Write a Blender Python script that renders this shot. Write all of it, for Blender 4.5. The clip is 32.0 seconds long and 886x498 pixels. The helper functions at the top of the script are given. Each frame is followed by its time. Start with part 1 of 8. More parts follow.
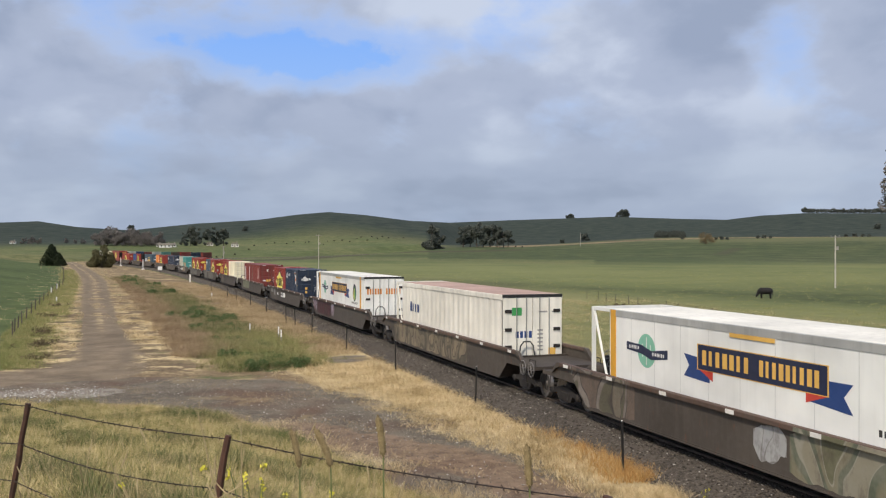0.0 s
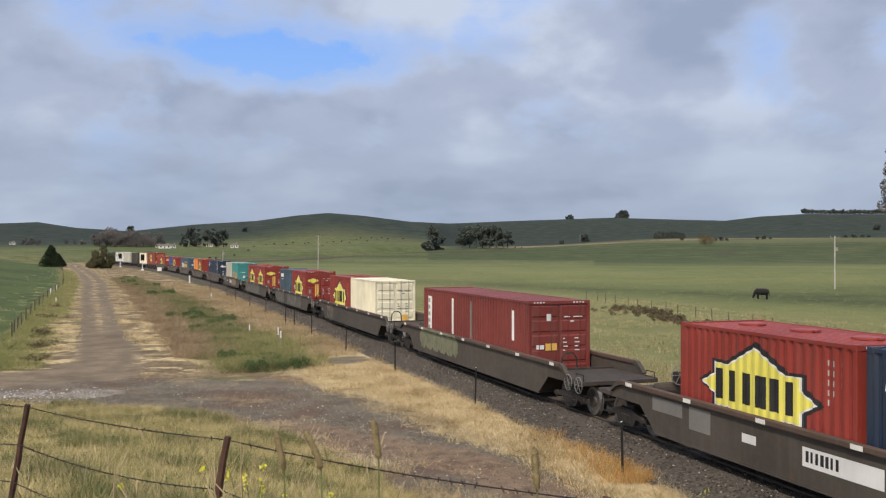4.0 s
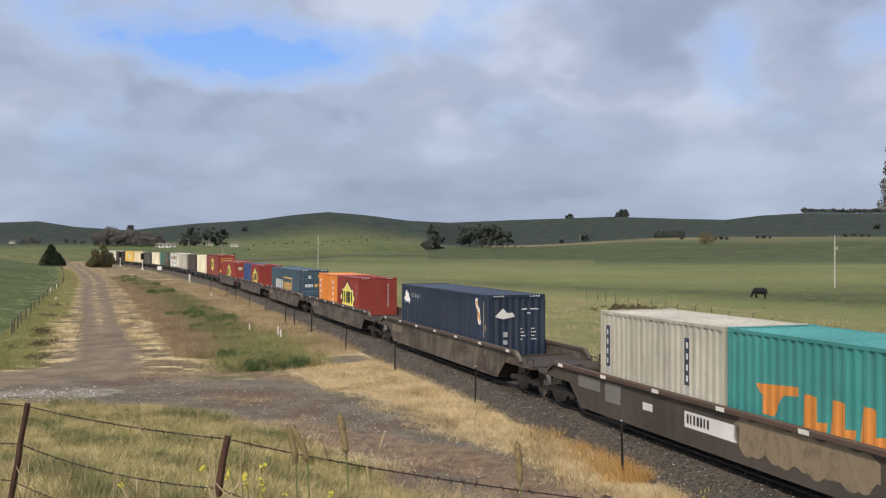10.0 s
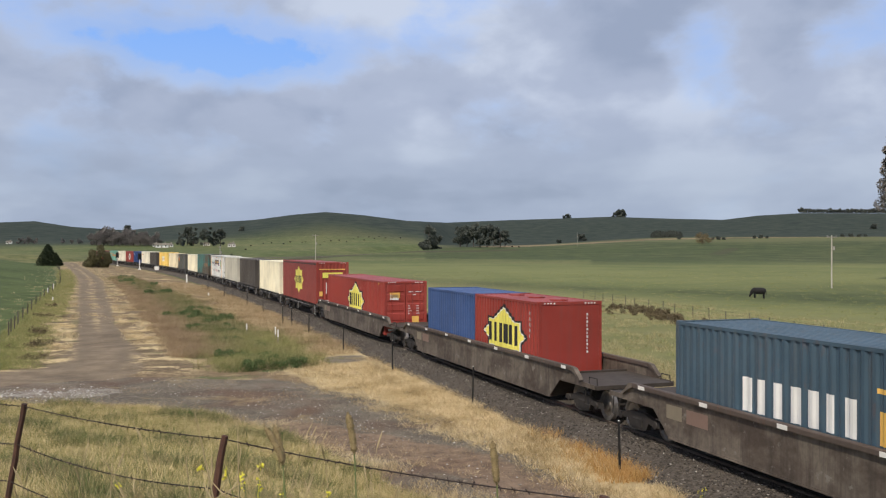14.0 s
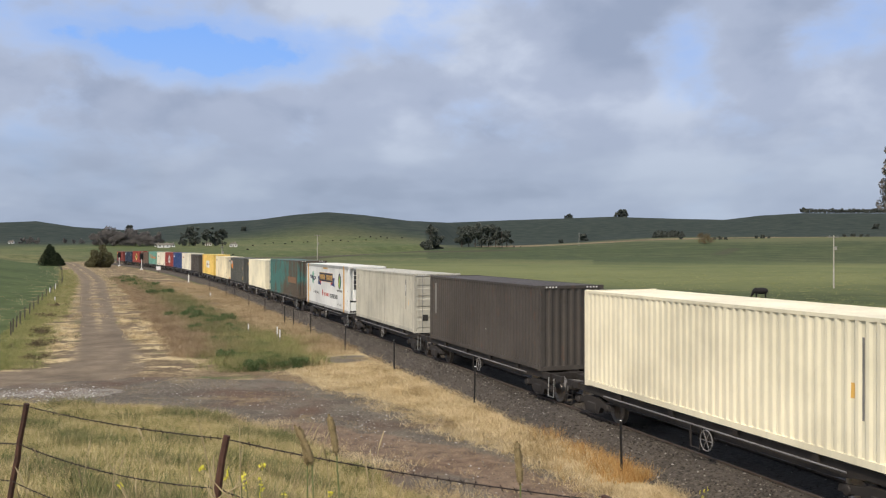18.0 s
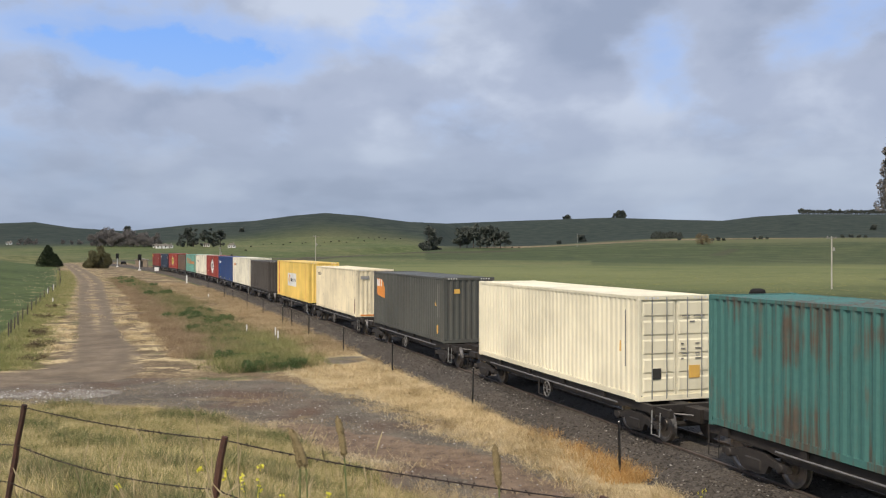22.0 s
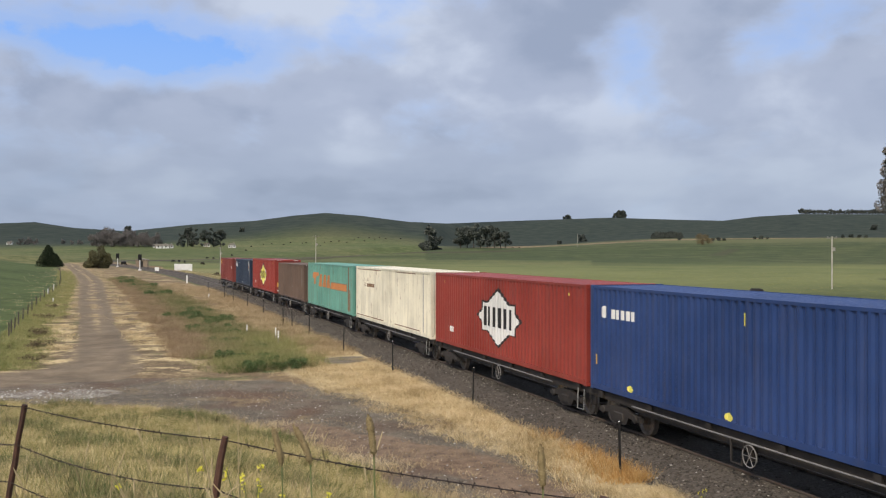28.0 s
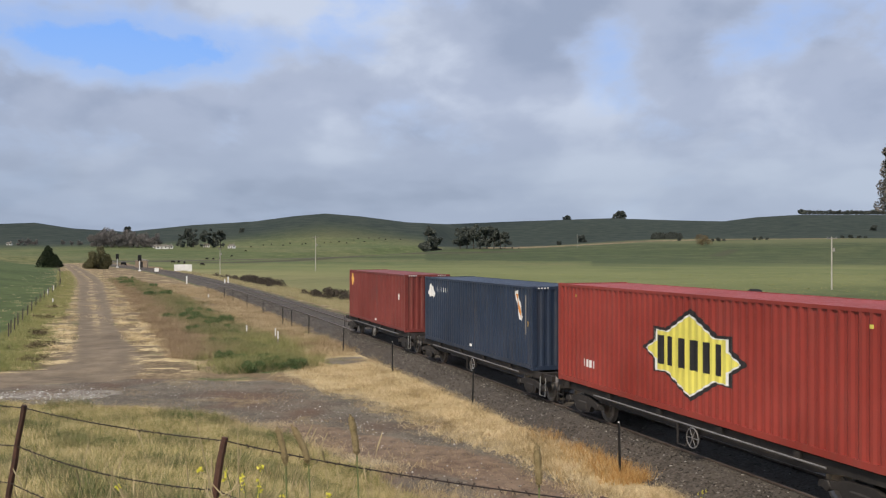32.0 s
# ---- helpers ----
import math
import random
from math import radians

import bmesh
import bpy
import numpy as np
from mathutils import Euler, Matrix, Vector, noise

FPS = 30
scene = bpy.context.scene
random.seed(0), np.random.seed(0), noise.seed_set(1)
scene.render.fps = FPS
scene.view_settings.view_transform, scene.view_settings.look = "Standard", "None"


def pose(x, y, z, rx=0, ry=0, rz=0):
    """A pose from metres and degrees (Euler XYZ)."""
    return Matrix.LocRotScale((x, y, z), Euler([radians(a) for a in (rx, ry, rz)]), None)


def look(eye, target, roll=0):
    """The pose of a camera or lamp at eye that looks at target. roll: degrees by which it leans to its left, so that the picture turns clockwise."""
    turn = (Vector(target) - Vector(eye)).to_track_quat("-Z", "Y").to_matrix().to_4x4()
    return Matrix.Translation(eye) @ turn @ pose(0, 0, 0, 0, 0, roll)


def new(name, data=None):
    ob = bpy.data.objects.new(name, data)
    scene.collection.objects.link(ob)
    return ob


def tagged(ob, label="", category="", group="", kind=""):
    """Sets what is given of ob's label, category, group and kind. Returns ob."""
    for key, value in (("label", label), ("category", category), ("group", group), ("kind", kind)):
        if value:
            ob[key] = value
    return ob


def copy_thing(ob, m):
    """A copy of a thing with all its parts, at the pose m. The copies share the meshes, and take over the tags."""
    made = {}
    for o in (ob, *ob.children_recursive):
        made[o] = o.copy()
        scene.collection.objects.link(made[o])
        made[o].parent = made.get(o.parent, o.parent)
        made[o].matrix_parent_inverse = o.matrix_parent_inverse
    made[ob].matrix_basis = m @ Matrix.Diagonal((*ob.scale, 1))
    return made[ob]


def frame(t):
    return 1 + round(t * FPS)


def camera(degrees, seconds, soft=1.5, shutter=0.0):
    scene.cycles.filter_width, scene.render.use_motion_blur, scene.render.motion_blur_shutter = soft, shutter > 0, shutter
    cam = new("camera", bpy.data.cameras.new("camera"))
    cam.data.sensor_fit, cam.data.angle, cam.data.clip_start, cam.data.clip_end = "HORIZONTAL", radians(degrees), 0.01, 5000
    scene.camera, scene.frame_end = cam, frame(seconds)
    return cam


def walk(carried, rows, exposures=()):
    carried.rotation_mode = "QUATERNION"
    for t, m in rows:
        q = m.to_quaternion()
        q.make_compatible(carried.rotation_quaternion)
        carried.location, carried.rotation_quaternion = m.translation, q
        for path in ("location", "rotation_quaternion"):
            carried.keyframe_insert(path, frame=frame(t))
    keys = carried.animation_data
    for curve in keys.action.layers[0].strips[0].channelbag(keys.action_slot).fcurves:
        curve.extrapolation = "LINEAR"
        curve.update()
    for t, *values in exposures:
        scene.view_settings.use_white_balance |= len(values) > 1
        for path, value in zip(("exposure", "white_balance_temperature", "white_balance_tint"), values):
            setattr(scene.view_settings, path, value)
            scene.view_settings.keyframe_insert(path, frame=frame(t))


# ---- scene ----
EYE = 5.23          # camera height over the rail head
SPEED_T = [0, 8, 13, 17, 24, 28, 32]                        # the train gathers speed
SPEED_V = [17.1, 17.35, 17.5, 17.8, 18.0, 18.45, 18.75]     # metres a second
END = 32.0
cam = camera(51.1, END, soft=1.2)
TURNS = [
    (0, 89.888, 0.188), (0.5, 89.888, 0.196), (1, 89.888, 0.188), (1.5, 89.888, 0.188),
    (2, 89.888, 0.188), (2.5, 89.888, 0.188), (3, 89.888, 0.188), (3.5, 89.943, 0.166),
    (5.5, 89.943, 0.158), (6, 89.943, 0.158), (6.5, 89.935, 0.158), (7, 89.943, 0.135),
    (7.5, 89.980, 0.111), (8, 90.010, 0.059), (8.5, 89.980, 0.097), (9, 89.927, 0.119),
    (9.5, 89.919, 0.127), (10, 89.888, 0.158), (10.5, 89.888, 0.158), (11, 89.927, 0.119),
    (11.5, 89.995, 0.051), (12, 89.995, 0.051), (12.5, 90.018, -0.003), (13, 90.033, -0.049),
    (13.5, 89.995, -0.019), (14, 89.888, -0.003), (14.5, 89.674, 0.051), (16.5, 89.674, 0.181),
    (17, 89.834, 0.119), (17.5, 89.834, 0.104), (18, 89.888, 0.104), (18.5, 89.995, -0.003),
    (19, 90.048, -0.079), (19.5, 89.995, -0.056), (20, 89.943, -0.003), (20.5, 89.943, -0.003),
    (21, 89.888, 0.035), (21.5, 89.935, -0.003), (22, 89.943, -0.003), (22.5, 89.943, -0.003),
    (23, 89.888, 0.004), (23.5, 89.888, 0.043), (24, 89.888, 0.043), (24.5, 89.888, 0.059),
    (25, 89.888, 0.043), (25.5, 89.943, -0.003), (27.5, 89.888, 0.051), (28, 89.943, 0.013),
    (28.5, 89.943, -0.003), (29, 89.950, -0.003), (29.5, 89.995, -0.019), (30, 89.950, -0.011),
    (30.5, 89.943, -0.003), (31, 89.943, -0.003), (31.5, 90.025, -0.064), (32, 89.980, -0.003),
]
walk(cam, [(t, pose(0, 0, EYE, rx, 0, rz)) for t, rx, rz in TURNS])

# ---- sky and sun ----
SUN_AZ, SUN_EL = radians(205), radians(50)
world = bpy.data.worlds.new("sky")
scene.world = world
world.use_nodes = True
wn = world.node_tree.nodes
sky = wn.new("ShaderNodeTexSky")
sky.sky_type = "NISHITA"
sky.sun_disc = False
sky.sun_elevation, sky.sun_rotation = SUN_EL, SUN_AZ
sky.air_density, sky.dust_density = 1.0, 2.0
wn["Background"].inputs["Strength"].default_value = 0.12
world.node_tree.links.new(sky.outputs[0], wn["Background"].inputs["Color"])

sun = new("sun", bpy.data.lights.new("sun", "SUN"))
sun.data.energy, sun.data.angle, sun.data.color = 3.3, radians(3), (1.0, 0.905, 0.77)
sun_dir = Vector((math.sin(SUN_AZ) * math.cos(SUN_EL), math.cos(SUN_AZ) * math.cos(SUN_EL), math.sin(SUN_EL)))
sun.matrix_world = look(sun_dir * 100, (0, 0, 0))
scene.view_settings.exposure = 0.0


# ---- materials ----
class Nodes:
    """A small wrapper to write node trees briefly."""

    def __init__(self, mat):
        mat.use_nodes = True
        self.tree = mat.node_tree
        self.bsdf = self.tree.nodes["Principled BSDF"]

    def add(self, kind):
        return self.tree.nodes.new(kind)

    def link(self, a, b):
        self.tree.links.new(a, b)

    def put(self, value, socket):
        if hasattr(value, "is_output"):
            self.link(value, socket)
        else:
            socket.default_value = value

    def coords(self, space="Object"):
        return self.add("ShaderNodeTexCoord").outputs[space]

    def scaled(self, vec, scale):
        m = self.add("ShaderNodeMapping")
        self.link(vec, m.inputs["Vector"])
        m.inputs["Scale"].default_value = scale
        return m.outputs[0]

    def noise(self, vec, scale, detail=4.0, rough=0.55, distort=0.0):
        n = self.add("ShaderNodeTexNoise")
        if vec is not None:
            self.link(vec, n.inputs["Vector"])
        n.inputs["Scale"].default_value = scale
        n.inputs["Detail"].default_value = detail
        n.inputs["Roughness"].default_value = rough
        n.inputs["Distortion"].default_value = distort
        return n.outputs["Fac"]

    def ramp(self, fac, stops, smooth=False):
        r = self.add("ShaderNodeValToRGB")
        if smooth:
            r.color_ramp.interpolation = "EASE"
        el = r.color_ramp.elements
        while len(el) < len(stops):
            el.new(0.5)
        for e, (pos, col) in zip(el, stops):
            e.position = pos
            e.color = (*col, 1) if hasattr(col, "__len__") else (col, col, col, 1)
        self.link(fac, r.inputs[0])
        return r.outputs[0]

    def mix(self, fac, a, b, blend="MIX"):
        m = self.add("ShaderNodeMix")
        m.data_type, m.blend_type = "RGBA", blend
        self.put(fac, m.inputs[0])
        self.put(a if hasattr(a, "is_output") else (*a, 1), m.inputs[6])
        self.put(b if hasattr(b, "is_output") else (*b, 1), m.inputs[7])
        return m.outputs[2]

    def math(self, op, a, b=0.0):
        m = self.add("ShaderNodeMath")
        m.operation = op
        self.put(a, m.inputs[0])
        self.put(b, m.inputs[1])
        return m.outputs[0]

    def attr(self, name):
        node = self.add("ShaderNodeAttribute")
        node.attribute_name = name
        return node.outputs["Fac"]

    def bump(self, height, strength=0.3, distance=0.02):
        b = self.add("ShaderNodeBump")
        b.inputs["Strength"].default_value = strength
        b.inputs["Distance"].default_value = distance
        self.link(height, b.inputs["Height"])
        self.link(b.outputs[0], self.bsdf.inputs["Normal"])

    def finish(self, color, rough=0.6, metal=0.0, spec=None):
        self.put(color if hasattr(color, "is_output") else (*color, 1), self.bsdf.inputs["Base Color"])
        self.put(rough, self.bsdf.inputs["Roughness"])
        self.put(metal, self.bsdf.inputs["Metallic"])
        if spec is not None:
            self.bsdf.inputs["Specular IOR Level"].default_value = spec


def new_mat(name):
    mat = bpy.data.materials.new(name)
    return mat, Nodes(mat)


def paint(name, rgb, rough=0.5, grime=0.35, rust=0.0, scale=1.0, metal=0.0):
    """Weathered paint: two scales of fading, streaks that run down, a little rust."""
    mat, n = new_mat(name)
    co = n.coords()
    big = n.noise(co, 0.45 * scale, 3)
    fine = n.noise(co, 7 * scale, 5, 0.65)
    streak = n.noise(n.scaled(co, (2.2, 2.2, 0.16)), 2.0 * scale, 4, 0.6)
    light = tuple(min(1, c * 1.10 + 0.012) for c in rgb)
    dark = tuple(c * 0.80 for c in rgb)
    col = n.mix(n.ramp(big, [(0.3, 0.0), (0.7, 1.0)]), dark, light)
    dirt = n.math("MULTIPLY", n.ramp(streak, [(0.48, 0.0), (0.75, 1.0)]), grime)
    col = n.mix(dirt, col, (0.10, 0.085, 0.07))
    col = n.mix(n.math("MULTIPLY", n.ramp(fine, [(0.55, 0.0), (0.8, 1.0)]), grime * 0.5), col, (0.09, 0.075, 0.06))
    if rust:
        spot = n.noise(n.scaled(co, (1.5, 1.5, 0.5)), 3.0, 6, 0.7)
        col = n.mix(n.math("MULTIPLY", n.ramp(spot, [(0.60, 0.0), (0.68, 1.0)]), rust), col, (0.16, 0.06, 0.025))
    n.finish(col, n.ramp(fine, [(0.2, rough - 0.1), (0.8, min(1, rough + 0.2))]), metal)
    n.bump(fine, 0.12, 0.006)
    return mat


def simple(name, a, b, scale=4.0, rough=0.8, metal=0.0, bump=0.0):
    """Two tones mixed by noise at two scales."""
    mat, n = new_mat(name)
    co = n.coords()
    f = n.noise(co, scale, 5, 0.65)
    g = n.noise(co, scale * 0.13, 3)
    fac = n.math("ADD", n.math("MULTIPLY", f, 0.6), n.math("MULTIPLY", g, 0.4))
    n.finish(n.mix(n.ramp(fac, [(0.35, 0.0), (0.65, 1.0)]), a, b), rough, metal)
    if bump:
        n.bump(f, bump, 0.02)
    return mat


# ---- mesh helpers ----
class Geo:
    """Collects vertices and faces of one mesh."""

    def __init__(self):
        self.v, self.f = [], []

    def add(self, verts, faces):
        k = len(self.v)
        self.v.extend(verts)
        self.f.extend([tuple(i + k for i in f) for f in faces])
        return self

    def box(self, x0, x1, y0, y1, z0, z1):
        v = [(x, y, z) for x in (x0, x1) for y in (y0, y1) for z in (z0, z1)]
        return self.add(v, [(0, 1, 3, 2), (4, 6, 7, 5), (0, 4, 5, 1), (2, 3, 7, 6), (0, 2, 6, 4), (1, 5, 7, 3)])

    def cbox(self, x0, x1, y0, y1, z0, z1, c=0.02):
        """A box with chamfered upright and top edges."""
        ring = [(x0 + c, y0), (x1 - c, y0), (x1, y0 + c), (x1, y1 - c), (x1 - c, y1), (x0 + c, y1), (x0, y1 - c), (x0, y0 + c)]
        mx, my = (x0 + x1) / 2, (y0 + y1) / 2
        inner = [(x + c * (1 if x < mx else -1), y + c * (1 if y < my else -1)) for x, y in ring]
        v = [(x, y, z0) for x, y in ring] + [(x, y, z1 - c) for x, y in ring] + [(x, y, z1) for x, y in inner]
        f = [(i, (i + 1) % 8, (i + 1) % 8 + 8, i + 8) for i in range(8)]
        f += [(i + 8, (i + 1) % 8 + 8, (i + 1) % 8 + 16, i + 16) for i in range(8)]
        f += [tuple(range(16, 24)), tuple(range(7, -1, -1))]
        return self.add(v, f)

    def tube(self, points, radii, sides=8, cap=True):
        pts = [Vector(p) for p in points]
        if not hasattr(radii, "__len__"):
            radii = [radii] * len(pts)
        rings = []
        for i, p in enumerate(pts):
            d = (pts[min(i + 1, len(pts) - 1)] - pts[max(i - 1, 0)]).normalized()
            a = d.cross((0, 0, 1) if abs(d.z) < 0.9 else (1, 0, 0)).normalized()
            b = a.cross(d)
            rings.append([tuple(p + (a * math.cos(2 * math.pi * k / sides) + b * math.sin(2 * math.pi * k / sides)) * radii[i]) for k in range(sides)])
        v = [q for r in rings for q in r]
        f = [(i * sides + k, i * sides + (k + 1) % sides, (i + 1) * sides + (k + 1) % sides, (i + 1) * sides + k)
             for i in range(len(pts) - 1) for k in range(sides)]
        if cap:
            f += [tuple(range(sides - 1, -1, -1)), tuple(range(len(v) - sides, len(v)))]
        return self.add(v, f)

    def disc(self, centre, axis, radii, depths, sides=20):
        """A turned shape about an axis ('x' or 'y'): radii at depths."""
        v, f = [], []
        for r, d in zip(radii, depths):
            for k in range(sides):
                a = 2 * math.pi * k / sides
                p, q = r * math.cos(a), r * math.sin(a)
                v.append((centre[0] + d, centre[1] + p, centre[2] + q) if axis == "x" else (centre[0] + p, centre[1] + d, centre[2] + q))
        n = len(radii)
        for i in range(n - 1):
            f += [(i * sides + k, i * sides + (k + 1) % sides, (i + 1) * sides + (k + 1) % sides, (i + 1) * sides + k) for k in range(sides)]
        f += [tuple(range(sides)), tuple(range((n - 1) * sides, n * sides))]
        return self.add(v, f)

    def prism(self, outline, y0, y1):
        """An outline in x, z pushed from y0 to y1."""
        n = len(outline)
        v = [(x, y0, z) for x, z in outline] + [(x, y1, z) for x, z in outline]
        f = [(i, (i + 1) % n, (i + 1) % n + n, i + n) for i in range(n)] + [tuple(range(n - 1, -1, -1)), tuple(range(n, 2 * n))]
        return self.add(v, f)

    def mesh(self, name):
        me = bpy.data.meshes.new(name)
        me.from_pydata(self.v, [], self.f)
        me.update()
        return me


def fixed_normals(me):
    bm = bmesh.new()
    bm.from_mesh(me)
    bmesh.ops.recalc_face_normals(bm, faces=bm.faces)
    bm.to_mesh(me)
    bm.free()
    return me


def part(name, geo, material, parent, label=""):
    """Links a Geo (or a mesh) as ONE mesh object under a thing."""
    me = fixed_normals(geo.mesh(name)) if isinstance(geo, Geo) else geo
    if material is not None and not me.materials:
        me.materials.append(material)
    ob = new(name, me)
    ob.parent = parent
    if label:
        tagged(ob, label)
    return ob


def thing(name, label, category, group="", kind=""):
    return tagged(new(name), label, category, group, kind)


def from_arrays(name, verts, faces, material=None, smooth=False):
    """A mesh from numpy arrays; faces all of one size."""
    me = bpy.data.meshes.new(name)
    nv, nf, k = len(verts), len(faces), faces.shape[1]
    me.vertices.add(nv)
    me.vertices.foreach_set("co", np.asarray(verts, dtype=np.float32).ravel())
    me.loops.add(nf * k)
    me.loops.foreach_set("vertex_index", np.asarray(faces, dtype=np.int32).ravel())
    me.polygons.add(nf)
    me.polygons.foreach_set("loop_start", np.arange(0, nf * k, k, dtype=np.int32))
    me.update(calc_edges=True)
    if smooth:
        me.polygons.foreach_set("use_smooth", np.ones(nf, dtype=bool))
    if material:
        me.materials.append(material)
    return me


def smoothstep(x, a, b):
    u = np.clip((x - a) / (b - a), 0, 1)
    return u * u * (3 - 2 * u)


# ---- the line of the track ----
STEP = 2.0
S_AXIS = np.arange(-760, 1100 + STEP, STEP)
BEND_S = [-130, -60, 0, 70, 120, 200, 300, 400, 500, 620]
BEND_H = [108.5, 108.95, 109.87, 111.75, 114.3, 118.5, 107.8, 93.0, 79.1, 65.5]
HEAD = np.radians(np.interp(S_AXIS, BEND_S, BEND_H))
LINE_X = np.concatenate([[0], np.cumsum((np.cos(HEAD[1:]) + np.cos(HEAD[:-1])) / 2 * STEP)])
LINE_Y = np.concatenate([[0], np.cumsum((np.sin(HEAD[1:]) + np.sin(HEAD[:-1])) / 2 * STEP)])
LINE_X += -23.7 - np.interp(0, S_AXIS, LINE_X)
LINE_Y += 112.5 - np.interp(0, S_AXIS, LINE_Y)
LINE_Z = -2.2 * smoothstep(S_AXIS, 200, 580) + 4.5 * smoothstep(S_AXIS, 600, 1000)


def on_track(s, side=0.0, z=0.0):
    """The point s metres up the line, side metres to the right of the outgoing way, z over the rail head."""
    h = float(np.interp(s, S_AXIS, HEAD))
    x, y, w = (float(np.interp(s, S_AXIS, a)) for a in (LINE_X, LINE_Y, LINE_Z))
    return Vector((x + math.sin(h) * side, y - math.cos(h) * side, w + z)), h


def track_pose(s, z=0.0):
    """The pose of a vehicle whose middle is at s: its x axis is the way of travel."""
    p, h = on_track(s, 0, z)
    return pose(p.x, p.y, p.z, 0, 0, math.degrees(h) - 180)


# ---- ground ----
def field_material():
    """Pasture, straw, gravel, earth road and weeds, laid out by the ground's own zones."""
    mat, n = new_mat("ground_cover")
    co = n.coords()
    huge = n.noise(co, 0.006, 4, 0.6)
    big = n.noise(co, 0.05, 4, 0.6)
    mid = n.noise(co, 0.6, 5, 0.65)
    fine = n.noise(co, 6.0, 5, 0.7)
    grit = n.noise(co, 28.0, 3, 0.7)
    pasture = n.mix(n.ramp(big, [(0.35, 0.0), (0.65, 1.0)]), (0.070, 0.094, 0.033), (0.115, 0.138, 0.052))
    pasture = n.mix(n.ramp(huge, [(0.42, 0.0), (0.62, 1.0)]), pasture, (0.155, 0.152, 0.066))
    pasture = n.mix(n.math("MULTIPLY", n.ramp(mid, [(0.5, 0.0), (0.75, 1.0)]), 0.5), pasture, (0.045, 0.058, 0.024))
    pasture = n.mix(n.ramp(n.noise(co, 0.17, 5, 0.7), [(0.47, 0.0), (0.62, 0.75)]), pasture, n.mix(mid, (0.048, 0.06, 0.024), (0.085, 0.10, 0.04)))
    pasture = n.mix(n.ramp(n.noise(co, 0.11, 5, 0.7), [(0.54, 0.0), (0.64, 0.6)]), pasture, (0.19, 0.18, 0.08))
    straw = n.mix(n.ramp(mid, [(0.35, 0.0), (0.65, 1.0)]), (0.36, 0.275, 0.145), (0.56, 0.45, 0.265))
    straw = n.mix(n.math("MULTIPLY", n.ramp(fine, [(0.45, 0.0), (0.75, 1.0)]), 0.6), straw, (0.16, 0.12, 0.055))
    straw = n.mix(n.ramp(n.noise(co, 0.42, 5, 0.7), [(0.5, 0.0), (0.62, 0.85)]), straw, n.mix(fine, (0.10, 0.075, 0.045), (0.30, 0.22, 0.12)))
    gravel = n.mix(n.ramp(mid, [(0.35, 0.0), (0.7, 1.0)]), (0.088, 0.072, 0.052), (0.185, 0.155, 0.115))
    gravel = n.mix(n.ramp(grit, [(0.55, 0.0), (0.72, 1.0)]), gravel, (0.40, 0.38, 0.35))
    gravel = n.mix(n.ramp(n.noise(co, 0.16, 3), [(0.5, 0.0), (0.62, 0.75)]), gravel, n.mix(fine, (0.09, 0.054, 0.036), (0.175, 0.11, 0.075)))
    gravel = n.mix(n.ramp(n.noise(co, 0.33, 4, 0.7), [(0.60, 0.0), (0.72, 0.7)]), gravel, (0.34, 0.27, 0.15))
    earth = n.mix(n.ramp(mid, [(0.35, 0.0), (0.65, 1.0)]), (0.14, 0.107, 0.073), (0.25, 0.196, 0.135))
    earth = n.mix(n.math("MULTIPLY", n.ramp(grit, [(0.6, 0.0), (0.75, 1.0)]), 0.6), earth, (0.40, 0.36, 0.32))
    earth = n.mix(n.math('MULTIPLY', n.attr('rut'), 0.3), earth, n.mix(fine, (0.095, 0.075, 0.054), (0.17, 0.136, 0.098)))
    earth = n.mix(n.ramp(n.math('MULTIPLY', n.attr('crown'), n.ramp(n.noise(co, 0.4, 4, 0.7), [(0.42, 0.0), (0.55, 1.0)])), [(0.2, 0.0), (0.6, 0.85)]), earth, straw)
    earth = n.mix(n.ramp(n.noise(co, 1.6, 6, 0.75), [(0.52, 0.0), (0.66, 0.7)]), earth, n.mix(grit, (0.095, 0.076, 0.056), (0.18, 0.145, 0.105)))
    weed = n.mix(n.ramp(fine, [(0.35, 0.0), (0.65, 1.0)]), (0.035, 0.06, 0.02), (0.085, 0.12, 0.04))
    brown = n.mix(n.ramp(fine, [(0.35, 0.0), (0.65, 1.0)]), (0.115, 0.082, 0.05), (0.25, 0.182, 0.11))
    brown = n.mix(n.ramp(n.noise(co, 0.35, 4, 0.7), [(0.50, 0.0), (0.62, 1.0)]), brown, straw)
    brown = n.mix(n.ramp(n.noise(co, 0.22, 4, 0.7), [(0.55, 0.0), (0.66, 0.9)]), brown, (0.10, 0.115, 0.045))
    # Far hill cover, darkened to paint in the cloud shadow lying on it.
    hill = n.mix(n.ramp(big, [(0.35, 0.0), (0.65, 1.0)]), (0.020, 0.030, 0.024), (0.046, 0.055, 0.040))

    def zone(name, soft=0.5):
        value = n.attr(name)
        wob = n.math("MULTIPLY", n.math("MULTIPLY", n.math("SUBTRACT", mid, 0.5), soft * 2.2), n.ramp(value, [(0.0, 0.0), (0.12, 1.0)]))
        return n.ramp(n.math("ADD", value, wob), [(0.38, 0.0), (0.62, 1.0)])

    # Sunlit belt of the middle pasture, put into the colour as brighter yellow-green.
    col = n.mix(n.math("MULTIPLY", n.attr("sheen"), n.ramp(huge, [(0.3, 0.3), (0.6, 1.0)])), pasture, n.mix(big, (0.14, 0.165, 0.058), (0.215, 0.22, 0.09)))
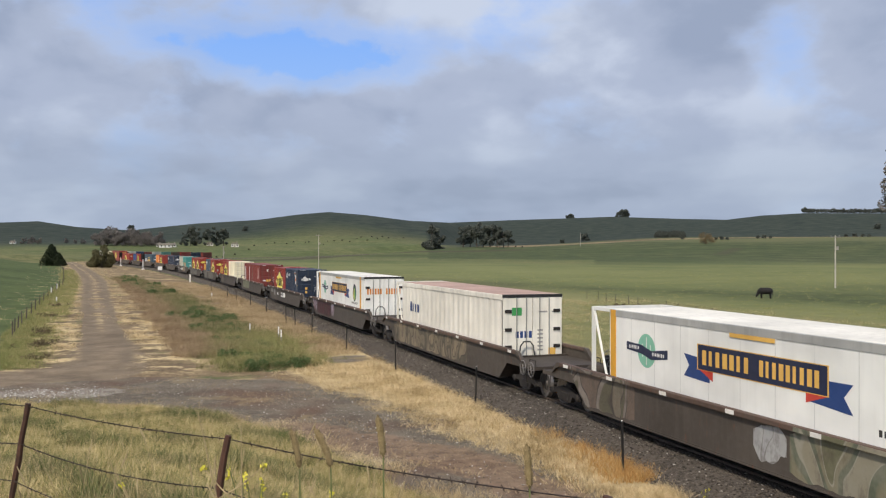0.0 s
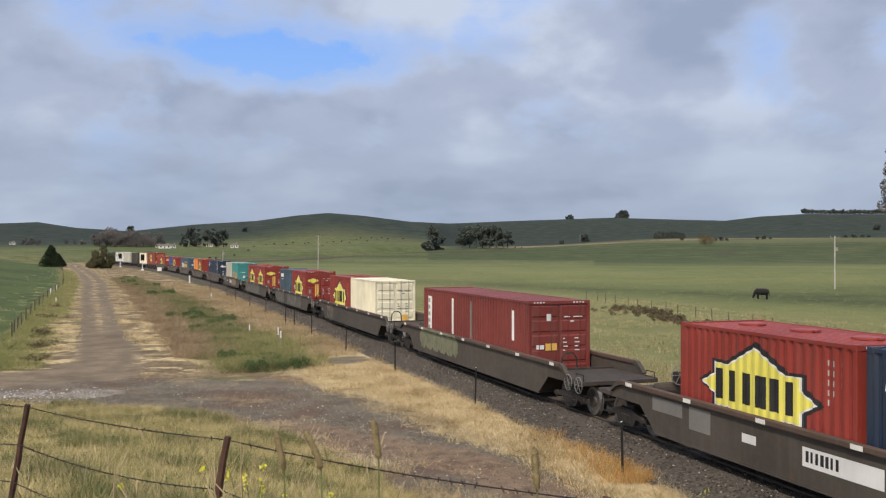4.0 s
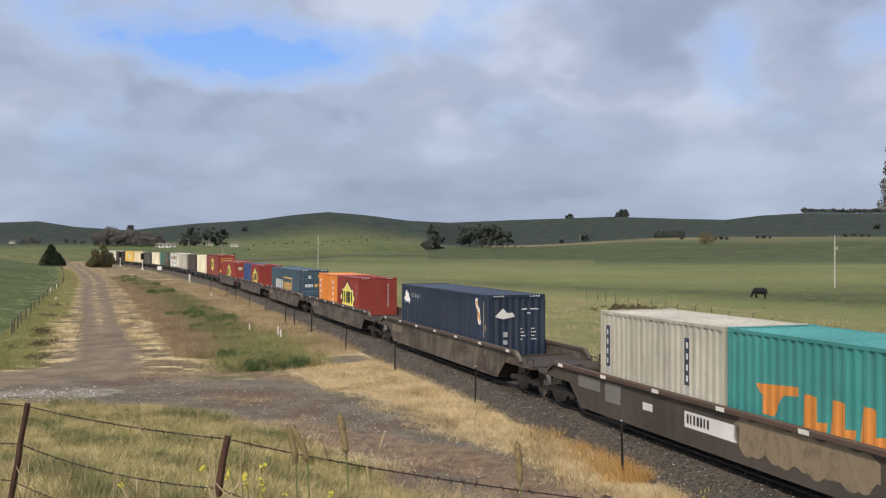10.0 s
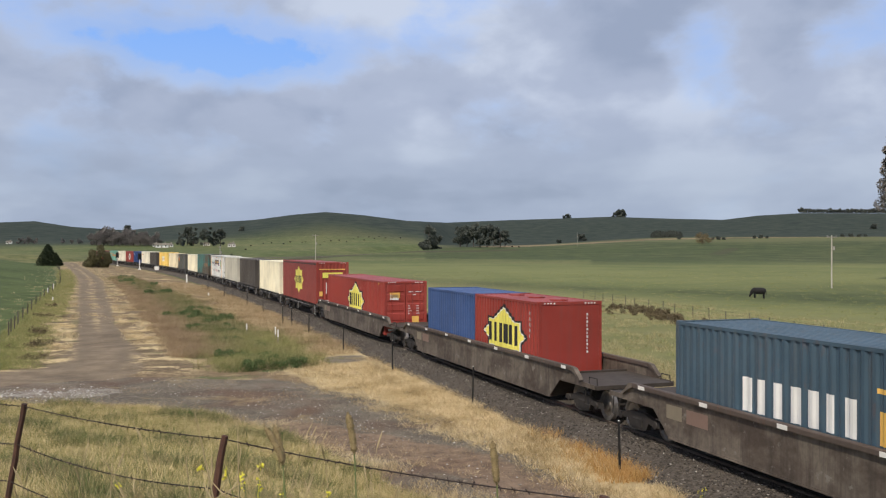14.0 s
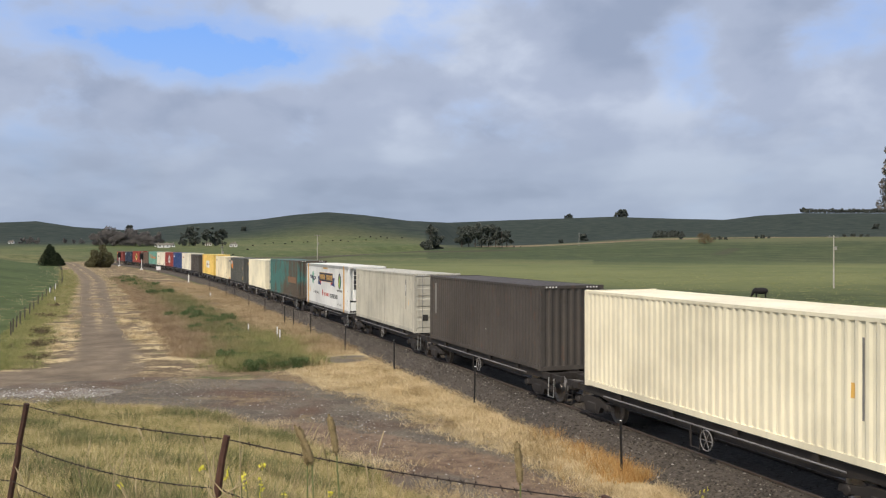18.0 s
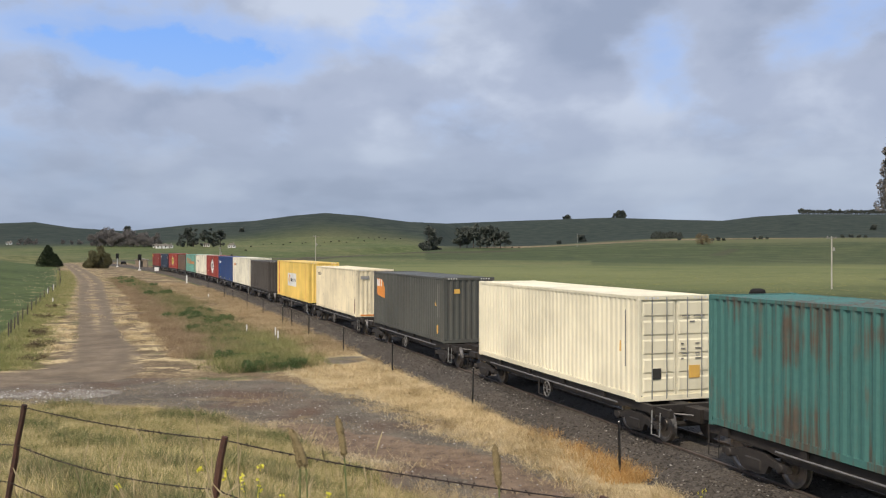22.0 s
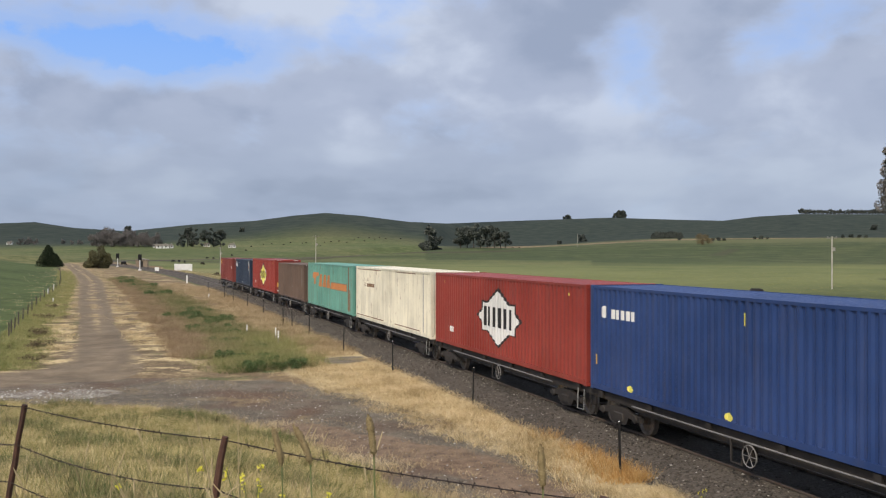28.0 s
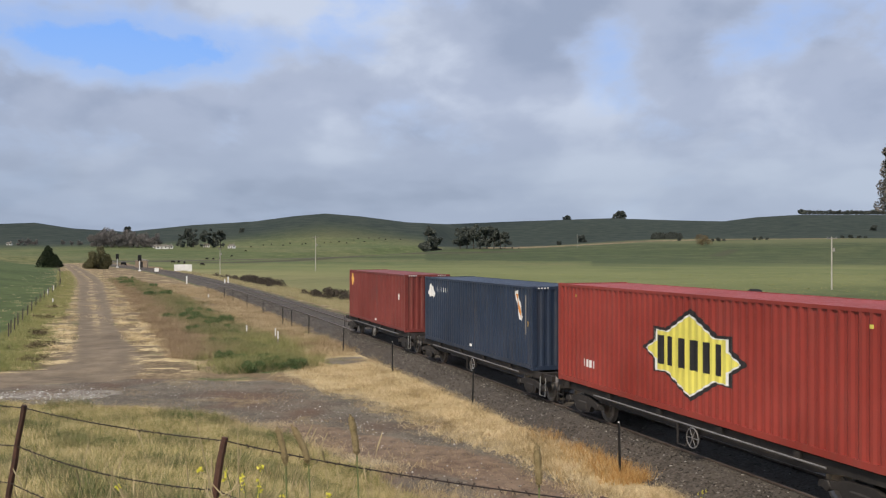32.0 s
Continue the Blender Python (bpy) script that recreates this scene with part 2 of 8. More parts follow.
    # Darker green belts across the pasture, placed by distance.
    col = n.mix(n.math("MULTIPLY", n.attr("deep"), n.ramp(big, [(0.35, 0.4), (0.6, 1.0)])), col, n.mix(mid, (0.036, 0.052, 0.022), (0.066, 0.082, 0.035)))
    col = n.mix(n.math("MULTIPLY", n.attr("dry"), n.ramp(big, [(0.3, 0.25), (0.65, 0.7)])), col, n.mix(mid, (0.18, 0.17, 0.075), (0.31, 0.275, 0.13)))
    col = n.mix(n.attr("lush"), col, n.mix(n.ramp(n.math("ADD", n.math("MULTIPLY", mid, 0.5), n.math("MULTIPLY", big, 0.5)), [(0.38, 0.0), (0.62, 1.0)]), (0.045, 0.066, 0.024), (0.10, 0.125, 0.046)))
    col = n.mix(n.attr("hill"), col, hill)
    col = n.mix(zone("brown"), col, brown)
    col = n.mix(zone("straw"), col, straw)
    col = n.mix(zone("gravel"), col, gravel)
    col = n.mix(zone("earth", 0.6), col, earth)
    col = n.mix(n.math("MULTIPLY", zone("red", 0.7), 0.75), col, n.mix(n.ramp(n.noise(co, 2.2, 5, 0.75), [(0.38, 0.0), (0.62, 1.0)]), (0.12, 0.078, 0.052), (0.26, 0.18, 0.122)))
    col = n.mix(n.math("MULTIPLY", n.attr("drain"), n.ramp(mid, [(0.3, 0.6), (0.6, 1.0)])), col, n.mix(big, (0.045, 0.042, 0.026), (0.085, 0.075, 0.045)))
    mats = n.math("MULTIPLY", n.attr("mat"), n.ramp(n.noise(co, 0.55, 6, 0.75), [(0.50, 0.0), (0.56, 1.0)]))
    col = n.mix(n.math("MULTIPLY", n.attr("mat"), n.ramp(n.noise(co, 0.9, 4, 0.7), [(0.42, 0.0), (0.56, 0.85)])), col, n.mix(fine, (0.06, 0.045, 0.03), (0.19, 0.14, 0.085)))
    col = n.mix(mats, col, n.mix(n.ramp(fine, [(0.35, 0.0), (0.6, 1.0)]), (0.36, 0.26, 0.13), (0.62, 0.50, 0.29)))
    col = n.mix(n.math("MULTIPLY", n.math("MULTIPLY", zone("pale", 0.9), n.ramp(n.noise(co, 1.1, 5, 0.75), [(0.40, 0.15), (0.58, 1.0)])), 0.7), col, n.mix(n.ramp(grit, [(0.4, 0.0), (0.65, 1.0)]), (0.20, 0.175, 0.145), (0.56, 0.53, 0.47)))
    col = n.mix(zone("weed"), col, weed)
    n.finish(col, 0.95, 0.0, 0.15)
    n.bump(n.math("ADD", n.math("MULTIPLY", grit, 0.35), fine), 0.6, 0.06)
    return mat


def polyline_distance(px, py, pts):
    """The distance from many points to a line of corners."""
    best = np.full(px.shape, 1e9)
    for (ax, ay), (bx, by) in zip(pts[:-1], pts[1:]):
        dx, dy = bx - ax, by - ay
        u = np.clip(((px - ax) * dx + (py - ay) * dy) / (dx * dx + dy * dy), 0, 1)
        best = np.minimum(best, np.hypot(px - ax - u * dx, py - ay - u * dy))
    return best


def track_offset(px, py):
    """Signed distance from the track (positive on its far side) and the level of the rails there."""
    off, lev = np.full(px.shape, 400.0), np.full(px.shape, -2.2)
    near = np.hypot(px, py) < 1100
    idx = np.nonzero(near)[0]
    for k in range(0, len(idx), 4000):
        i = idx[k:k + 4000]
        d2 = (px[i, None] - LINE_X) ** 2 + (py[i, None] - LINE_Y) ** 2
        j = d2.argmin(1)
        c, s = np.cos(HEAD[j]), np.sin(HEAD[j])
        dx, dy = px[i] - LINE_X[j], py[i] - LINE_Y[j]
        sign = np.sign(dx * s - dy * c)
        off[i] = np.sqrt(d2[np.arange(len(i)), j]) * sign
        lev[i] = LINE_Z[j]
    return off, lev


ROAD = [(-15.8, 41.0), (-16.8, 45.8), (-18.7, 51.0), (-21.2, 57.5), (-24.6, 65.8), (-31.2, 83), (-43.3, 114.4), (-57.5, 151.5), (-70, 182), (-88.5, 226), (-121, 302), (-163.5, 397)]
ROAD_HALF = ([40, 46, 51, 57, 66, 83, 114, 150, 230], [2.3, 2.1, 1.75, 1.4, 1.25, 1.45, 1.6, 1.8, 2.0])
ROAD_IN = [(-45, 37.3), (-24, 38.6), (-18.8, 39.7), (-17.0, 42.5), (-16.8, 44.6)]
PALE = [(-30, 34.4), (-17, 35.3), (-13.4, 35.9)]
STRAW_EDGE = [(-9, 42), (-6, 38), (-2.6, 32.3), (-0.6, 28.3), (1.8, 25.2), (2.9, 22.1), (4.4, 18.5)]
GRAVEL = [(-15, 37.0), (-8.3, 36.0), (-3.6, 30.2), (-1.2, 25.5), (0.6, 20.5), (3, 12), (7, 2), (14, -20)]
WEED = [(-60, 172), (-43.4, 133.0), (-32.7, 108.2), (-23.1, 83.2), (-17.1, 67.4), (-13.4, 59.0), (-10.5, 50.5), (-8.9, 45.0), (-7.8, 42.6)]
STRAW = [(-44.2, 148), (-22.2, 98), (-12, 64.5), (-5.5, 44), (-1.2, 35.5), (1.6, 28.5), (3.2, 24.3), (5.0, 20.5)]
EDGE = [(-8, 10), (-16, 30), (-27, 56), (-31.7, 68), (-42.6, 96.6), (-58.7, 140.7), (-94.5, 227), (-127, 302), (-171, 397)]
RIDGE_B = [-0.722, -0.478, -0.441, -0.399, -0.341, -0.271, -0.204, -0.161, -0.127, -0.088, -0.039, 0.004, 0.071, 0.132, 0.18, 0.254, 0.302, 0.339, 0.388, 0.478, 0.741]
RIDGE_UP = [0.0225, 0.0238, 0.0254, 0.0200, 0.0170, 0.0242, 0.0284, 0.0342, 0.0372, 0.0342, 0.0281, 0.0262, 0.0287, 0.0305, 0.0318, 0.0291, 0.0278, 0.0317, 0.0338, 0.0325, 0.0290]


BANK_AZ = [-180, -100, -60, -26, -14, -3, 8, 25, 60, 100, 150, 180]
BANK_R = [25, 40, 40, 36, 31, 20.5, 16.5, 13, 9, 8, 14, 25]


def bank_reach(px, py):
    """How far out a place lies from the camera, as a share of the way to the foot of the bank, and that way."""
    foot = np.interp(np.degrees(np.arctan2(px, py)), BANK_AZ, BANK_R)
    return np.hypot(px, py) / foot, foot


def toe_distance(px, py):
    u, foot = bank_reach(px, py)
    return (u - 1) * foot


def ground_height(px, py):
    px, py = np.atleast_1d(np.asarray(px, float)), np.atleast_1d(np.asarray(py, float))
    r = np.hypot(px, py)
    off, lev = track_offset(px, py)
    # level ground by the line, a shallow ditch and the field behind
    line = -0.40 + lev
    z = -0.40 - 0.9 * smoothstep(off, 4.0, 9.0) + 0.25 * smoothstep(off, 12.0, 22.0) - 1.6 * smoothstep(r, 230, 480)
    # pasture on the rise beside the road
    e = polyline_distance(px, py, EDGE)
    left = (px < np.interp(py, [p[1] for p in EDGE], [p[0] for p in EDGE])) & (py > 5)
    z = z + np.where(left, np.minimum(0.2 * e, 4.4 * smoothstep(e, 0, 36)), 0) * smoothstep(py, 20, 60) * (1 - smoothstep(r, 420, 640))
    # far country
    bearing = px / np.maximum(py, 1e-3)
    z = z + 9.5 * smoothstep(r, 640, 1000) + 12.0 * smoothstep(r, 780, 1350) * smoothstep(bearing, 0.05, 0.25)
    up = np.where(py < 30, 0.028, np.interp(bearing, RIDGE_B, RIDGE_UP))
    ridge_r = np.interp(bearing, [-0.7, -0.02, 0.03, 0.75], [1500, 1500, 2300, 2100])
    crest = EYE + up * ridge_r
    z = np.where(r > 640, z + (crest - z) * smoothstep(r / ridge_r, 0.62, 1.0), z)
    z = z - np.maximum(0, r - ridge_r) * 0.06
    # small unevenness
    z = z + 0.05 * (np.sin(px * 0.9 + 1.3 * np.sin(py * 0.5)) * np.sin(py * 0.8 + 0.7 * np.sin(px * 0.6))) * smoothstep(np.abs(off), 3.5, 6)
    z = line + (z - line) * smoothstep(np.abs(off), 3.5, np.where(r > 300, 40.0, 7.0)) + 0.0
    # the bank under the camera
    u, foot = bank_reach(px, py)
    z = z + 4.05 * np.clip(1 - u, 0, 1) ** 1.4 * smoothstep(-off, 4.5, 7.0)
    return z, off


def build_ground():
    az = np.concatenate([np.arange(-31, 31.01, 0.2), np.arange(34, 327, 4.0)])
    rings = [0.0]
    while rings[-1] < 4600:
        r = rings[-1]
        rings.append(r + (0.3 if r < 62 else min(0.3 * (r / 62) ** 1.35, 60)))
    rings = np.array(rings)
    a, r = np.meshgrid(np.radians(az), rings)
    x, y = (np.sin(a) * r).ravel(), (np.cos(a) * r).ravel()
    z, off = ground_height(x, y)
    rr = r.ravel()
    na, nr = len(az), len(rings)
    verts = np.stack([x, y, z], 1)
    i, j = np.meshgrid(np.arange(nr - 1), np.arange(na), indexing="ij")
    k = (j + 1) % na
    faces = np.stack([i * na + j, (i + 1) * na + j, (i + 1) * na + k, i * na + k], -1).reshape(-1, 4)[:, ::-1]
    me = from_arrays("ground", verts, faces, field_material(), smooth=True)
    n = len(x)

    def zone(name, values):
        at = me.attributes.new(name, "FLOAT", "POINT")
        at.data.foreach_set("value", np.asarray(values).astype(np.float32))

    road = np.minimum(polyline_distance(x, y, ROAD), polyline_distance(x, y, ROAD_IN))
    toe = toe_distance(x, y)
    grav = polyline_distance(x, y, GRAVEL)
    near_side = smoothstep(-off, 2.3, 2.9)
    zone("earth", 1 - smoothstep(road / np.interp(y, *ROAD_HALF), 0.7, 1.3))
    mid_road = polyline_distance(x, y, ROAD)
    zone("rut", np.exp(-((mid_road - 0.95) / 0.45) ** 2))
    zone("crown", np.maximum(0.8 * np.exp(-(mid_road / 0.32) ** 2) * smoothstep(y, 55, 70), 0.9 * smoothstep(mid_road, 1.5, 2.4)) * (y > 44))
    zone("lush", ((x < np.interp(y, [p[1] for p in EDGE], [p[0] for p in EDGE])) & (y > 40) & (rr < 430)).astype(float))
    zone("gravel", np.maximum((1 - smoothstep(grav, 2.6, 4.2)) * smoothstep(toe, -0.8, 0.6), 1 - smoothstep(np.abs(off - 0.4), 2.7, 3.1)) * (rr < 320)
         + 0.62 * (1 - smoothstep(np.hypot((x + 5.0) / 1.5, (y - 46.6) / 2.2), 0.5, 1.2)))
    past = x - np.interp(y, [p[1] for p in STRAW_EDGE[::-1]], [p[0] for p in STRAW_EDGE[::-1]])
    beside = smoothstep(-off, 2.3, 2.8) * (1 - smoothstep(-off, 4.2, 6.0)) * (y > 27) * (rr < 150)
    zone("straw", np.maximum((1 - smoothstep(polyline_distance(x, y, STRAW), 1.6, 3.4)) * near_side, 0.72 * beside) * np.where(y < 42, smoothstep(past, -0.6, 0.5), 1) * (1 - 0.55 * smoothstep(y, 46, 60)))
    rw = rr + 25 * np.sin(x / 37.0) + 12 * np.sin(x / 13.0 + y / 29.0)
    zone("dry", np.maximum(smoothstep(off, 4, 9) * (1 - smoothstep(off, 24, 60)) * (rr < 300), 0.5 * smoothstep(rw, 960, 1040) * (1 - smoothstep(rw, 1200, 1400)) * (x > 0.06 * y)) + 0.6 * (1 - smoothstep(toe, -1.0, 0.0)))
    zone("mat", smoothstep(road, 1.1, 1.9) * (1 - smoothstep(road, 3.6, 5.8)) * smoothstep(y, 40, 43) * (1 - 0.7 * smoothstep(rr, 70, 120)))
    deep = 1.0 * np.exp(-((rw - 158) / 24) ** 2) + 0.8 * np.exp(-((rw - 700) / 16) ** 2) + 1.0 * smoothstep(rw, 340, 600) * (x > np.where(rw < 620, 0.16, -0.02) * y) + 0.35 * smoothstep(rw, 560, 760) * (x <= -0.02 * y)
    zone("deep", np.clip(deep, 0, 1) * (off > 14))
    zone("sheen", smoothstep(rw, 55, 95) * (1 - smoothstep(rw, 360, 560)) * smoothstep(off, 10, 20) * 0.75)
    zone("red", 0.75 * (1 - smoothstep(polyline_distance(x, y, [(-4.6, 28.6), (-2.2, 26.6), (-0.4, 25.2), (1.4, 23.0), (3.0, 19.5)]), 0.5, 1.9)))
    line_wob = 6.0 * np.sin(x / 17.0)
    drain = 1 - smoothstep(polyline_distance(x, y + line_wob, [(-190, 500), (-121, 516), (-100, 600), (-92, 700), (-66, 770), (-13, 800), (60, 830)]), 7, 17)
    tongue = 1 - smoothstep(polyline_distance(x, y, [(212, 720), (257, 820)]), 3, 9)
    band = 0.8 * (1 - smoothstep(polyline_distance(x, y, [(200, 1085), (342, 1095), (440, 1190), (640, 1300)]), 8, 26)) * (np.sin(x / 23.0 + y / 61.0) > -0.35)
    zone("drain", np.clip(drain + 0.7 * tongue + band, 0, 1))
    zone("pale", 1 - smoothstep(polyline_distance(x, y, PALE), 0.4, 1.5))
    zone("weed", (0.62 - 0.62 * smoothstep(polyline_distance(x, y, WEED), 0.2, 2.0)) * (rr < 190))
    lane = smoothstep(-off, 2.5, 4) * (1 - smoothstep(road, 14, 22)) * smoothstep(toe, 0, 1.5) + smoothstep(off, 3, 4) * (1 - smoothstep(off, 9, 13))
    far_strip = 1 - smoothstep(polyline_distance(x, y, [(60, 930), (210, 1080), (330, 1130), (520, 1180)]), 12, 60)
    right_of_edge = x > np.interp(y, [p[1] for p in EDGE], [p[0] for p in EDGE]) + 1.0
    zone("brown", np.clip(lane, 0, 1) * right_of_edge * (rr < 420) * np.where(x < np.interp(y, [p[1] for p in ROAD], [p[0] for p in ROAD]), 0.6, 1) + 0.7 * far_strip)
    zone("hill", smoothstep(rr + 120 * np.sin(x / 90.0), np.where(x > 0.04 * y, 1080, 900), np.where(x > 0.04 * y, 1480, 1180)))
    return tagged(new("ground", me), "rolling green pasture with straw verges, gravel and an earth road", "ground", kind="structure")


build_ground()


# ---- cloud cover ----
def build_clouds():
    """A far vault of broken cloud that drifts; it glows as the sky does."""
    mat = bpy.data.materials.new("cloudy_sky")
    n = Nodes(mat)
    co = n.coords()
    sep = n.add("ShaderNodeSeparateXYZ")
    norm = n.add("ShaderNodeVectorMath")
    norm.operation = "NORMALIZE"
    n.link(co, norm.inputs[0])
    n.link(norm.outputs[0], sep.inputs[0])
    v = n.scaled(norm.outputs[0], (1.0, 1.0, 1.7))
    warp = n.noise(v, 6.0, 5, 0.5, 0.2)
    soft = n.noise(v, 3.4, 4, 0.5, 0.2)
    lumps = n.noise(v, 9.0, 5, 0.5, 0.2)

    def opening(az, el, wide, tall, strength):
        """A ragged gap in the cover round a direction."""
        c = Vector((math.sin(radians(az)) * math.cos(radians(el)), math.cos(radians(az)) * math.cos(radians(el)), math.sin(radians(el))))
        right = Vector((math.cos(radians(az)), -math.sin(radians(az)), 0))
        total = None
        for axis, size in ((right, wide), (Vector((0, 0, 1)), tall)):
            d = n.add("ShaderNodeVectorMath")
            d.operation = "DOT_PRODUCT"
            n.link(norm.outputs[0], d.inputs[0])
            d.inputs[1].default_value = axis
            q = n.math("DIVIDE", n.math("SUBTRACT", d.outputs["Value"], c.dot(axis)), size)
            q = n.math("MULTIPLY", q, q)
            total = q if total is None else n.math("ADD", total, q)
        return n.math("MULTIPLY", n.math("POWER", 2.718, n.math("MULTIPLY", total, -1.0)), strength)

    gap = None
    for spec in ((-8.0, 10.9, 0.10, 0.030, 1.15), (-15.5, 12.3, 0.075, 0.022, 0.75), (-3.5, 12.6, 0.06, 0.022, 0.5), (20.8, 12.2, 0.045, 0.055, 0.3), (28.5, 11.5, 0.07, 0.035, 0.5), (-22, 14.8, 0.12, 0.03, 0.5), (4, 14.5, 0.03, 0.03, 0.22), (45, 20, 0.2, 0.1, 0.5), (-50, 25, 0.2, 0.1, 0.5)):
        one = opening(*spec)
        gap = one if gap is None else n.math("ADD", gap, one)
    open_sky = n.math("ADD", gap, n.math("ADD", n.math("MULTIPLY", n.math("SUBTRACT", warp, 0.5), 2.6), n.math("MULTIPLY", n.math("SUBTRACT", n.noise(v, 16.0, 5, 0.6, 0.3), 0.5), 0.9)))
    shade = n.math("ADD", n.math("MULTIPLY", soft, 0.6), n.math("MULTIPLY", lumps, 0.4))
    cloud = n.ramp(shade, [(0.38, (0.305, 0.365, 0.50)), (0.50, (0.395, 0.455, 0.595)), (0.62, (0.545, 0.61, 0.745))], smooth=True)
    veil = n.ramp(open_sky, [(0.0, 0.0), (0.6, 0.5)], smooth=True)
    cloud = n.mix(veil, cloud, (0.58, 0.66, 0.82))
    blue = n.ramp(sep.outputs[2], [(0.05, (0.40, 0.58, 0.86)), (0.28, (0.17, 0.38, 0.90))])
    mask = n.ramp(open_sky, [(0.05, 0.0), (0.75, 0.55), (1.5, 1.0)], smooth=True)
    col = n.mix(mask, cloud, blue)
    low = n.ramp(sep.outputs[2], [(0.05, 0.8), (0.17, 0.0)], smooth=True)
    shelf = n.noise(n.scaled(norm.outputs[0], (1.0, 1.0, 3.2)), 4.2, 4, 0.5, 0.2)
    col = n.mix(low, col, n.ramp(shelf, [(0.38, (0.285, 0.345, 0.455)), (0.5, (0.345, 0.41, 0.53)), (0.64, (0.415, 0.485, 0.60))], smooth=True))
    em = n.add("ShaderNodeEmission")
    n.link(col, em.inputs[0])
    em.inputs[1].default_value = 1.07
    n.link(em.outputs[0], n.tree.nodes["Material Output"].inputs[0])
    n.tree.nodes.remove(n.bsdf)
    az, el = np.radians(np.arange(-120, 120.1, 5)), np.radians(np.concatenate([np.arange(-3, 12, 1.5), np.arange(12, 72.1, 4)]))
    a, e = np.meshgrid(az, el)
    R = 4700.0
    verts = np.stack([np.sin(a) * np.cos(e) * R, np.cos(a) * np.cos(e) * R, np.sin(e) * R], -1).reshape(-1, 3)
    na = len(az)
    i, j = np.meshgrid(np.arange(len(el) - 1), np.arange(na - 1), indexing="ij")
    faces = np.stack([i * na + j, i * na + j + 1, (i + 1) * na + j + 1, (i + 1) * na + j], -1).reshape(-1, 4)
    me = from_arrays("cloud_cover", verts, faces, mat, smooth=True)
    return tagged(new("cloud_cover", me), "grey broken cloud drifting over a blue sky", "clouds", kind="structure")


clouds = build_clouds()
MOVING = []      # (thing, a, z): a is the distance of its middle behind the mark, z its height over the rails


# ---- the train ----
STEEL = simple("dark_steel", (0.018, 0.016, 0.015), (0.05, 0.042, 0.036), 3.0, 0.7, 0.3)
WELL_PAINT = paint("well_brown", (0.064, 0.051, 0.039), 0.65, 0.5, 0.5)
WHEEL_STEEL = simple("wheel_steel", (0.12, 0.105, 0.095), (0.34, 0.32, 0.30), 3.0, 0.35, 0.7)


def corrugated(x0, x1, z0, z1, y, depth, pitch=0.28):
    """A sheet with trapezoid waves along x, its face at y; depth goes to the inside."""
    g = Geo()
    waves = max(1, round((x1 - x0) / pitch))
    p = (x1 - x0) / waves
    pts = []
    for w in range(waves):
        b = x0 + w * p
        pts += [(b, y), (b + 0.28 * p, y), (b + 0.5 * p, y + depth), (b + 0.78 * p, y + depth)]
    pts.append((x1, y))
    k = len(pts)
    g.add([(px, py, z0) for px, py in pts] + [(px, py, z1) for px, py in pts], [(i, i + 1, i + 1 + k, i + k) for i in range(k - 1)])
    return g


def turned(geo):
    """Turns a sheet made along x so that it runs along y (an end wall)."""
    geo.v = [(-y, x, z) for x, y, z in geo.v]
    return geo


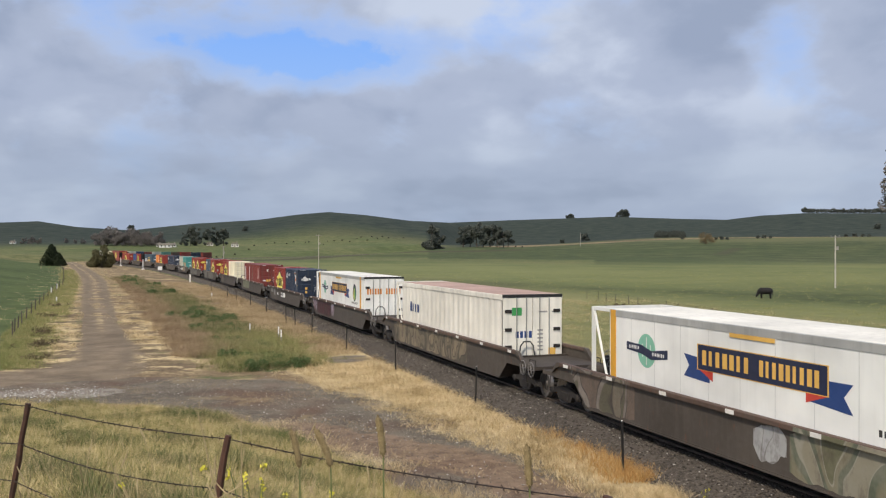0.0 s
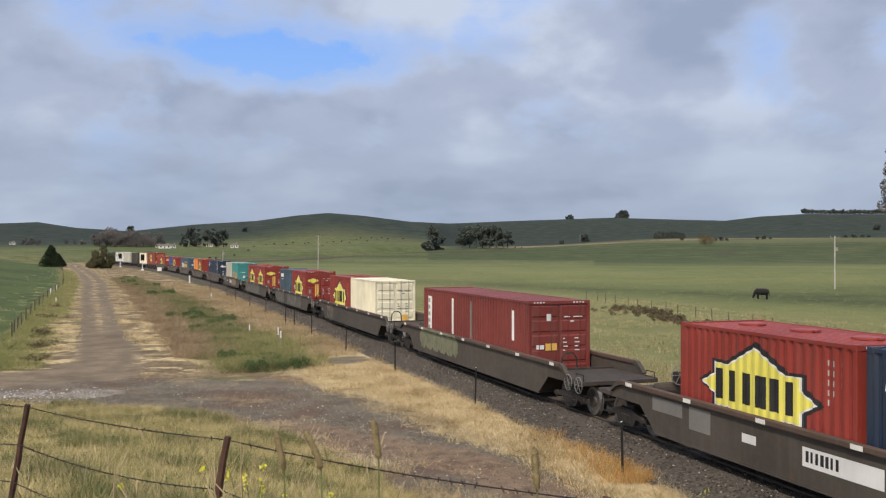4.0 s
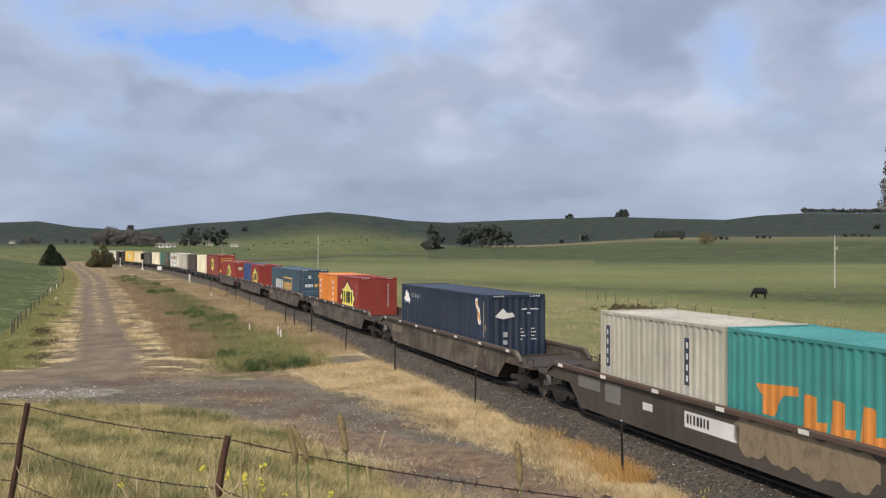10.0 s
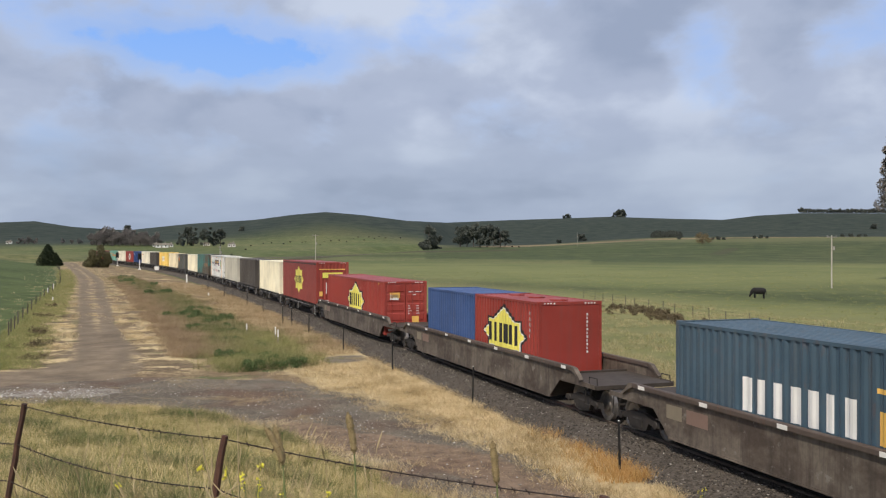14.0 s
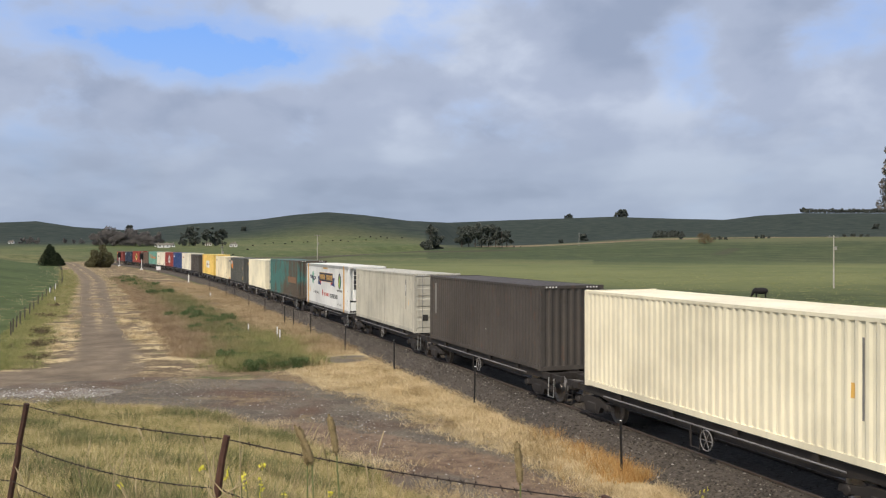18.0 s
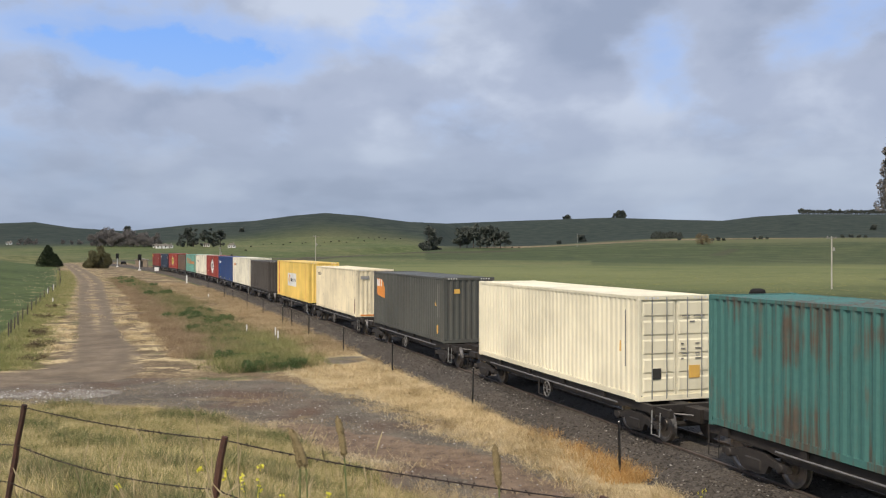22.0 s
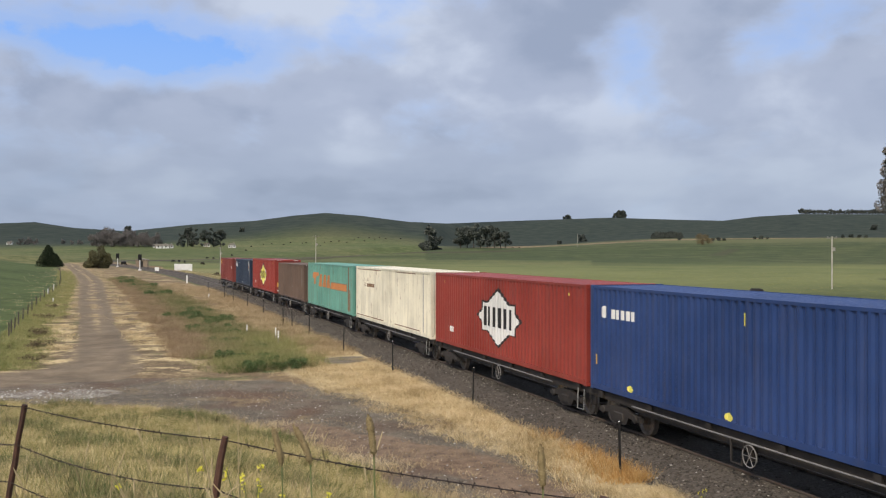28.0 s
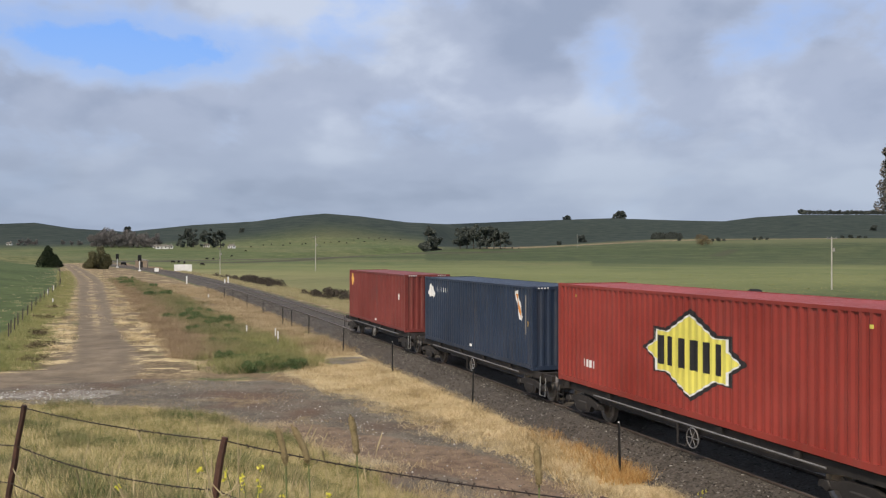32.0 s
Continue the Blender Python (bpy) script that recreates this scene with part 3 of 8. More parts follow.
def container(label, length, height, mat, doors=True, smooth_side=False, plain_end=False):
    top = thing("shipping_container", label, "container", "containers on the train")
    L, W = length / 2, 1.219
    for sx in (-1, 1):
        for sy in (-1, 1):
            x, y = sx * L, sy * W
            part("corner_post", Geo().cbox(min(x, x - sx * 0.12), max(x, x - sx * 0.12), min(y, y - sy * 0.10), max(y, y - sy * 0.10), 0.12, height - 0.12, 0.01), mat, top)
            for z in (0.0, height - 0.12):
                part("corner_casting", Geo().cbox(min(x, x - sx * 0.178), max(x, x - sx * 0.178), min(y, y - sy * 0.162), max(y, y - sy * 0.162), z, z + 0.12, 0.012), mat, top)
    for sy in (-1, 1):
        part("bottom_rail", Geo().box(-L + 0.178, L - 0.178, min(sy * W, sy * (W - 0.06)), max(sy * W, sy * (W - 0.06)), 0.03, 0.18), mat, top)
        part("top_rail", Geo().box(-L + 0.178, L - 0.178, min(sy * (W - 0.01), sy * (W - 0.07)), max(sy * (W - 0.01), sy * (W - 0.07)), height - 0.10, height - 0.02), mat, top)
        if smooth_side:
            g = Geo().box(-L + 0.12, L - 0.12, min(sy * (W - 0.015), sy * (W - 0.05)), max(sy * (W - 0.015), sy * (W - 0.05)), 0.18, height - 0.10)
        else:
            g = corrugated(-L + 0.12, L - 0.12, 0.18, height - 0.10, sy * (W - 0.012), -sy * 0.036, 0.28)
        part("side_panel", g, mat, top)
    g = corrugated(-W + 0.07, W - 0.07, 0.0, 2 * L - 0.24, 0, 0.02, 0.2)
    g.v = [(z - L + 0.12, x, height - 0.03 - y) for x, y, z in g.v]
    part("roof_panel", g, mat, top)
    part("floor_pan", Geo().box(-L + 0.12, L - 0.12, -W + 0.06, W - 0.06, 0.08, 0.17), STEEL, top)
    for sx in (-1, 1):
        part("header_beam", Geo().box(min(sx * L, sx * (L - 0.08)), max(sx * L, sx * (L - 0.08)), -W + 0.162, W - 0.162, height - 0.12, height - 0.01), mat, top)
        part("sill_beam", Geo().box(min(sx * L, sx * (L - 0.08)), max(sx * L, sx * (L - 0.08)), -W + 0.162, W - 0.162, 0.0, 0.15), mat, top)
        if sx == 1 and doors:
            for sy in (-1, 1):
                g = Geo()
                lo, hi = sorted((sy * 0.012, sy * (W - 0.10)))
                g.box(L - 0.07, L - 0.04, lo, hi, 0.15, height - 0.12)
                step = (height - 0.3) / 5
                for i in range(5):
                    z = 0.18 + i * step
                    g.add([(L - 0.04, lo + 0.06, z + 0.05), (L - 0.04, hi - 0.06, z + 0.05), (L - 0.04, hi - 0.06, z + step - 0.05), (L - 0.04, lo + 0.06, z + step - 0.05),
                           (L - 0.016, lo + 0.10, z + 0.10), (L - 0.016, hi - 0.10, z + 0.10), (L - 0.016, hi - 0.10, z + step - 0.10), (L - 0.016, lo + 0.10, z + step - 0.10)],
                          [(4, 5, 6, 7), (0, 1, 5, 4), (1, 2, 6, 5), (2, 3, 7, 6), (3, 0, 4, 7)])
                part("door_leaf", g, mat, top)
                for f in (0.3, 0.72):
                    y = lo + (hi - lo) * f
                    part("lock_rod", Geo().tube([(L + 0.005, y, 0.06), (L + 0.005, y, height - 0.05)], 0.017, 6), ROD if mat in (P["white"], P["cream"], P["grey"]) else mat, top)
        else:
            if plain_end and sx == 1:
                g = Geo().cbox(L - 0.06, L - 0.015, -W + 0.10, W - 0.10, 0.15, height - 0.12, 0.012)
                g.box(L - 0.015, L - 0.003, -W + 0.14, W - 0.14, 0.42, 0.48)
            else:
                g = turned(corrugated(-W + 0.10, W - 0.10, 0.15, height - 0.12, 0, 0.04, 0.27))
                g.v = [((L - 0.012 - abs(x)) * sx, y, z) for x, y, z in g.v]
            part("end_panel", g, mat, top)
    return top


ROD = simple("galvanised_steel", (0.30, 0.30, 0.29), (0.42, 0.42, 0.40), 8, 0.5, 0.5)


def bogie(parent, x):
    """A two-axle truck under a wagon, as parts of it."""
    for sy in (-1, 1):
        y = sy * 1.0
        o = [(x - 1.16, 0.40), (x - 1.12, 0.54), (x - 0.70, 0.58), (x - 0.34, 0.68), (x + 0.34, 0.68), (x + 0.70, 0.58), (x + 1.12, 0.54), (x + 1.16, 0.40),
             (x + 0.86, 0.40), (x + 0.55, 0.44), (x + 0.42, 0.24), (x + 0.26, 0.20), (x - 0.26, 0.20), (x - 0.42, 0.24), (x - 0.55, 0.44), (x - 0.86, 0.40)]
        part("side_frame", Geo().prism(o, min(y, y + sy * 0.14), max(y, y + sy * 0.14)), STEEL, parent)
        for k in (-1, 1):
            part("axle_box", Geo().disc((x + k * 0.9, y, 0.46), "y", [0.11, 0.12, 0.10, 0.05], [0, sy * 0.13, sy * 0.17, sy * 0.18], 12), STEEL, parent)
        part("spring_nest", Geo().cbox(x - 0.28, x + 0.28, min(y, y + sy * 0.17), max(y, y + sy * 0.17), 0.28, 0.52, 0.03), STEEL, parent)
    for k in (-1, 1):
        xx = x + k * 0.9
        for sy in (-1, 1):
            part("wheel", Geo().disc((xx, sy * 0.7175, 0.45), "y", [0.40, 0.47, 0.475, 0.455, 0.44, 0.37, 0.32, 0.16, 0.16], [-sy * 0.07, -sy * 0.07, -sy * 0.045, -sy * 0.03, sy * 0.06, sy * 0.06, sy * 0.03, sy * 0.02, sy * 0.06], 22), WHEEL_STEEL, parent)
        part("axle", Geo().tube([(xx, -0.7, 0.45), (xx, 0.7, 0.45)], 0.08, 8), STEEL, parent)
    part("bolster", Geo().cbox(x - 0.2, x + 0.2, -1.0, 1.0, 0.5, 0.78, 0.03), STEEL, parent)


def hand_wheel(top, c, r, axis):
    """A spoked wheel: rim with each spoke as a piece of it."""
    def at(q, k):
        u, w = r * k * math.cos(q), r * k * math.sin(q)
        return (c[0], c[1] + u, c[2] + w) if axis == "x" else (c[0] + u, c[1], c[2] + w)

    rim = part("handbrake_wheel", Geo().tube([at(q * math.pi / 8, 1) for q in range(17)], 0.016, 6), PIPE, top, "worn spoked handbrake wheel")
    for q in range(6):
        part("spoke", Geo().tube([at(0, 0), at(q * math.pi / 3, 1)], 0.011, 5), PIPE, rim)


def flat_wagon(length, deck=1.0):
    """A skeletal container wagon: side sills, crossbearers, two bogies, couplers."""
    top = thing("flat_wagon", "dirty dark steel skeletal container wagon on the rails", "wagon", "flat wagons of the train")
    h = length / 2
    for sy in (-1, 1):
        o = [(-h, deck - 0.22), (-h, deck - 0.02), (h, deck - 0.02), (h, deck - 0.22), (h - 2.2, deck - 0.24), (h - 3.0, deck - 0.36), (-h + 3.0, deck - 0.36), (-h + 2.2, deck - 0.24)]
        part("side_sill", Geo().prism(o, min(sy * 1.12, sy * 1.0), max(sy * 1.12, sy * 1.0)), STEEL, top)
        part("brake_pipe", Geo().tube([(-h + 2.6, sy * 1.2, deck - 0.18), (h - 2.6, sy * 1.2, deck - 0.18)], 0.024, 6), PIPE, top, "pale galvanised brake pipe")
    part("centre_sill", Geo().box(-h, h, -0.2, 0.2, deck - 0.4, deck - 0.04), STEEL, top)
    for i in range(6):
        x = -h + 0.8 + (length - 1.6) * i / 5
        part("crossbearer", Geo().box(x - 0.1, x + 0.1, -1.2, 1.2, deck - 0.2, deck), STEEL, top)
    for k in (-1, 1):
        bogie(top, k * (h - 1.75))
        part("coupler", Geo().cbox(min(k * h, k * (h + 0.45)), max(k * h, k * (h + 0.45)), -0.12, 0.12, 0.72, 0.98, 0.03), STEEL, top)
    hand_wheel(top, (0.35, -1.27, deck - 0.45), 0.25, "y")
    part("brake_bracket", Geo().tube([(-0.45, -1.18, deck - 0.2), (-0.38, -1.22, deck - 0.72), (0.0, -1.22, deck - 0.72), (0.05, -1.18, deck - 0.2)], 0.03, 6).box(0.28, 0.42, -1.26, -1.1, deck - 0.55, deck - 0.2), STEEL, top)
    for k in (-1, 1):
        ladder = part("step_ladder", Geo().tube([(k * (h - 0.25), -1.25, deck - 0.1), (k * (h - 0.25), -1.27, 0.28), (k * (h - 0.65), -1.27, 0.28), (k * (h - 0.65), -1.25, deck - 0.1)], 0.02, 5), ROD if k > 0 else STEEL, top, "pale worn step ladder" if k > 0 else "")
        part("rung", Geo().tube([(k * (h - 0.25), -1.27, 0.55), (k * (h - 0.65), -1.27, 0.55)], 0.016, 5), STEEL, ladder)
        part("lever_arm", Geo().tube([(k * (h - 0.1), -1.0, deck - 0.1), (k * (h + 0.15), -0.5, 0.86)], 0.02, 5), PIPE, top)
    part("air_tank", Geo().tube([(-0.9, 0.55, 0.55), (0.9, 0.55, 0.55)], 0.22, 12), STEEL, top)
    return top


PIPE = simple("pale_pipe", (0.15, 0.14, 0.13), (0.28, 0.265, 0.25), 6, 0.5, 0.3)


DECK = simple("grimy_deck", (0.026, 0.02, 0.016), (0.066, 0.052, 0.041), 2.5, 0.8, 0.1, 0.2)


def well_wagon(side_mat, label, wheels):
    """One unit of a well-wagon set: deep side plates with a top flange between two low end platforms."""
    top = thing("well_wagon", label, "wagon", "well wagons of the train")
    a, f, b = 7.3, 9.0, 9.55     # half lengths: floor, top flange, step; the deck ends 0.9 past the step
    for sy in (-1, 1):
        o = [(-a, 0.36), (a, 0.36), (a + 0.75, 0.97), (b + 0.85, 0.99), (b + 0.85, 1.12), (f + 0.55, 1.13), (f + 0.27, 1.30), (f, 1.42),
             (-f, 1.42), (-f - 0.27, 1.30), (-f - 0.55, 1.13), (-b - 0.85, 1.12), (-b - 0.85, 0.99), (-a - 0.75, 0.97)]
        part("side_plate", Geo().prism(o, min(sy * 1.36, sy * 1.33), max(sy * 1.36, sy * 1.33)), side_mat, top)
        part("top_flange", Geo().cbox(-f, f, min(sy * 1.29, sy * 1.45), max(sy * 1.29, sy * 1.45), 1.40, 1.52, 0.02), RUST_RAIL if wheels else OLD_RAIL, top, "rusty brown top flange")
        for k in (-1, 1):
            o = [(k * f, 1.40), (k * f, 1.52), (k * (f + 0.17), 1.50), (k * (f + 0.6), 1.17), (k * (f + 0.55), 1.13), (k * (f + 0.27), 1.30)]
            part("flange_end", Geo().prism(o if k > 0 else o[::-1], min(sy * 1.30, sy * 1.44), max(sy * 1.30, sy * 1.44)), side_mat, top)
        part("bottom_flange", Geo().box(-a, a, min(sy * 1.1, sy * 1.38), max(sy * 1.1, sy * 1.38), 0.32, 0.37), side_mat, top)
        for i in range(7):
            x = -f + 0.5 + (2 * f - 1.0) * i / 6
            part("marker_plate", Geo().box(x - 0.16, x + 0.16, min(sy * 1.45, sy * 1.458), max(sy * 1.45, sy * 1.458), 1.40, 1.50), MARK, top, "pale reflector plate")
    for k in (-1, 1):
        o = [(k * (a + 0.05), 0.36), (k * (a + 0.5), 0.95), (k * (b + 0.9), 0.98), (k * (b + 0.9), 1.10), (k * (a + 0.12), 1.10)]
        part("end_deck", Geo().prism(o if k > 0 else o[::-1], -1.32, 1.32), DECK, top, "dirty dark end deck")
        part("deck_rib", Geo().box(min(k * (a + 0.3), k * (a + 0.42)), max(k * (a + 0.3), k * (a + 0.42)), -1.28, 1.28, 1.10, 1.16), DECK, top)
        for x in (k * (b + 0.45),):
            part("stirrup_step", Geo().tube([(x - 0.17, -1.34, 1.0), (x - 0.17, -1.38, 0.5), (x + 0.17, -1.38, 0.5), (x + 0.17, -1.34, 1.0)], 0.018, 5), STEEL, top)
        part("drawbar", Geo().cbox(min(k * (b + 0.9), k * 10.81), max(k * (b + 0.9), k * 10.81), -0.14, 0.14, 0.75, 1.0, 0.03), STEEL, top)
        bogie(top, k * (b - 0.35))
        part("air_hose", Geo().tube([(k * (b + 0.9), 0.5, 0.9), (k * (b + 1.1), 0.6, 0.66), (k * 10.8, 0.5, 0.72)], 0.03, 6), BLACK_RUBBER, top)
    for i in range(5):
        x = -a + 1.4 + (2 * a - 2.8) * i / 4
        part("floor_beam", Geo().box(x - 0.2, x + 0.2, -1.32, 1.32, 0.36, 0.44), STEEL, top)
    if wheels:
        part("air_tank", Geo().tube([(-a - 1.0, -0.75, 1.30), (-a - 1.0, -0.7, 1.30), (-a - 1.0, 0.7, 1.30), (-a - 1.0, 0.75, 1.30)], [0.12, 0.2, 0.2, 0.12], 12), DECK, top)
        hand_wheel(top, (-8.05, -0.1, 1.72), 0.27, "x")
        part("handbrake_stand", Geo().cbox(-8.29, -8.08, -0.2, 0.0, 1.05, 1.8, 0.03), STEEL, top)
        hand_wheel(top, (b + 0.1, -1.42, 1.0), 0.25, "y")
        hand_wheel(top, (b + 0.8, -1.42, 1.0), 0.25, "y")
        part("wheel_shaft", Geo().tube([(b + 0.1, -1.42, 1.0), (b + 0.1, -1.3, 1.0)], 0.03, 6), STEEL, top)
        part("wheel_shaft", Geo().tube([(b + 0.8, -1.42, 1.0), (b + 0.8, -1.3, 1.0)], 0.03, 6), STEEL, top)
        hoop = [(a + 0.2, -0.62, 1.1), (a + 0.2, -0.58, 1.5), (a + 0.2, -0.45, 1.66), (a + 0.2, -0.18, 1.66), (a + 0.2, -0.05, 1.5), (a + 0.2, 0.0, 1.1)]
        part("grab_hoop", Geo().tube(hoop, 0.03, 6), BLACK_RUBBER, top, "black steel grab hoop on the end deck")
    for sy in (-1, 1):
        part("grab_rail", Geo().tube([(b + 0.3, sy * 1.25, 1.1), (b + 0.32, sy * 1.25, 1.3), (b + 0.8, sy * 1.25, 1.3), (b + 0.82, sy * 1.25, 1.1)], 0.018, 5), STEEL, top)
    return top


def worn_steel():
    """Brown-grey wagon paint worn to pale primer in patches and dark runs."""
    mat, n = new_mat("faded_well_grey")
    co = n.coords()
    patch = n.noise(n.scaled(co, (1.0, 1.0, 1.3)), 0.9, 6, 0.65, 0.3)
    run = n.noise(n.scaled(co, (3.0, 3.0, 0.25)), 1.6, 5, 0.65)
    fine = n.noise(co, 9, 5, 0.65)
    col = n.mix(n.ramp(patch, [(0.40, 0.0), (0.50, 0.45), (0.60, 1.0)]), (0.062, 0.045, 0.034), (0.155, 0.128, 0.10))
    col = n.mix(n.ramp(run, [(0.48, 0.0), (0.66, 0.7)]), col, (0.045, 0.034, 0.027))
    col = n.mix(n.ramp(n.noise(co, 2.3, 6, 0.7), [(0.60, 0.0), (0.66, 0.6)]), col, (0.24, 0.225, 0.20))
    n.finish(col, n.ramp(fine, [(0.3, 0.55), (0.7, 0.85)]))
    n.bump(fine, 0.15, 0.006)
    return mat


FADED = worn_steel()
OLD_RAIL = paint("brown_flange", (0.075, 0.052, 0.040), 0.7, 0.4, 0.4)
BLACK_RUBBER = simple("rubber", (0.012, 0.012, 0.012), (0.03, 0.03, 0.03), 8, 0.6)
RUST_RAIL = paint("rusty_rail", (0.085, 0.05, 0.034), 0.7, 0.4, 0.6)
MARK = simple("reflector", (0.62, 0.60, 0.55), (0.78, 0.76, 0.72), 9, 0.5)


def stripped_paint():
    """Teal paint that has worn off to rusty brown towards one end, in upright streaks."""
    mat, n = new_mat("stripped_teal_paint")
    co = n.coords()
    sep = n.add("ShaderNodeSeparateXYZ")
    n.link(co, sep.inputs[0])
    streak = n.noise(n.scaled(co, (3.0, 3.0, 0.12)), 2.5, 5, 0.65)
    patch = n.noise(co, 0.5, 4, 0.6)
    fine = n.noise(co, 8, 5, 0.65)
    f = n.math("ADD", n.math("MULTIPLY", sep.outputs[0], 0.018), n.math("ADD", n.math("MULTIPLY", streak, 0.8), n.math("MULTIPLY", patch, 0.9)))
    f = n.math("SUBTRACT", f, n.math("MULTIPLY", n.math("ABSOLUTE", n.math("SUBTRACT", sep.outputs[2], 1.6)), -0.07))
    col = n.mix(n.ramp(f, [(0.82, 0.0), (0.98, 1.0)]), n.mix(fine, (0.04, 0.13, 0.115), (0.075, 0.20, 0.175)), n.mix(fine, (0.055, 0.045, 0.034), (0.13, 0.10, 0.07)))
    n.finish(col, 0.65)
    n.bump(fine, 0.15, 0.006)
    return mat


P = {
    "red": paint("red_paint", (0.27, 0.032, 0.020), 0.45, 0.28),
    "bright_red": paint("bright_red_paint", (0.29, 0.034, 0.022), 0.42, 0.22),
    "maroon": paint("maroon_paint", (0.19, 0.030, 0.022), 0.5, 0.35),
    "navy": paint("navy_paint", (0.014, 0.028, 0.058), 0.45, 0.3),
    "slate": paint("slate_blue_paint", (0.045, 0.085, 0.12), 0.5, 0.4, 0.2),
    "blue": paint("blue_paint", (0.014, 0.045, 0.165), 0.42, 0.2),
    "mid_blue": paint("mid_blue_paint", (0.035, 0.08, 0.22), 0.5, 0.3),
    "cream": paint("cream_paint", (0.86, 0.79, 0.58), 0.5, 0.13),
    "dirty_cream": paint("dirty_cream_paint", (0.84, 0.73, 0.50), 0.55, 0.28, 0.5),
    "white": paint("white_paint", (0.86, 0.84, 0.77), 0.45, 0.14),
    "old_white": paint("old_white_paint", (0.78, 0.73, 0.58), 0.55, 0.35, 0.45),
    "grey": paint("pale_grey_paint", (0.50, 0.475, 0.39), 0.55, 0.4, 0.25),
    "dark_grey": paint("dark_grey_paint", (0.080, 0.082, 0.070), 0.5, 0.5),
    "brown": paint("brown_paint", (0.060, 0.050, 0.041), 0.6, 0.4, 0.35),
    "pale_brown": paint("pale_brown_paint", (0.125, 0.078, 0.054), 0.65, 0.5, 0.5),
    "teal": paint("teal_paint", (0.05, 0.28, 0.26), 0.45, 0.25, 0.2),
    "old_teal": stripped_paint(),
    "mint": paint("mint_paint", (0.135, 0.34, 0.27), 0.5, 0.5, 0.5),
    "yellow": paint("yellow_paint", (0.84, 0.58, 0.14), 0.45, 0.2),
    "orange": paint("orange_paint", (0.78, 0.25, 0.035), 0.45, 0.25),
    "reefer_white": paint("reefer_white_paint", (0.84, 0.84, 0.80), 0.42, 0.06),
    "rand": paint("off_white_paint", (0.82, 0.79, 0.70), 0.5, 0.2, 0.1),
}
# ---- refrigerated containers ----
AMBER = paint("amber_paint", (0.72, 0.36, 0.03), 0.45, 0.15)
SHROUD = simple("grey_shroud", (0.10, 0.10, 0.10), (0.16, 0.16, 0.155), 6, 0.5)
SEAM = simple("panel_sealant", (0.58, 0.58, 0.56), (0.68, 0.68, 0.65), 6, 0.7)
RAIL_GREY = paint("rail_grey", (0.50, 0.50, 0.48), 0.4, 0.2, 0, 1, 0.3)


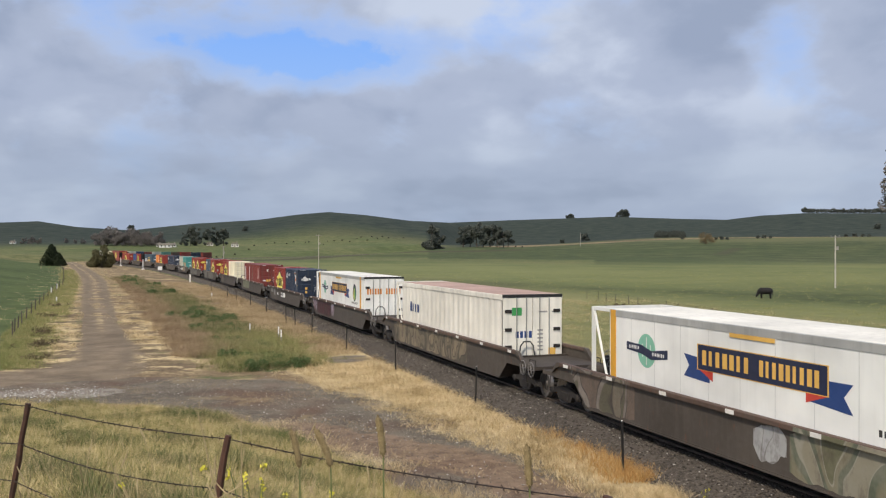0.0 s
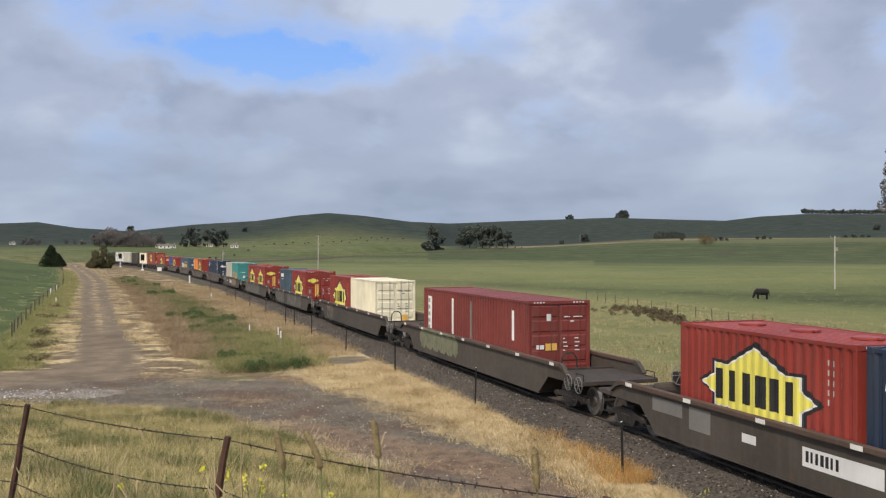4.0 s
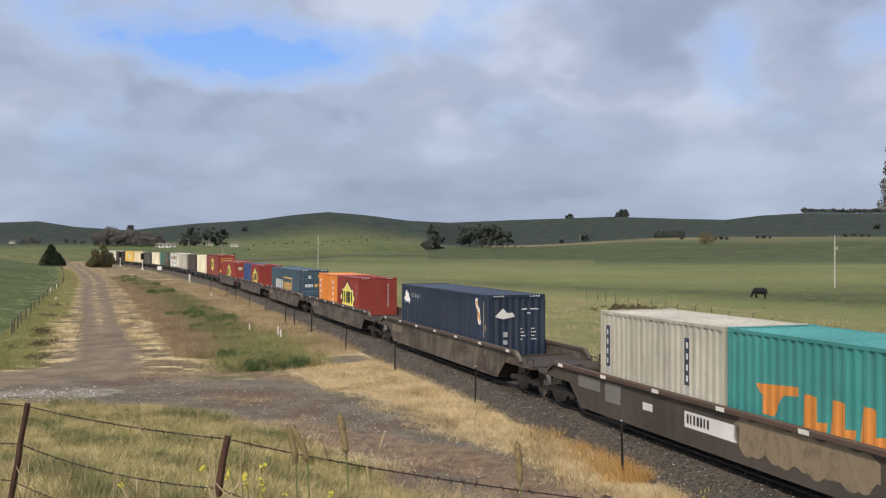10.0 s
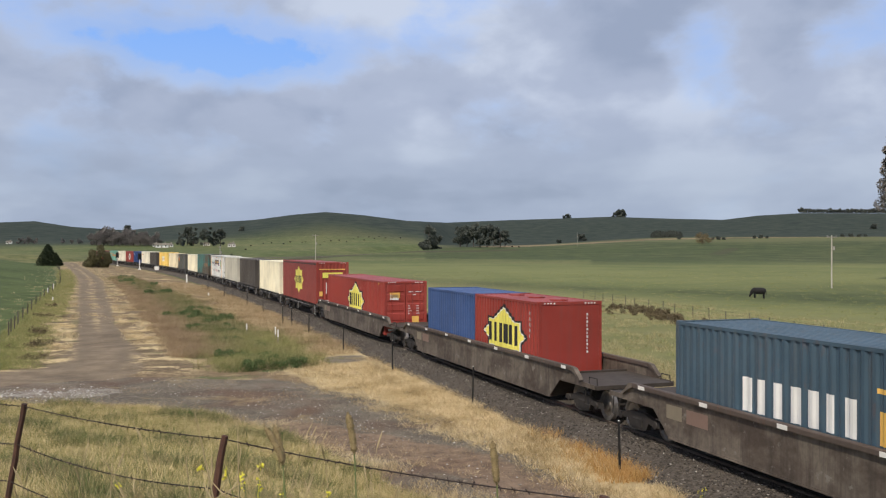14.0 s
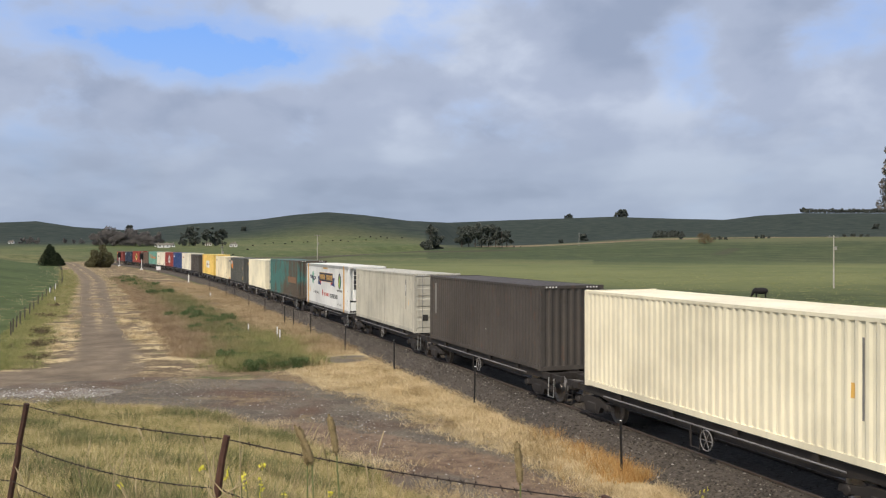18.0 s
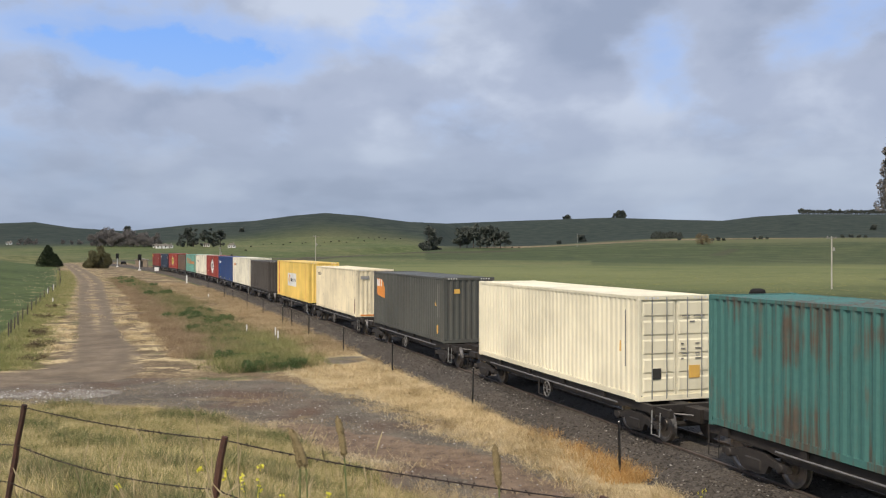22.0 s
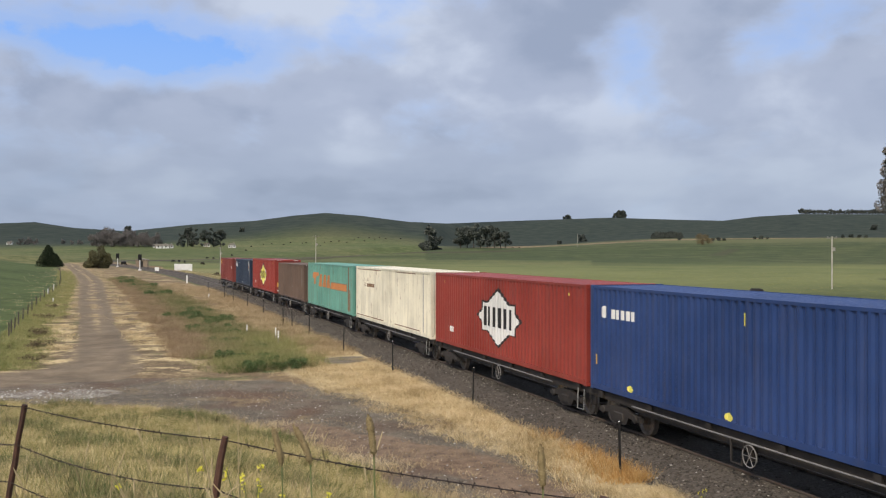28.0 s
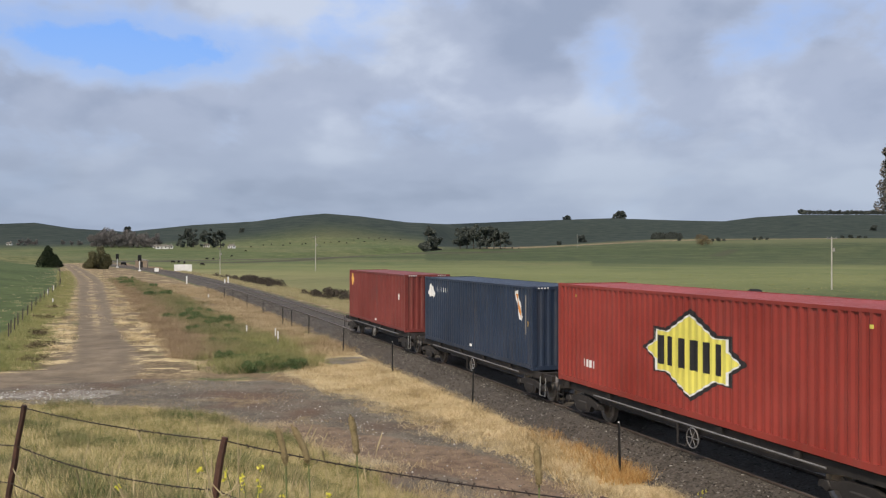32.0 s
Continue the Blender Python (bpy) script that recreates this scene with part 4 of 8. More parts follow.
def reefer(label, length, height, mat, kind, ribbed):
    """A smooth insulated container with lock-post bands, an open frame at the rear and doors or a cooling unit in front."""
    top = thing("refrigerated_container", label, "container", "containers on the train")
    L, W = length / 2, 1.245
    rear = -L + (1.15 if kind == "well" else 0.02)
    front = L - 0.03 if kind == "well" else L - 0.49
    for sy in (-1, 1):
        n = 11
        for i in range(n):
            a, b = rear + (front - rear) * i / n, rear + (front - rear) * (i + 1) / n
            if ribbed:
                g = corrugated(a + 0.004, b - 0.004, 0.16, height - 0.2, sy * (W - 0.005), -sy * 0.02, 0.65)
            else:
                g = Geo().box(a + 0.004, b - 0.004, min(sy * (W - 0.03), sy * W), max(sy * (W - 0.03), sy * W), 0.16, height - 0.2)
            part("side_panel", g, mat, top)
            if i and not ribbed and sy == -1:
                part("panel_seam", Geo().box(a - 0.012, a + 0.012, -W - 0.0025, -W + 0.004, 0.17, height - 0.21), SEAM, top)
        for z0, z1 in ((0.0, 0.16), (height - 0.2, height - 0.01)):
            part("side_rail", Geo().cbox(rear, L, min(sy * (W + 0.012), sy * (W - 0.08)), max(sy * (W + 0.012), sy * (W - 0.08)), z0, z1, 0.012), mat if ribbed else RAIL_GREY, top)
        if not ribbed:
            for x in ((-5.95, 6.45) if kind == "well" else (-6.31, 5.84)):
                part("lock_post", Geo().box(x - 0.15, x + 0.15, min(sy * (W + 0.014), sy * (W - 0.02)), max(sy * (W + 0.014), sy * (W - 0.02)), 0.0, height - 0.02), AMBER, top, "amber painted lock post")
    part("roof", Geo().cbox(rear, L, -W + 0.03, W - 0.03, height - 0.06, height, 0.02), P["rand"] if not ribbed else PINK_ROOF, top)
    part("floor_pan", Geo().box(rear, L, -W + 0.08, W - 0.08, 0.03, 0.16), STEEL, top)
    part("rear_wall", Geo().box(rear - 0.0, rear + 0.05, -W + 0.03, W - 0.03, 0.16, height - 0.06), mat, top)
    if rear > -L + 0.5:
        for sy in (-1, 1):
            y = sy * (W - 0.06)
            part("frame_post", Geo().box(-L, -L + 0.1, y - 0.05, y + 0.05, 0, height), mat, top)
            part("frame_brace", Geo().tube([(-L + 0.1, y, height - 0.1), (rear, y, 0.25)], 0.04, 6), mat, top)
            part("frame_rail", Geo().box(-L + 0.1, rear, y - 0.04, y + 0.04, height - 0.1, height), mat, top)
            part("frame_foot", Geo().box(-L + 0.1, rear, y - 0.04, y + 0.04, 0.55, 0.65), mat, top)
        part("frame_head", Geo().box(-L, -L + 0.1, -W + 0.1, W - 0.1, height - 0.1, height), mat, top)
        part("diesel_tank", Geo().cbox(-L + 0.12, rear - 0.1, -0.8, 0.8, 0.1, 0.5, 0.04), STEEL, top)
    if kind == "well":
        for sy in (-1, 1):
            lo, hi = sorted((sy * 0.01, sy * (W - 0.03)))
            door = part("door_leaf", Geo().cbox(L - 0.05, L, lo, hi, 0.1, height - 0.12, 0.006), mat, top)
            for z in (0.3, 0.95, 1.6, 2.3):
                part("hinge", Geo().cbox(L, L + 0.03, sy * (W - 0.24) - 0.14, sy * (W - 0.24) + 0.14, z, z + 0.13, 0.01), STEEL, door)
            for f in (0.22, 0.55):
                y = lo + (hi - lo) * (f if sy > 0 else 1 - f)
                part("lock_rod", Geo().tube([(L + 0.03, y, 0.1), (L + 0.03, y, height - 0.1)], 0.018, 6), ROD, door)
        part("header_beam", Geo().cbox(L - 0.06, L + 0.01, -W, W, height - 0.12, height, 0.01), BLACK_RUBBER, top)
    else:
        back = L - 0.46
        part("end_wall", Geo().box(back - 0.05, back, -W + 0.04, W - 0.04, 0.05, height - 0.06), mat, top)
        unit = part("cooling_unit", Geo().cbox(back, L - 0.06, -W + 0.34, W - 0.16, 0.80, height - 0.14, 0.06), mat, top, "white cooling unit")
        part("grille_frame", Geo().cbox(L - 0.06, L - 0.03, -W + 0.36, -0.02, 1.50, height - 0.20, 0.02), SHROUD, unit, "dark grey grille surround")
        for i in range(4):
            z = 1.60 + i * 0.29
            part("grille_mouth", Geo().cbox(L - 0.03, L - 0.024, -W + 0.41, -0.10, z, z + 0.22, 0.004), BLACK_RUBBER, unit)
            part("grille_slat", Geo().tube([(L - 0.01, -W + 0.40, z + 0.25), (L + 0.01, -0.55, z + 0.235), (L - 0.01, -0.08, z + 0.20)], 0.017, 6), mat, unit)
        part("control_panel", Geo().cbox(L - 0.06, L - 0.02, 0.14, 0.62, 2.05, 2.50, 0.01), BLACK_RUBBER, unit)
        part("control_window", Geo().cbox(L - 0.02, L - 0.012, 0.20, 0.40, 2.12, 2.30, 0.004), RAIL_GREY, unit)
        for y in (-0.62, 0.25):
            part("latch", Geo().cbox(L - 0.06, L - 0.025, y - 0.09, y + 0.09, 0.88, 0.98, 0.01), BLACK_RUBBER, unit)
        part("lower_housing", Geo().cbox(back, L - 0.03, -W + 0.14, W - 0.14, 0.10, 0.70, 0.03), mat, top)
        part("drip_gap", Geo().box(back, L - 0.05, -W + 0.16, W - 0.16, 0.70, 0.80), BLACK_RUBBER, top)
        part("end_sill", Geo().cbox(L - 0.14, L, -W + 0.12, W - 0.12, 0.0, 0.12, 0.015), mat, top)
        part("end_header", Geo().cbox(L - 0.14, L, -W + 0.12, W - 0.12, height - 0.13, height - 0.01, 0.015), mat, top)
        for sy in (-1, 1):
            y = sy * (W - 0.06)
            part("frame_post", Geo().cbox(L - 0.13, L, y - 0.06, y + 0.06, 0.0, height - 0.02, 0.01), mat, top)
            part("frame_brace", Geo().tube([(back, y, height - 0.35), (L - 0.13, y, 1.35)], 0.03, 6), mat, top)
            for z in (0.75, 1.35):
                part("hinge_lug", Geo().cbox(L - 0.2, L - 0.13, y - 0.07, y + 0.07, z, z + 0.1, 0.01), RAIL_GREY, top)
    return top


PINK_ROOF = paint("dusty_pink_roof", (0.45, 0.30, 0.24), 0.7, 0.3)
F40, F48, F20 = 12.19, 14.63, 6.06
HC, TALL = 2.92, 3.12
# a: how far the rear edge lies behind the mark, length, height, paint, doors at the front, wagon kind
LOADS = [
    (57.0, F40, HC, "maroon", False, "deep red corrugated container", "flat", 63.09),
    (72.55, F40, HC, "navy", False, "faded navy corrugated container with white marks", "flat", 78.64),
    (86.8, F48, TALL, "bright_red", False, "bright red corrugated container with a yellow star badge", "flat", 94.11),
    (103.5, F40, HC, "pale_brown", False, "weathered brown corrugated container", "flat", 109.59),
    (117.5, F48, TALL, "mint", False, "mint green container with a faded orange stripe", "flat", 124.81),
    (133.1, F48, TALL, "old_white", False, "dirty white container with faint orange marks", "flat", 140.41),
    (148.5, F48, TALL, "red", False, "red container with a white star badge", "flat", 155.81),
    (163.4, F48, TALL, "blue", False, "bright blue corrugated container with white marks", "flat", 170.72),
    (178.7, F48, TALL, "old_white", False, "off-white container with faint marks", "flat", 186.01),
    (194.3, F40, HC, "brown", False, "dark brown corrugated container", "flat", 200.4),
    (211.9, F48, TALL, "yellow", False, "yellow container with red stripes and a white panel", "flat", 219.22),
    (229.65, F40, HC, "dirty_cream", False, "rust-stained cream corrugated container on a wagon", "flat", 235.75),
    (246.3, F40, HC, "dark_grey", False, "dark grey container with an orange badge", "flat", 252.4),
    (262.85, F40, HC, "cream", True, "clean cream container with double doors", "flat", 268.95),
    (278.3, F48, TALL, "old_teal", False, "stained teal container with bare rust", "flat", 285.62),
    (296.9, 14.17, 3.05, "reefer_white", False, "white refrigerated container with banner graphics", "flat", 303.98),
    (313.1, F40, HC, "grey", True, "pale grey container with double doors", "flat", 319.2),
    (327.85, F40, HC, "brown", False, "dark brown-grey corrugated container", "flat", 333.95),
    (343.3, F40, HC, "cream", False, "clean cream corrugated container", "flat", 349.4),
    (357.45, F48, TALL, "red", False, "red curtain-sided container with yellow star badges", "flat", 364.76),
    (376.3, F48, HC, "bright_red", True, "bright red container with a yellow star badge", "well", 383.1),
    (398.7, F20, HC, "mid_blue", False, "short plain blue corrugated container", "well", 404.8),
    (404.85, F20, HC, "bright_red", False, "short red container with a yellow star badge", "", 0),
    (419.3, F48, HC, "slate", True, "slate blue container with white and orange marks", "well", 426.5),
    (442.1, F20, HC, "orange", False, "short orange corrugated container", "well", 448.2),
    (448.25, F20, HC, "red", False, "short red container with a yellow star badge", "", 0),
    (463.75, F40, HC, "navy", False, "navy corrugated container with white marks", "well", 469.9),
    (485.05, F20, HC, "grey", False, "short pale grey container with blue labels", "well", 491.3),
    (491.25, F20, HC, "teal", True, "short teal container with orange graffiti", "", 0),
    (506.55, F20, HC, "red", False, "short red container with a yellow star badge", "well", 512.8),
    (512.75, F20, HC, "red", True, "short red container with a yellow star badge", "", 0),
    (528.3, F20, HC, "slate", False, "short faded blue container", "well", 534.4),
    (534.45, F20, HC, "red", True, "short red container with a yellow star badge", "", 0),
    (549.85, F20, HC, "red", False, "short red container with a yellow star badge", "well", 555.95),
    (556.05, F20, HC, "cream", True, "short cream-white container with double doors", "", 0),
    (571.45, F40, HC, "maroon", True, "dull red container with white labels and doors", "well", 577.55),
    (593.2, F20, HC, "red", False, "short red container with a yellow star badge", "well", 599.5),
    (599.5, F20, HC, "navy", True, "short navy container with white marks and doors", "", 0),
    (613.55, F48, HC, "reefer_white", True, "white refrigerated container with banner graphics", "well", 621.0),
    (635.3, F48, HC, "rand", True, "white refrigerated container with blue lettering bars", "well", 642.6),
    (657.05, F48, HC, "reefer_white", True, "white refrigerated container with banner graphics", "well", 664.2),
]
FLAT_DECK, WELL_FLOOR = 1.0, 0.44
BOXES = []
flat_first, wells, WELLS = None, {}, []
for a, length, height, tone, doors, label, kind, mid in LOADS:
    floor = FLAT_DECK if a < 374 else WELL_FLOOR
    if "refrigerated" in label:
        box = reefer(label, length, 3.0, P[tone], "flat" if kind == "flat" else "well", 634 < a < 640)
    elif "curtain" in label:
        box = container(label, length, height, P[tone], False, smooth_side=True)
    else:
        box = container(label, length, height, P[tone], doors, plain_end="yellow star" in label and length == F20)
    box["tail"] = a
    BOXES.append(box)
    MOVING.append((box, a + length / 2, floor))
    if kind == "flat":
        wagon = flat_wagon(15.0, FLAT_DECK) if flat_first is None else copy_thing(flat_first, Matrix())
        flat_first = flat_first or wagon
        MOVING.append((wagon, mid, 0.0))
    elif kind == "well":
        old = a < 480
        made = wells.get(old)
        wagon = copy_thing(made, Matrix()) if made else well_wagon(FADED if old else WELL_PAINT, "faded grey-brown container well wagon with worn paint" if old else "dark brown container well wagon with graffiti on its side", not old)
        wells.setdefault(old, wagon)
        WELLS.append((wagon, mid))
        MOVING.append((wagon, mid, 0.0))


# ---- the permanent way ----
def build_rails():
    steel = simple("rail_steel", (0.10, 0.065, 0.045), (0.20, 0.16, 0.13), 3, 0.55, 0.5)
    prof = [(-0.07, -0.17), (0.07, -0.17), (0.07, -0.155), (0.012, -0.13), (0.012, -0.045), (0.035, -0.035), (0.035, -0.004), (0.028, 0.0), (-0.028, 0.0), (-0.035, -0.004), (-0.035, -0.035), (-0.012, -0.045), (-0.012, -0.13), (-0.07, -0.155)]
    ss = np.concatenate([np.arange(-200, 260, 4.0), np.arange(260, 1000, 10.0)])
    for side in (-0.7525, 0.7525):
        verts = []
        for s in ss:
            p0, h = on_track(s)
            for u, w in prof:
                verts.append((p0.x + math.sin(h) * (side + u), p0.y - math.cos(h) * (side + u), p0.z + w))
        k = len(prof)
        faces = [(i * k + j, i * k + (j + 1) % k, (i + 1) * k + (j + 1) % k, (i + 1) * k + j) for i in range(len(ss) - 1) for j in range(k)]
        me = bpy.data.meshes.new("rail")
        me.from_pydata(verts, [], faces)
        me.materials.append(steel)
        tagged(new("rail", fixed_normals(me)), "worn steel railway rail with a bright head", "rail", "rails", "structure")


def build_ballast():
    mat, n = new_mat("ballast")
    co = n.coords()
    vor = n.add("ShaderNodeTexVoronoi")
    n.link(co, vor.inputs["Vector"])
    vor.inputs["Scale"].default_value = 17
    big = n.noise(co, 0.5, 4)
    col = n.mix(n.ramp(big, [(0.35, 0.0), (0.65, 1.0)]), (0.042, 0.034, 0.026), (0.082, 0.066, 0.05))
    sep = n.add("ShaderNodeSeparateColor")
    n.link(vor.outputs["Color"], sep.inputs[0])
    col = n.mix(n.ramp(sep.outputs[0], [(0.3, 0.0), (1.0, 0.8)]), col, (0.12, 0.10, 0.078))
    n.finish(col, 0.9)
    n.bump(n.math("SUBTRACT", 0.5, vor.outputs["Distance"]), 0.9, 0.05)
    prof = [(-2.85, -0.43), (-2.55, -0.34), (-1.95, -0.12), (-1.7, -0.06), (-1.0, -0.06), (0, -0.10), (1.0, -0.06), (1.7, -0.06), (2.0, -0.12), (2.9, -0.45), (3.6, -0.8)]
    ss = np.concatenate([np.arange(-200, 260, 2.0), np.arange(260, 1000, 10.0)])
    verts = []
    for s in ss:
        p0, h = on_track(s)
        for u, w in prof:
            j = 0.04 * noise.noise(Vector((s * 0.7, u * 3, 3)))
            verts.append((p0.x + math.sin(h) * (u + j * 4), p0.y - math.cos(h) * (u + j * 4), p0.z + w + j))
    k = len(prof)
    faces = [(i * k + j, i * k + j + 1, (i + 1) * k + j + 1, (i + 1) * k + j) for i in range(len(ss) - 1) for j in range(k - 1)]
    me = bpy.data.meshes.new("ballast")
    me.from_pydata(verts, [], faces)
    me.materials.append(mat)
    tagged(new("ballast", fixed_normals(me)), "bed of grey crushed stone under the track", "ballast", kind="structure")


build_rails()
build_ballast()


# ---- sleepers ----
def build_sleepers():
    mat = simple("old_concrete", (0.16, 0.145, 0.13), (0.27, 0.25, 0.23), 5, 0.9, 0, 0.3)
    g = Geo()
    o = [(-0.13, -0.36), (0.13, -0.36), (0.11, -0.165), (-0.11, -0.165)]
    g.add([(x, y, z) for y in (-1.25, 1.25) for x, z in o], [(0, 1, 5, 4), (1, 2, 6, 5), (2, 3, 7, 6), (3, 0, 4, 7), (3, 2, 1, 0), (4, 5, 6, 7)])
    for y in (-0.88, -0.63, 0.63, 0.88):
        g.box(-0.05, 0.05, y - 0.04, y + 0.04, -0.165, -0.13)
    me = fixed_normals(g.mesh("sleeper"))
    me.materials.append(mat)
    bed = bpy.data.objects["ballast"]
    s = -112.0
    for i in range(295):
        ob = new("sleeper", me)
        ob.parent = bed
        ob.matrix_local = track_pose(s)
        s += 0.68
    rest_v, rest_f, base = [], [], np.array(g.v)
    while s < 420:
        m = np.array(track_pose(s))
        rest_f += [tuple(k + len(rest_v) for k in f) for f in g.f]
        rest_v += [tuple(q) for q in base @ m[:3, :3].T + m[:3, 3]]
        s += 0.68
    far = bpy.data.meshes.new("far_sleepers")
    far.from_pydata(rest_v, [], rest_f)
    far.materials.append(mat)
    tagged(new("far_sleepers", fixed_normals(far)), "concrete sleepers farther up the line", "sleepers", kind="stuff")


build_sleepers()


# ---- placing by bearing ----
def ground_z(x, y):
    return float(ground_height(x, y)[0][0])


def spot(bearing, distance, turn=0.0, sink=0.03):
    """The pose on the ground at a bearing (x over y) and distance from the camera."""
    x = bearing * distance
    return pose(x, distance, ground_z(x, distance) - sink, 0, 0, turn)


# ---- trees ----
BARK = simple("bark", (0.045, 0.037, 0.03), (0.10, 0.086, 0.072), 4, 0.95, 0, 0.5)


def leaf_material(name, a, b):
    mat, n = new_mat(name)
    geo = n.add("ShaderNodeNewGeometry")
    co = n.coords()
    f = n.noise(co, 0.5, 3)
    rnd = n.math("ADD", n.math("MULTIPLY", geo.outputs["Random Per Island"], 0.6), n.math("MULTIPLY", f, 0.4))
    n.finish(n.mix(rnd, a, b), 0.85, 0, 0.2)
    return mat


LEAF_DARK = leaf_material("dark_leaves", (0.012, 0.020, 0.010), (0.04, 0.052, 0.024))
# Far foliage: distance haze is put into these paler, greyer leaf tones.
LEAF_FAR = leaf_material("hazed_far_leaves", (0.05, 0.06, 0.052), (0.12, 0.13, 0.11))
LEAF_TWIG = leaf_material("grey_twigs", (0.115, 0.105, 0.098), (0.215, 0.195, 0.18))
LEAF_BROWN = leaf_material("winter_twigs", (0.04, 0.032, 0.026), (0.10, 0.08, 0.06))
LEAF_OLIVE = leaf_material("olive_leaves", (0.06, 0.058, 0.028), (0.15, 0.135, 0.068))
LEAF_RUSSET_DARK = leaf_material("dead_bramble", (0.07, 0.055, 0.032), (0.18, 0.14, 0.08))
LEAF_RUSSET = leaf_material("russet_twigs", (0.10, 0.075, 0.04), (0.20, 0.15, 0.075))


def leaf_cloud(centres, sizes, count, leaf, rng, squash=0.8):
    """Many small leaf blades round clump centres."""
    centres, sizes = np.array(centres), np.array(sizes)
    pick = rng.integers(0, len(centres), count)
    d = rng.normal(size=(count, 3))
    d /= np.linalg.norm(d, axis=1, keepdims=True)
    p = centres[pick] + d * (sizes[pick, None] * rng.random((count, 1)) ** 0.45) * np.array([1, 1, squash])
    u = rng.normal(size=(count, 3))
    u /= np.linalg.norm(u, axis=1, keepdims=True)
    w = np.cross(u, rng.normal(size=(count, 3)))
    w /= np.linalg.norm(w, axis=1, keepdims=True)
    s = leaf * (0.6 + 0.8 * rng.random((count, 1)))
    verts = np.stack([p - u * s, p + w * s * 0.6, p + u * s, p - w * s * 0.6], 1).reshape(-1, 3)
    return verts, np.arange(count * 4).reshape(-1, 4)


def tree(name, label, height, spread, leaves, kind="broad", seed=1, count=900, leaf=0.28, bare=0.25, far=False):
    rng = np.random.default_rng(seed)
    top = thing(name, label, "tree")
    lean = rng.normal(size=2) * 0.03
    pts, rad = [], []
    for i in range(7):
        u = i / 6
        pts.append((lean[0] * height * u * u, lean[1] * height * u * u, height * u * (0.95 if kind != "broad" else 0.8)))
        rad.append(max(0.03, height * 0.022 * (1 - u) ** 0.8 + 0.02))
    part("trunk", Geo().tube(pts, rad, 7), BARK, top)
    centres, sizes, far_limbs = [], [], Geo()
    n = {"broad": 14, "cone": 26, "poplar": 22, "bush": 12}[kind]
    for i in range(n):
        u = (i + 0.5) / n
        a = i * 2.4 + rng.random()
        if kind == "cone":
            z, reach, size = height * (0.06 + 0.9 * u), spread * (1 - u) ** 0.8 * 0.6, spread * (0.5 * (1 - u) + 0.12)
        elif kind == "poplar":
            z, reach, size = height * (bare + (0.98 - bare) * u), spread * 0.35 * (1 - 0.7 * u), spread * 0.4 * (1.1 - 0.8 * u)
        elif kind == "bush":
            z, reach, size = height * (0.25 + 0.5 * rng.random()), spread * 0.75 * rng.random(), spread * 0.4
        else:
            z, reach, size = height * (bare + (0.9 - bare) * rng.random()), spread * (0.35 + 0.5 * rng.random()), spread * (0.28 + 0.22 * rng.random())
            reach *= 1.15 - 0.8 * max(0, z / height - 0.5)
        tip = (math.cos(a) * reach + lean[0] * z, math.sin(a) * reach + lean[1] * z, z)
        root_z = max(0.1 * height, z - reach * 0.7 - 0.05 * height)
        g = far_limbs if far else Geo()
        g.tube([(lean[0] * root_z, lean[1] * root_z, root_z), tuple((np.array(tip) + (0, 0, root_z)) / 2 * (1, 1, 1.04)), tip], [height * 0.008 + 0.02, height * 0.005 + 0.015, 0.012], 5)
        if not far:
            part("limb", g, BARK, top)
        centres.append(tip)
        sizes.append(size)
    if far:
        part("limbs", far_limbs, BARK, top)
    v, f = leaf_cloud(centres, sizes, count, leaf, rng, 0.9)
    part("crown", from_arrays("crown", v, f, leaves), None, top)
    return top


def grow(kinds, places, group):
    """Puts copies of a few grown trees at (bearing, distance, scale)."""
    for i, (b, d, k) in enumerate(places):
        src = kinds[i % len(kinds)]
        m = spot(b, d, i * 77, 0.15)
        ob = src if i < len(kinds) else copy_thing(src, m)
        ob.matrix_world = m @ Matrix.Scale(k, 4)
        tagged(ob, group=group)


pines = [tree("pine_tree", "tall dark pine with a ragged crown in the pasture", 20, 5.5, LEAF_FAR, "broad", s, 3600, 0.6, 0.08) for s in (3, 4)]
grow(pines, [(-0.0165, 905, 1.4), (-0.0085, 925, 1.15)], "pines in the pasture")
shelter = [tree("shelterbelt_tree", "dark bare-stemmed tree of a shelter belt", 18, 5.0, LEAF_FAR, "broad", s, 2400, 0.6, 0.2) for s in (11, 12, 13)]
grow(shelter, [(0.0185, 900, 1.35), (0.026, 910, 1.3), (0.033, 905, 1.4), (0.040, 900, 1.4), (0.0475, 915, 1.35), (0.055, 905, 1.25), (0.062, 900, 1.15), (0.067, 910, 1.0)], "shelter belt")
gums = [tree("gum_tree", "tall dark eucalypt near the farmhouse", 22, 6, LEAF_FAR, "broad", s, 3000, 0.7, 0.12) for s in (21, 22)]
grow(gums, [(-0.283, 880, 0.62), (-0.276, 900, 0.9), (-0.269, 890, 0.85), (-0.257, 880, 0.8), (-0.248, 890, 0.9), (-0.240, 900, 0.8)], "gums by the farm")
bare = [tree("bare_tree", "brown leafless tree in winter", 13.5, 6.2, LEAF_TWIG, "broad", s, 3600, 0.36, 0.12) for s in (31, 32, 33)]
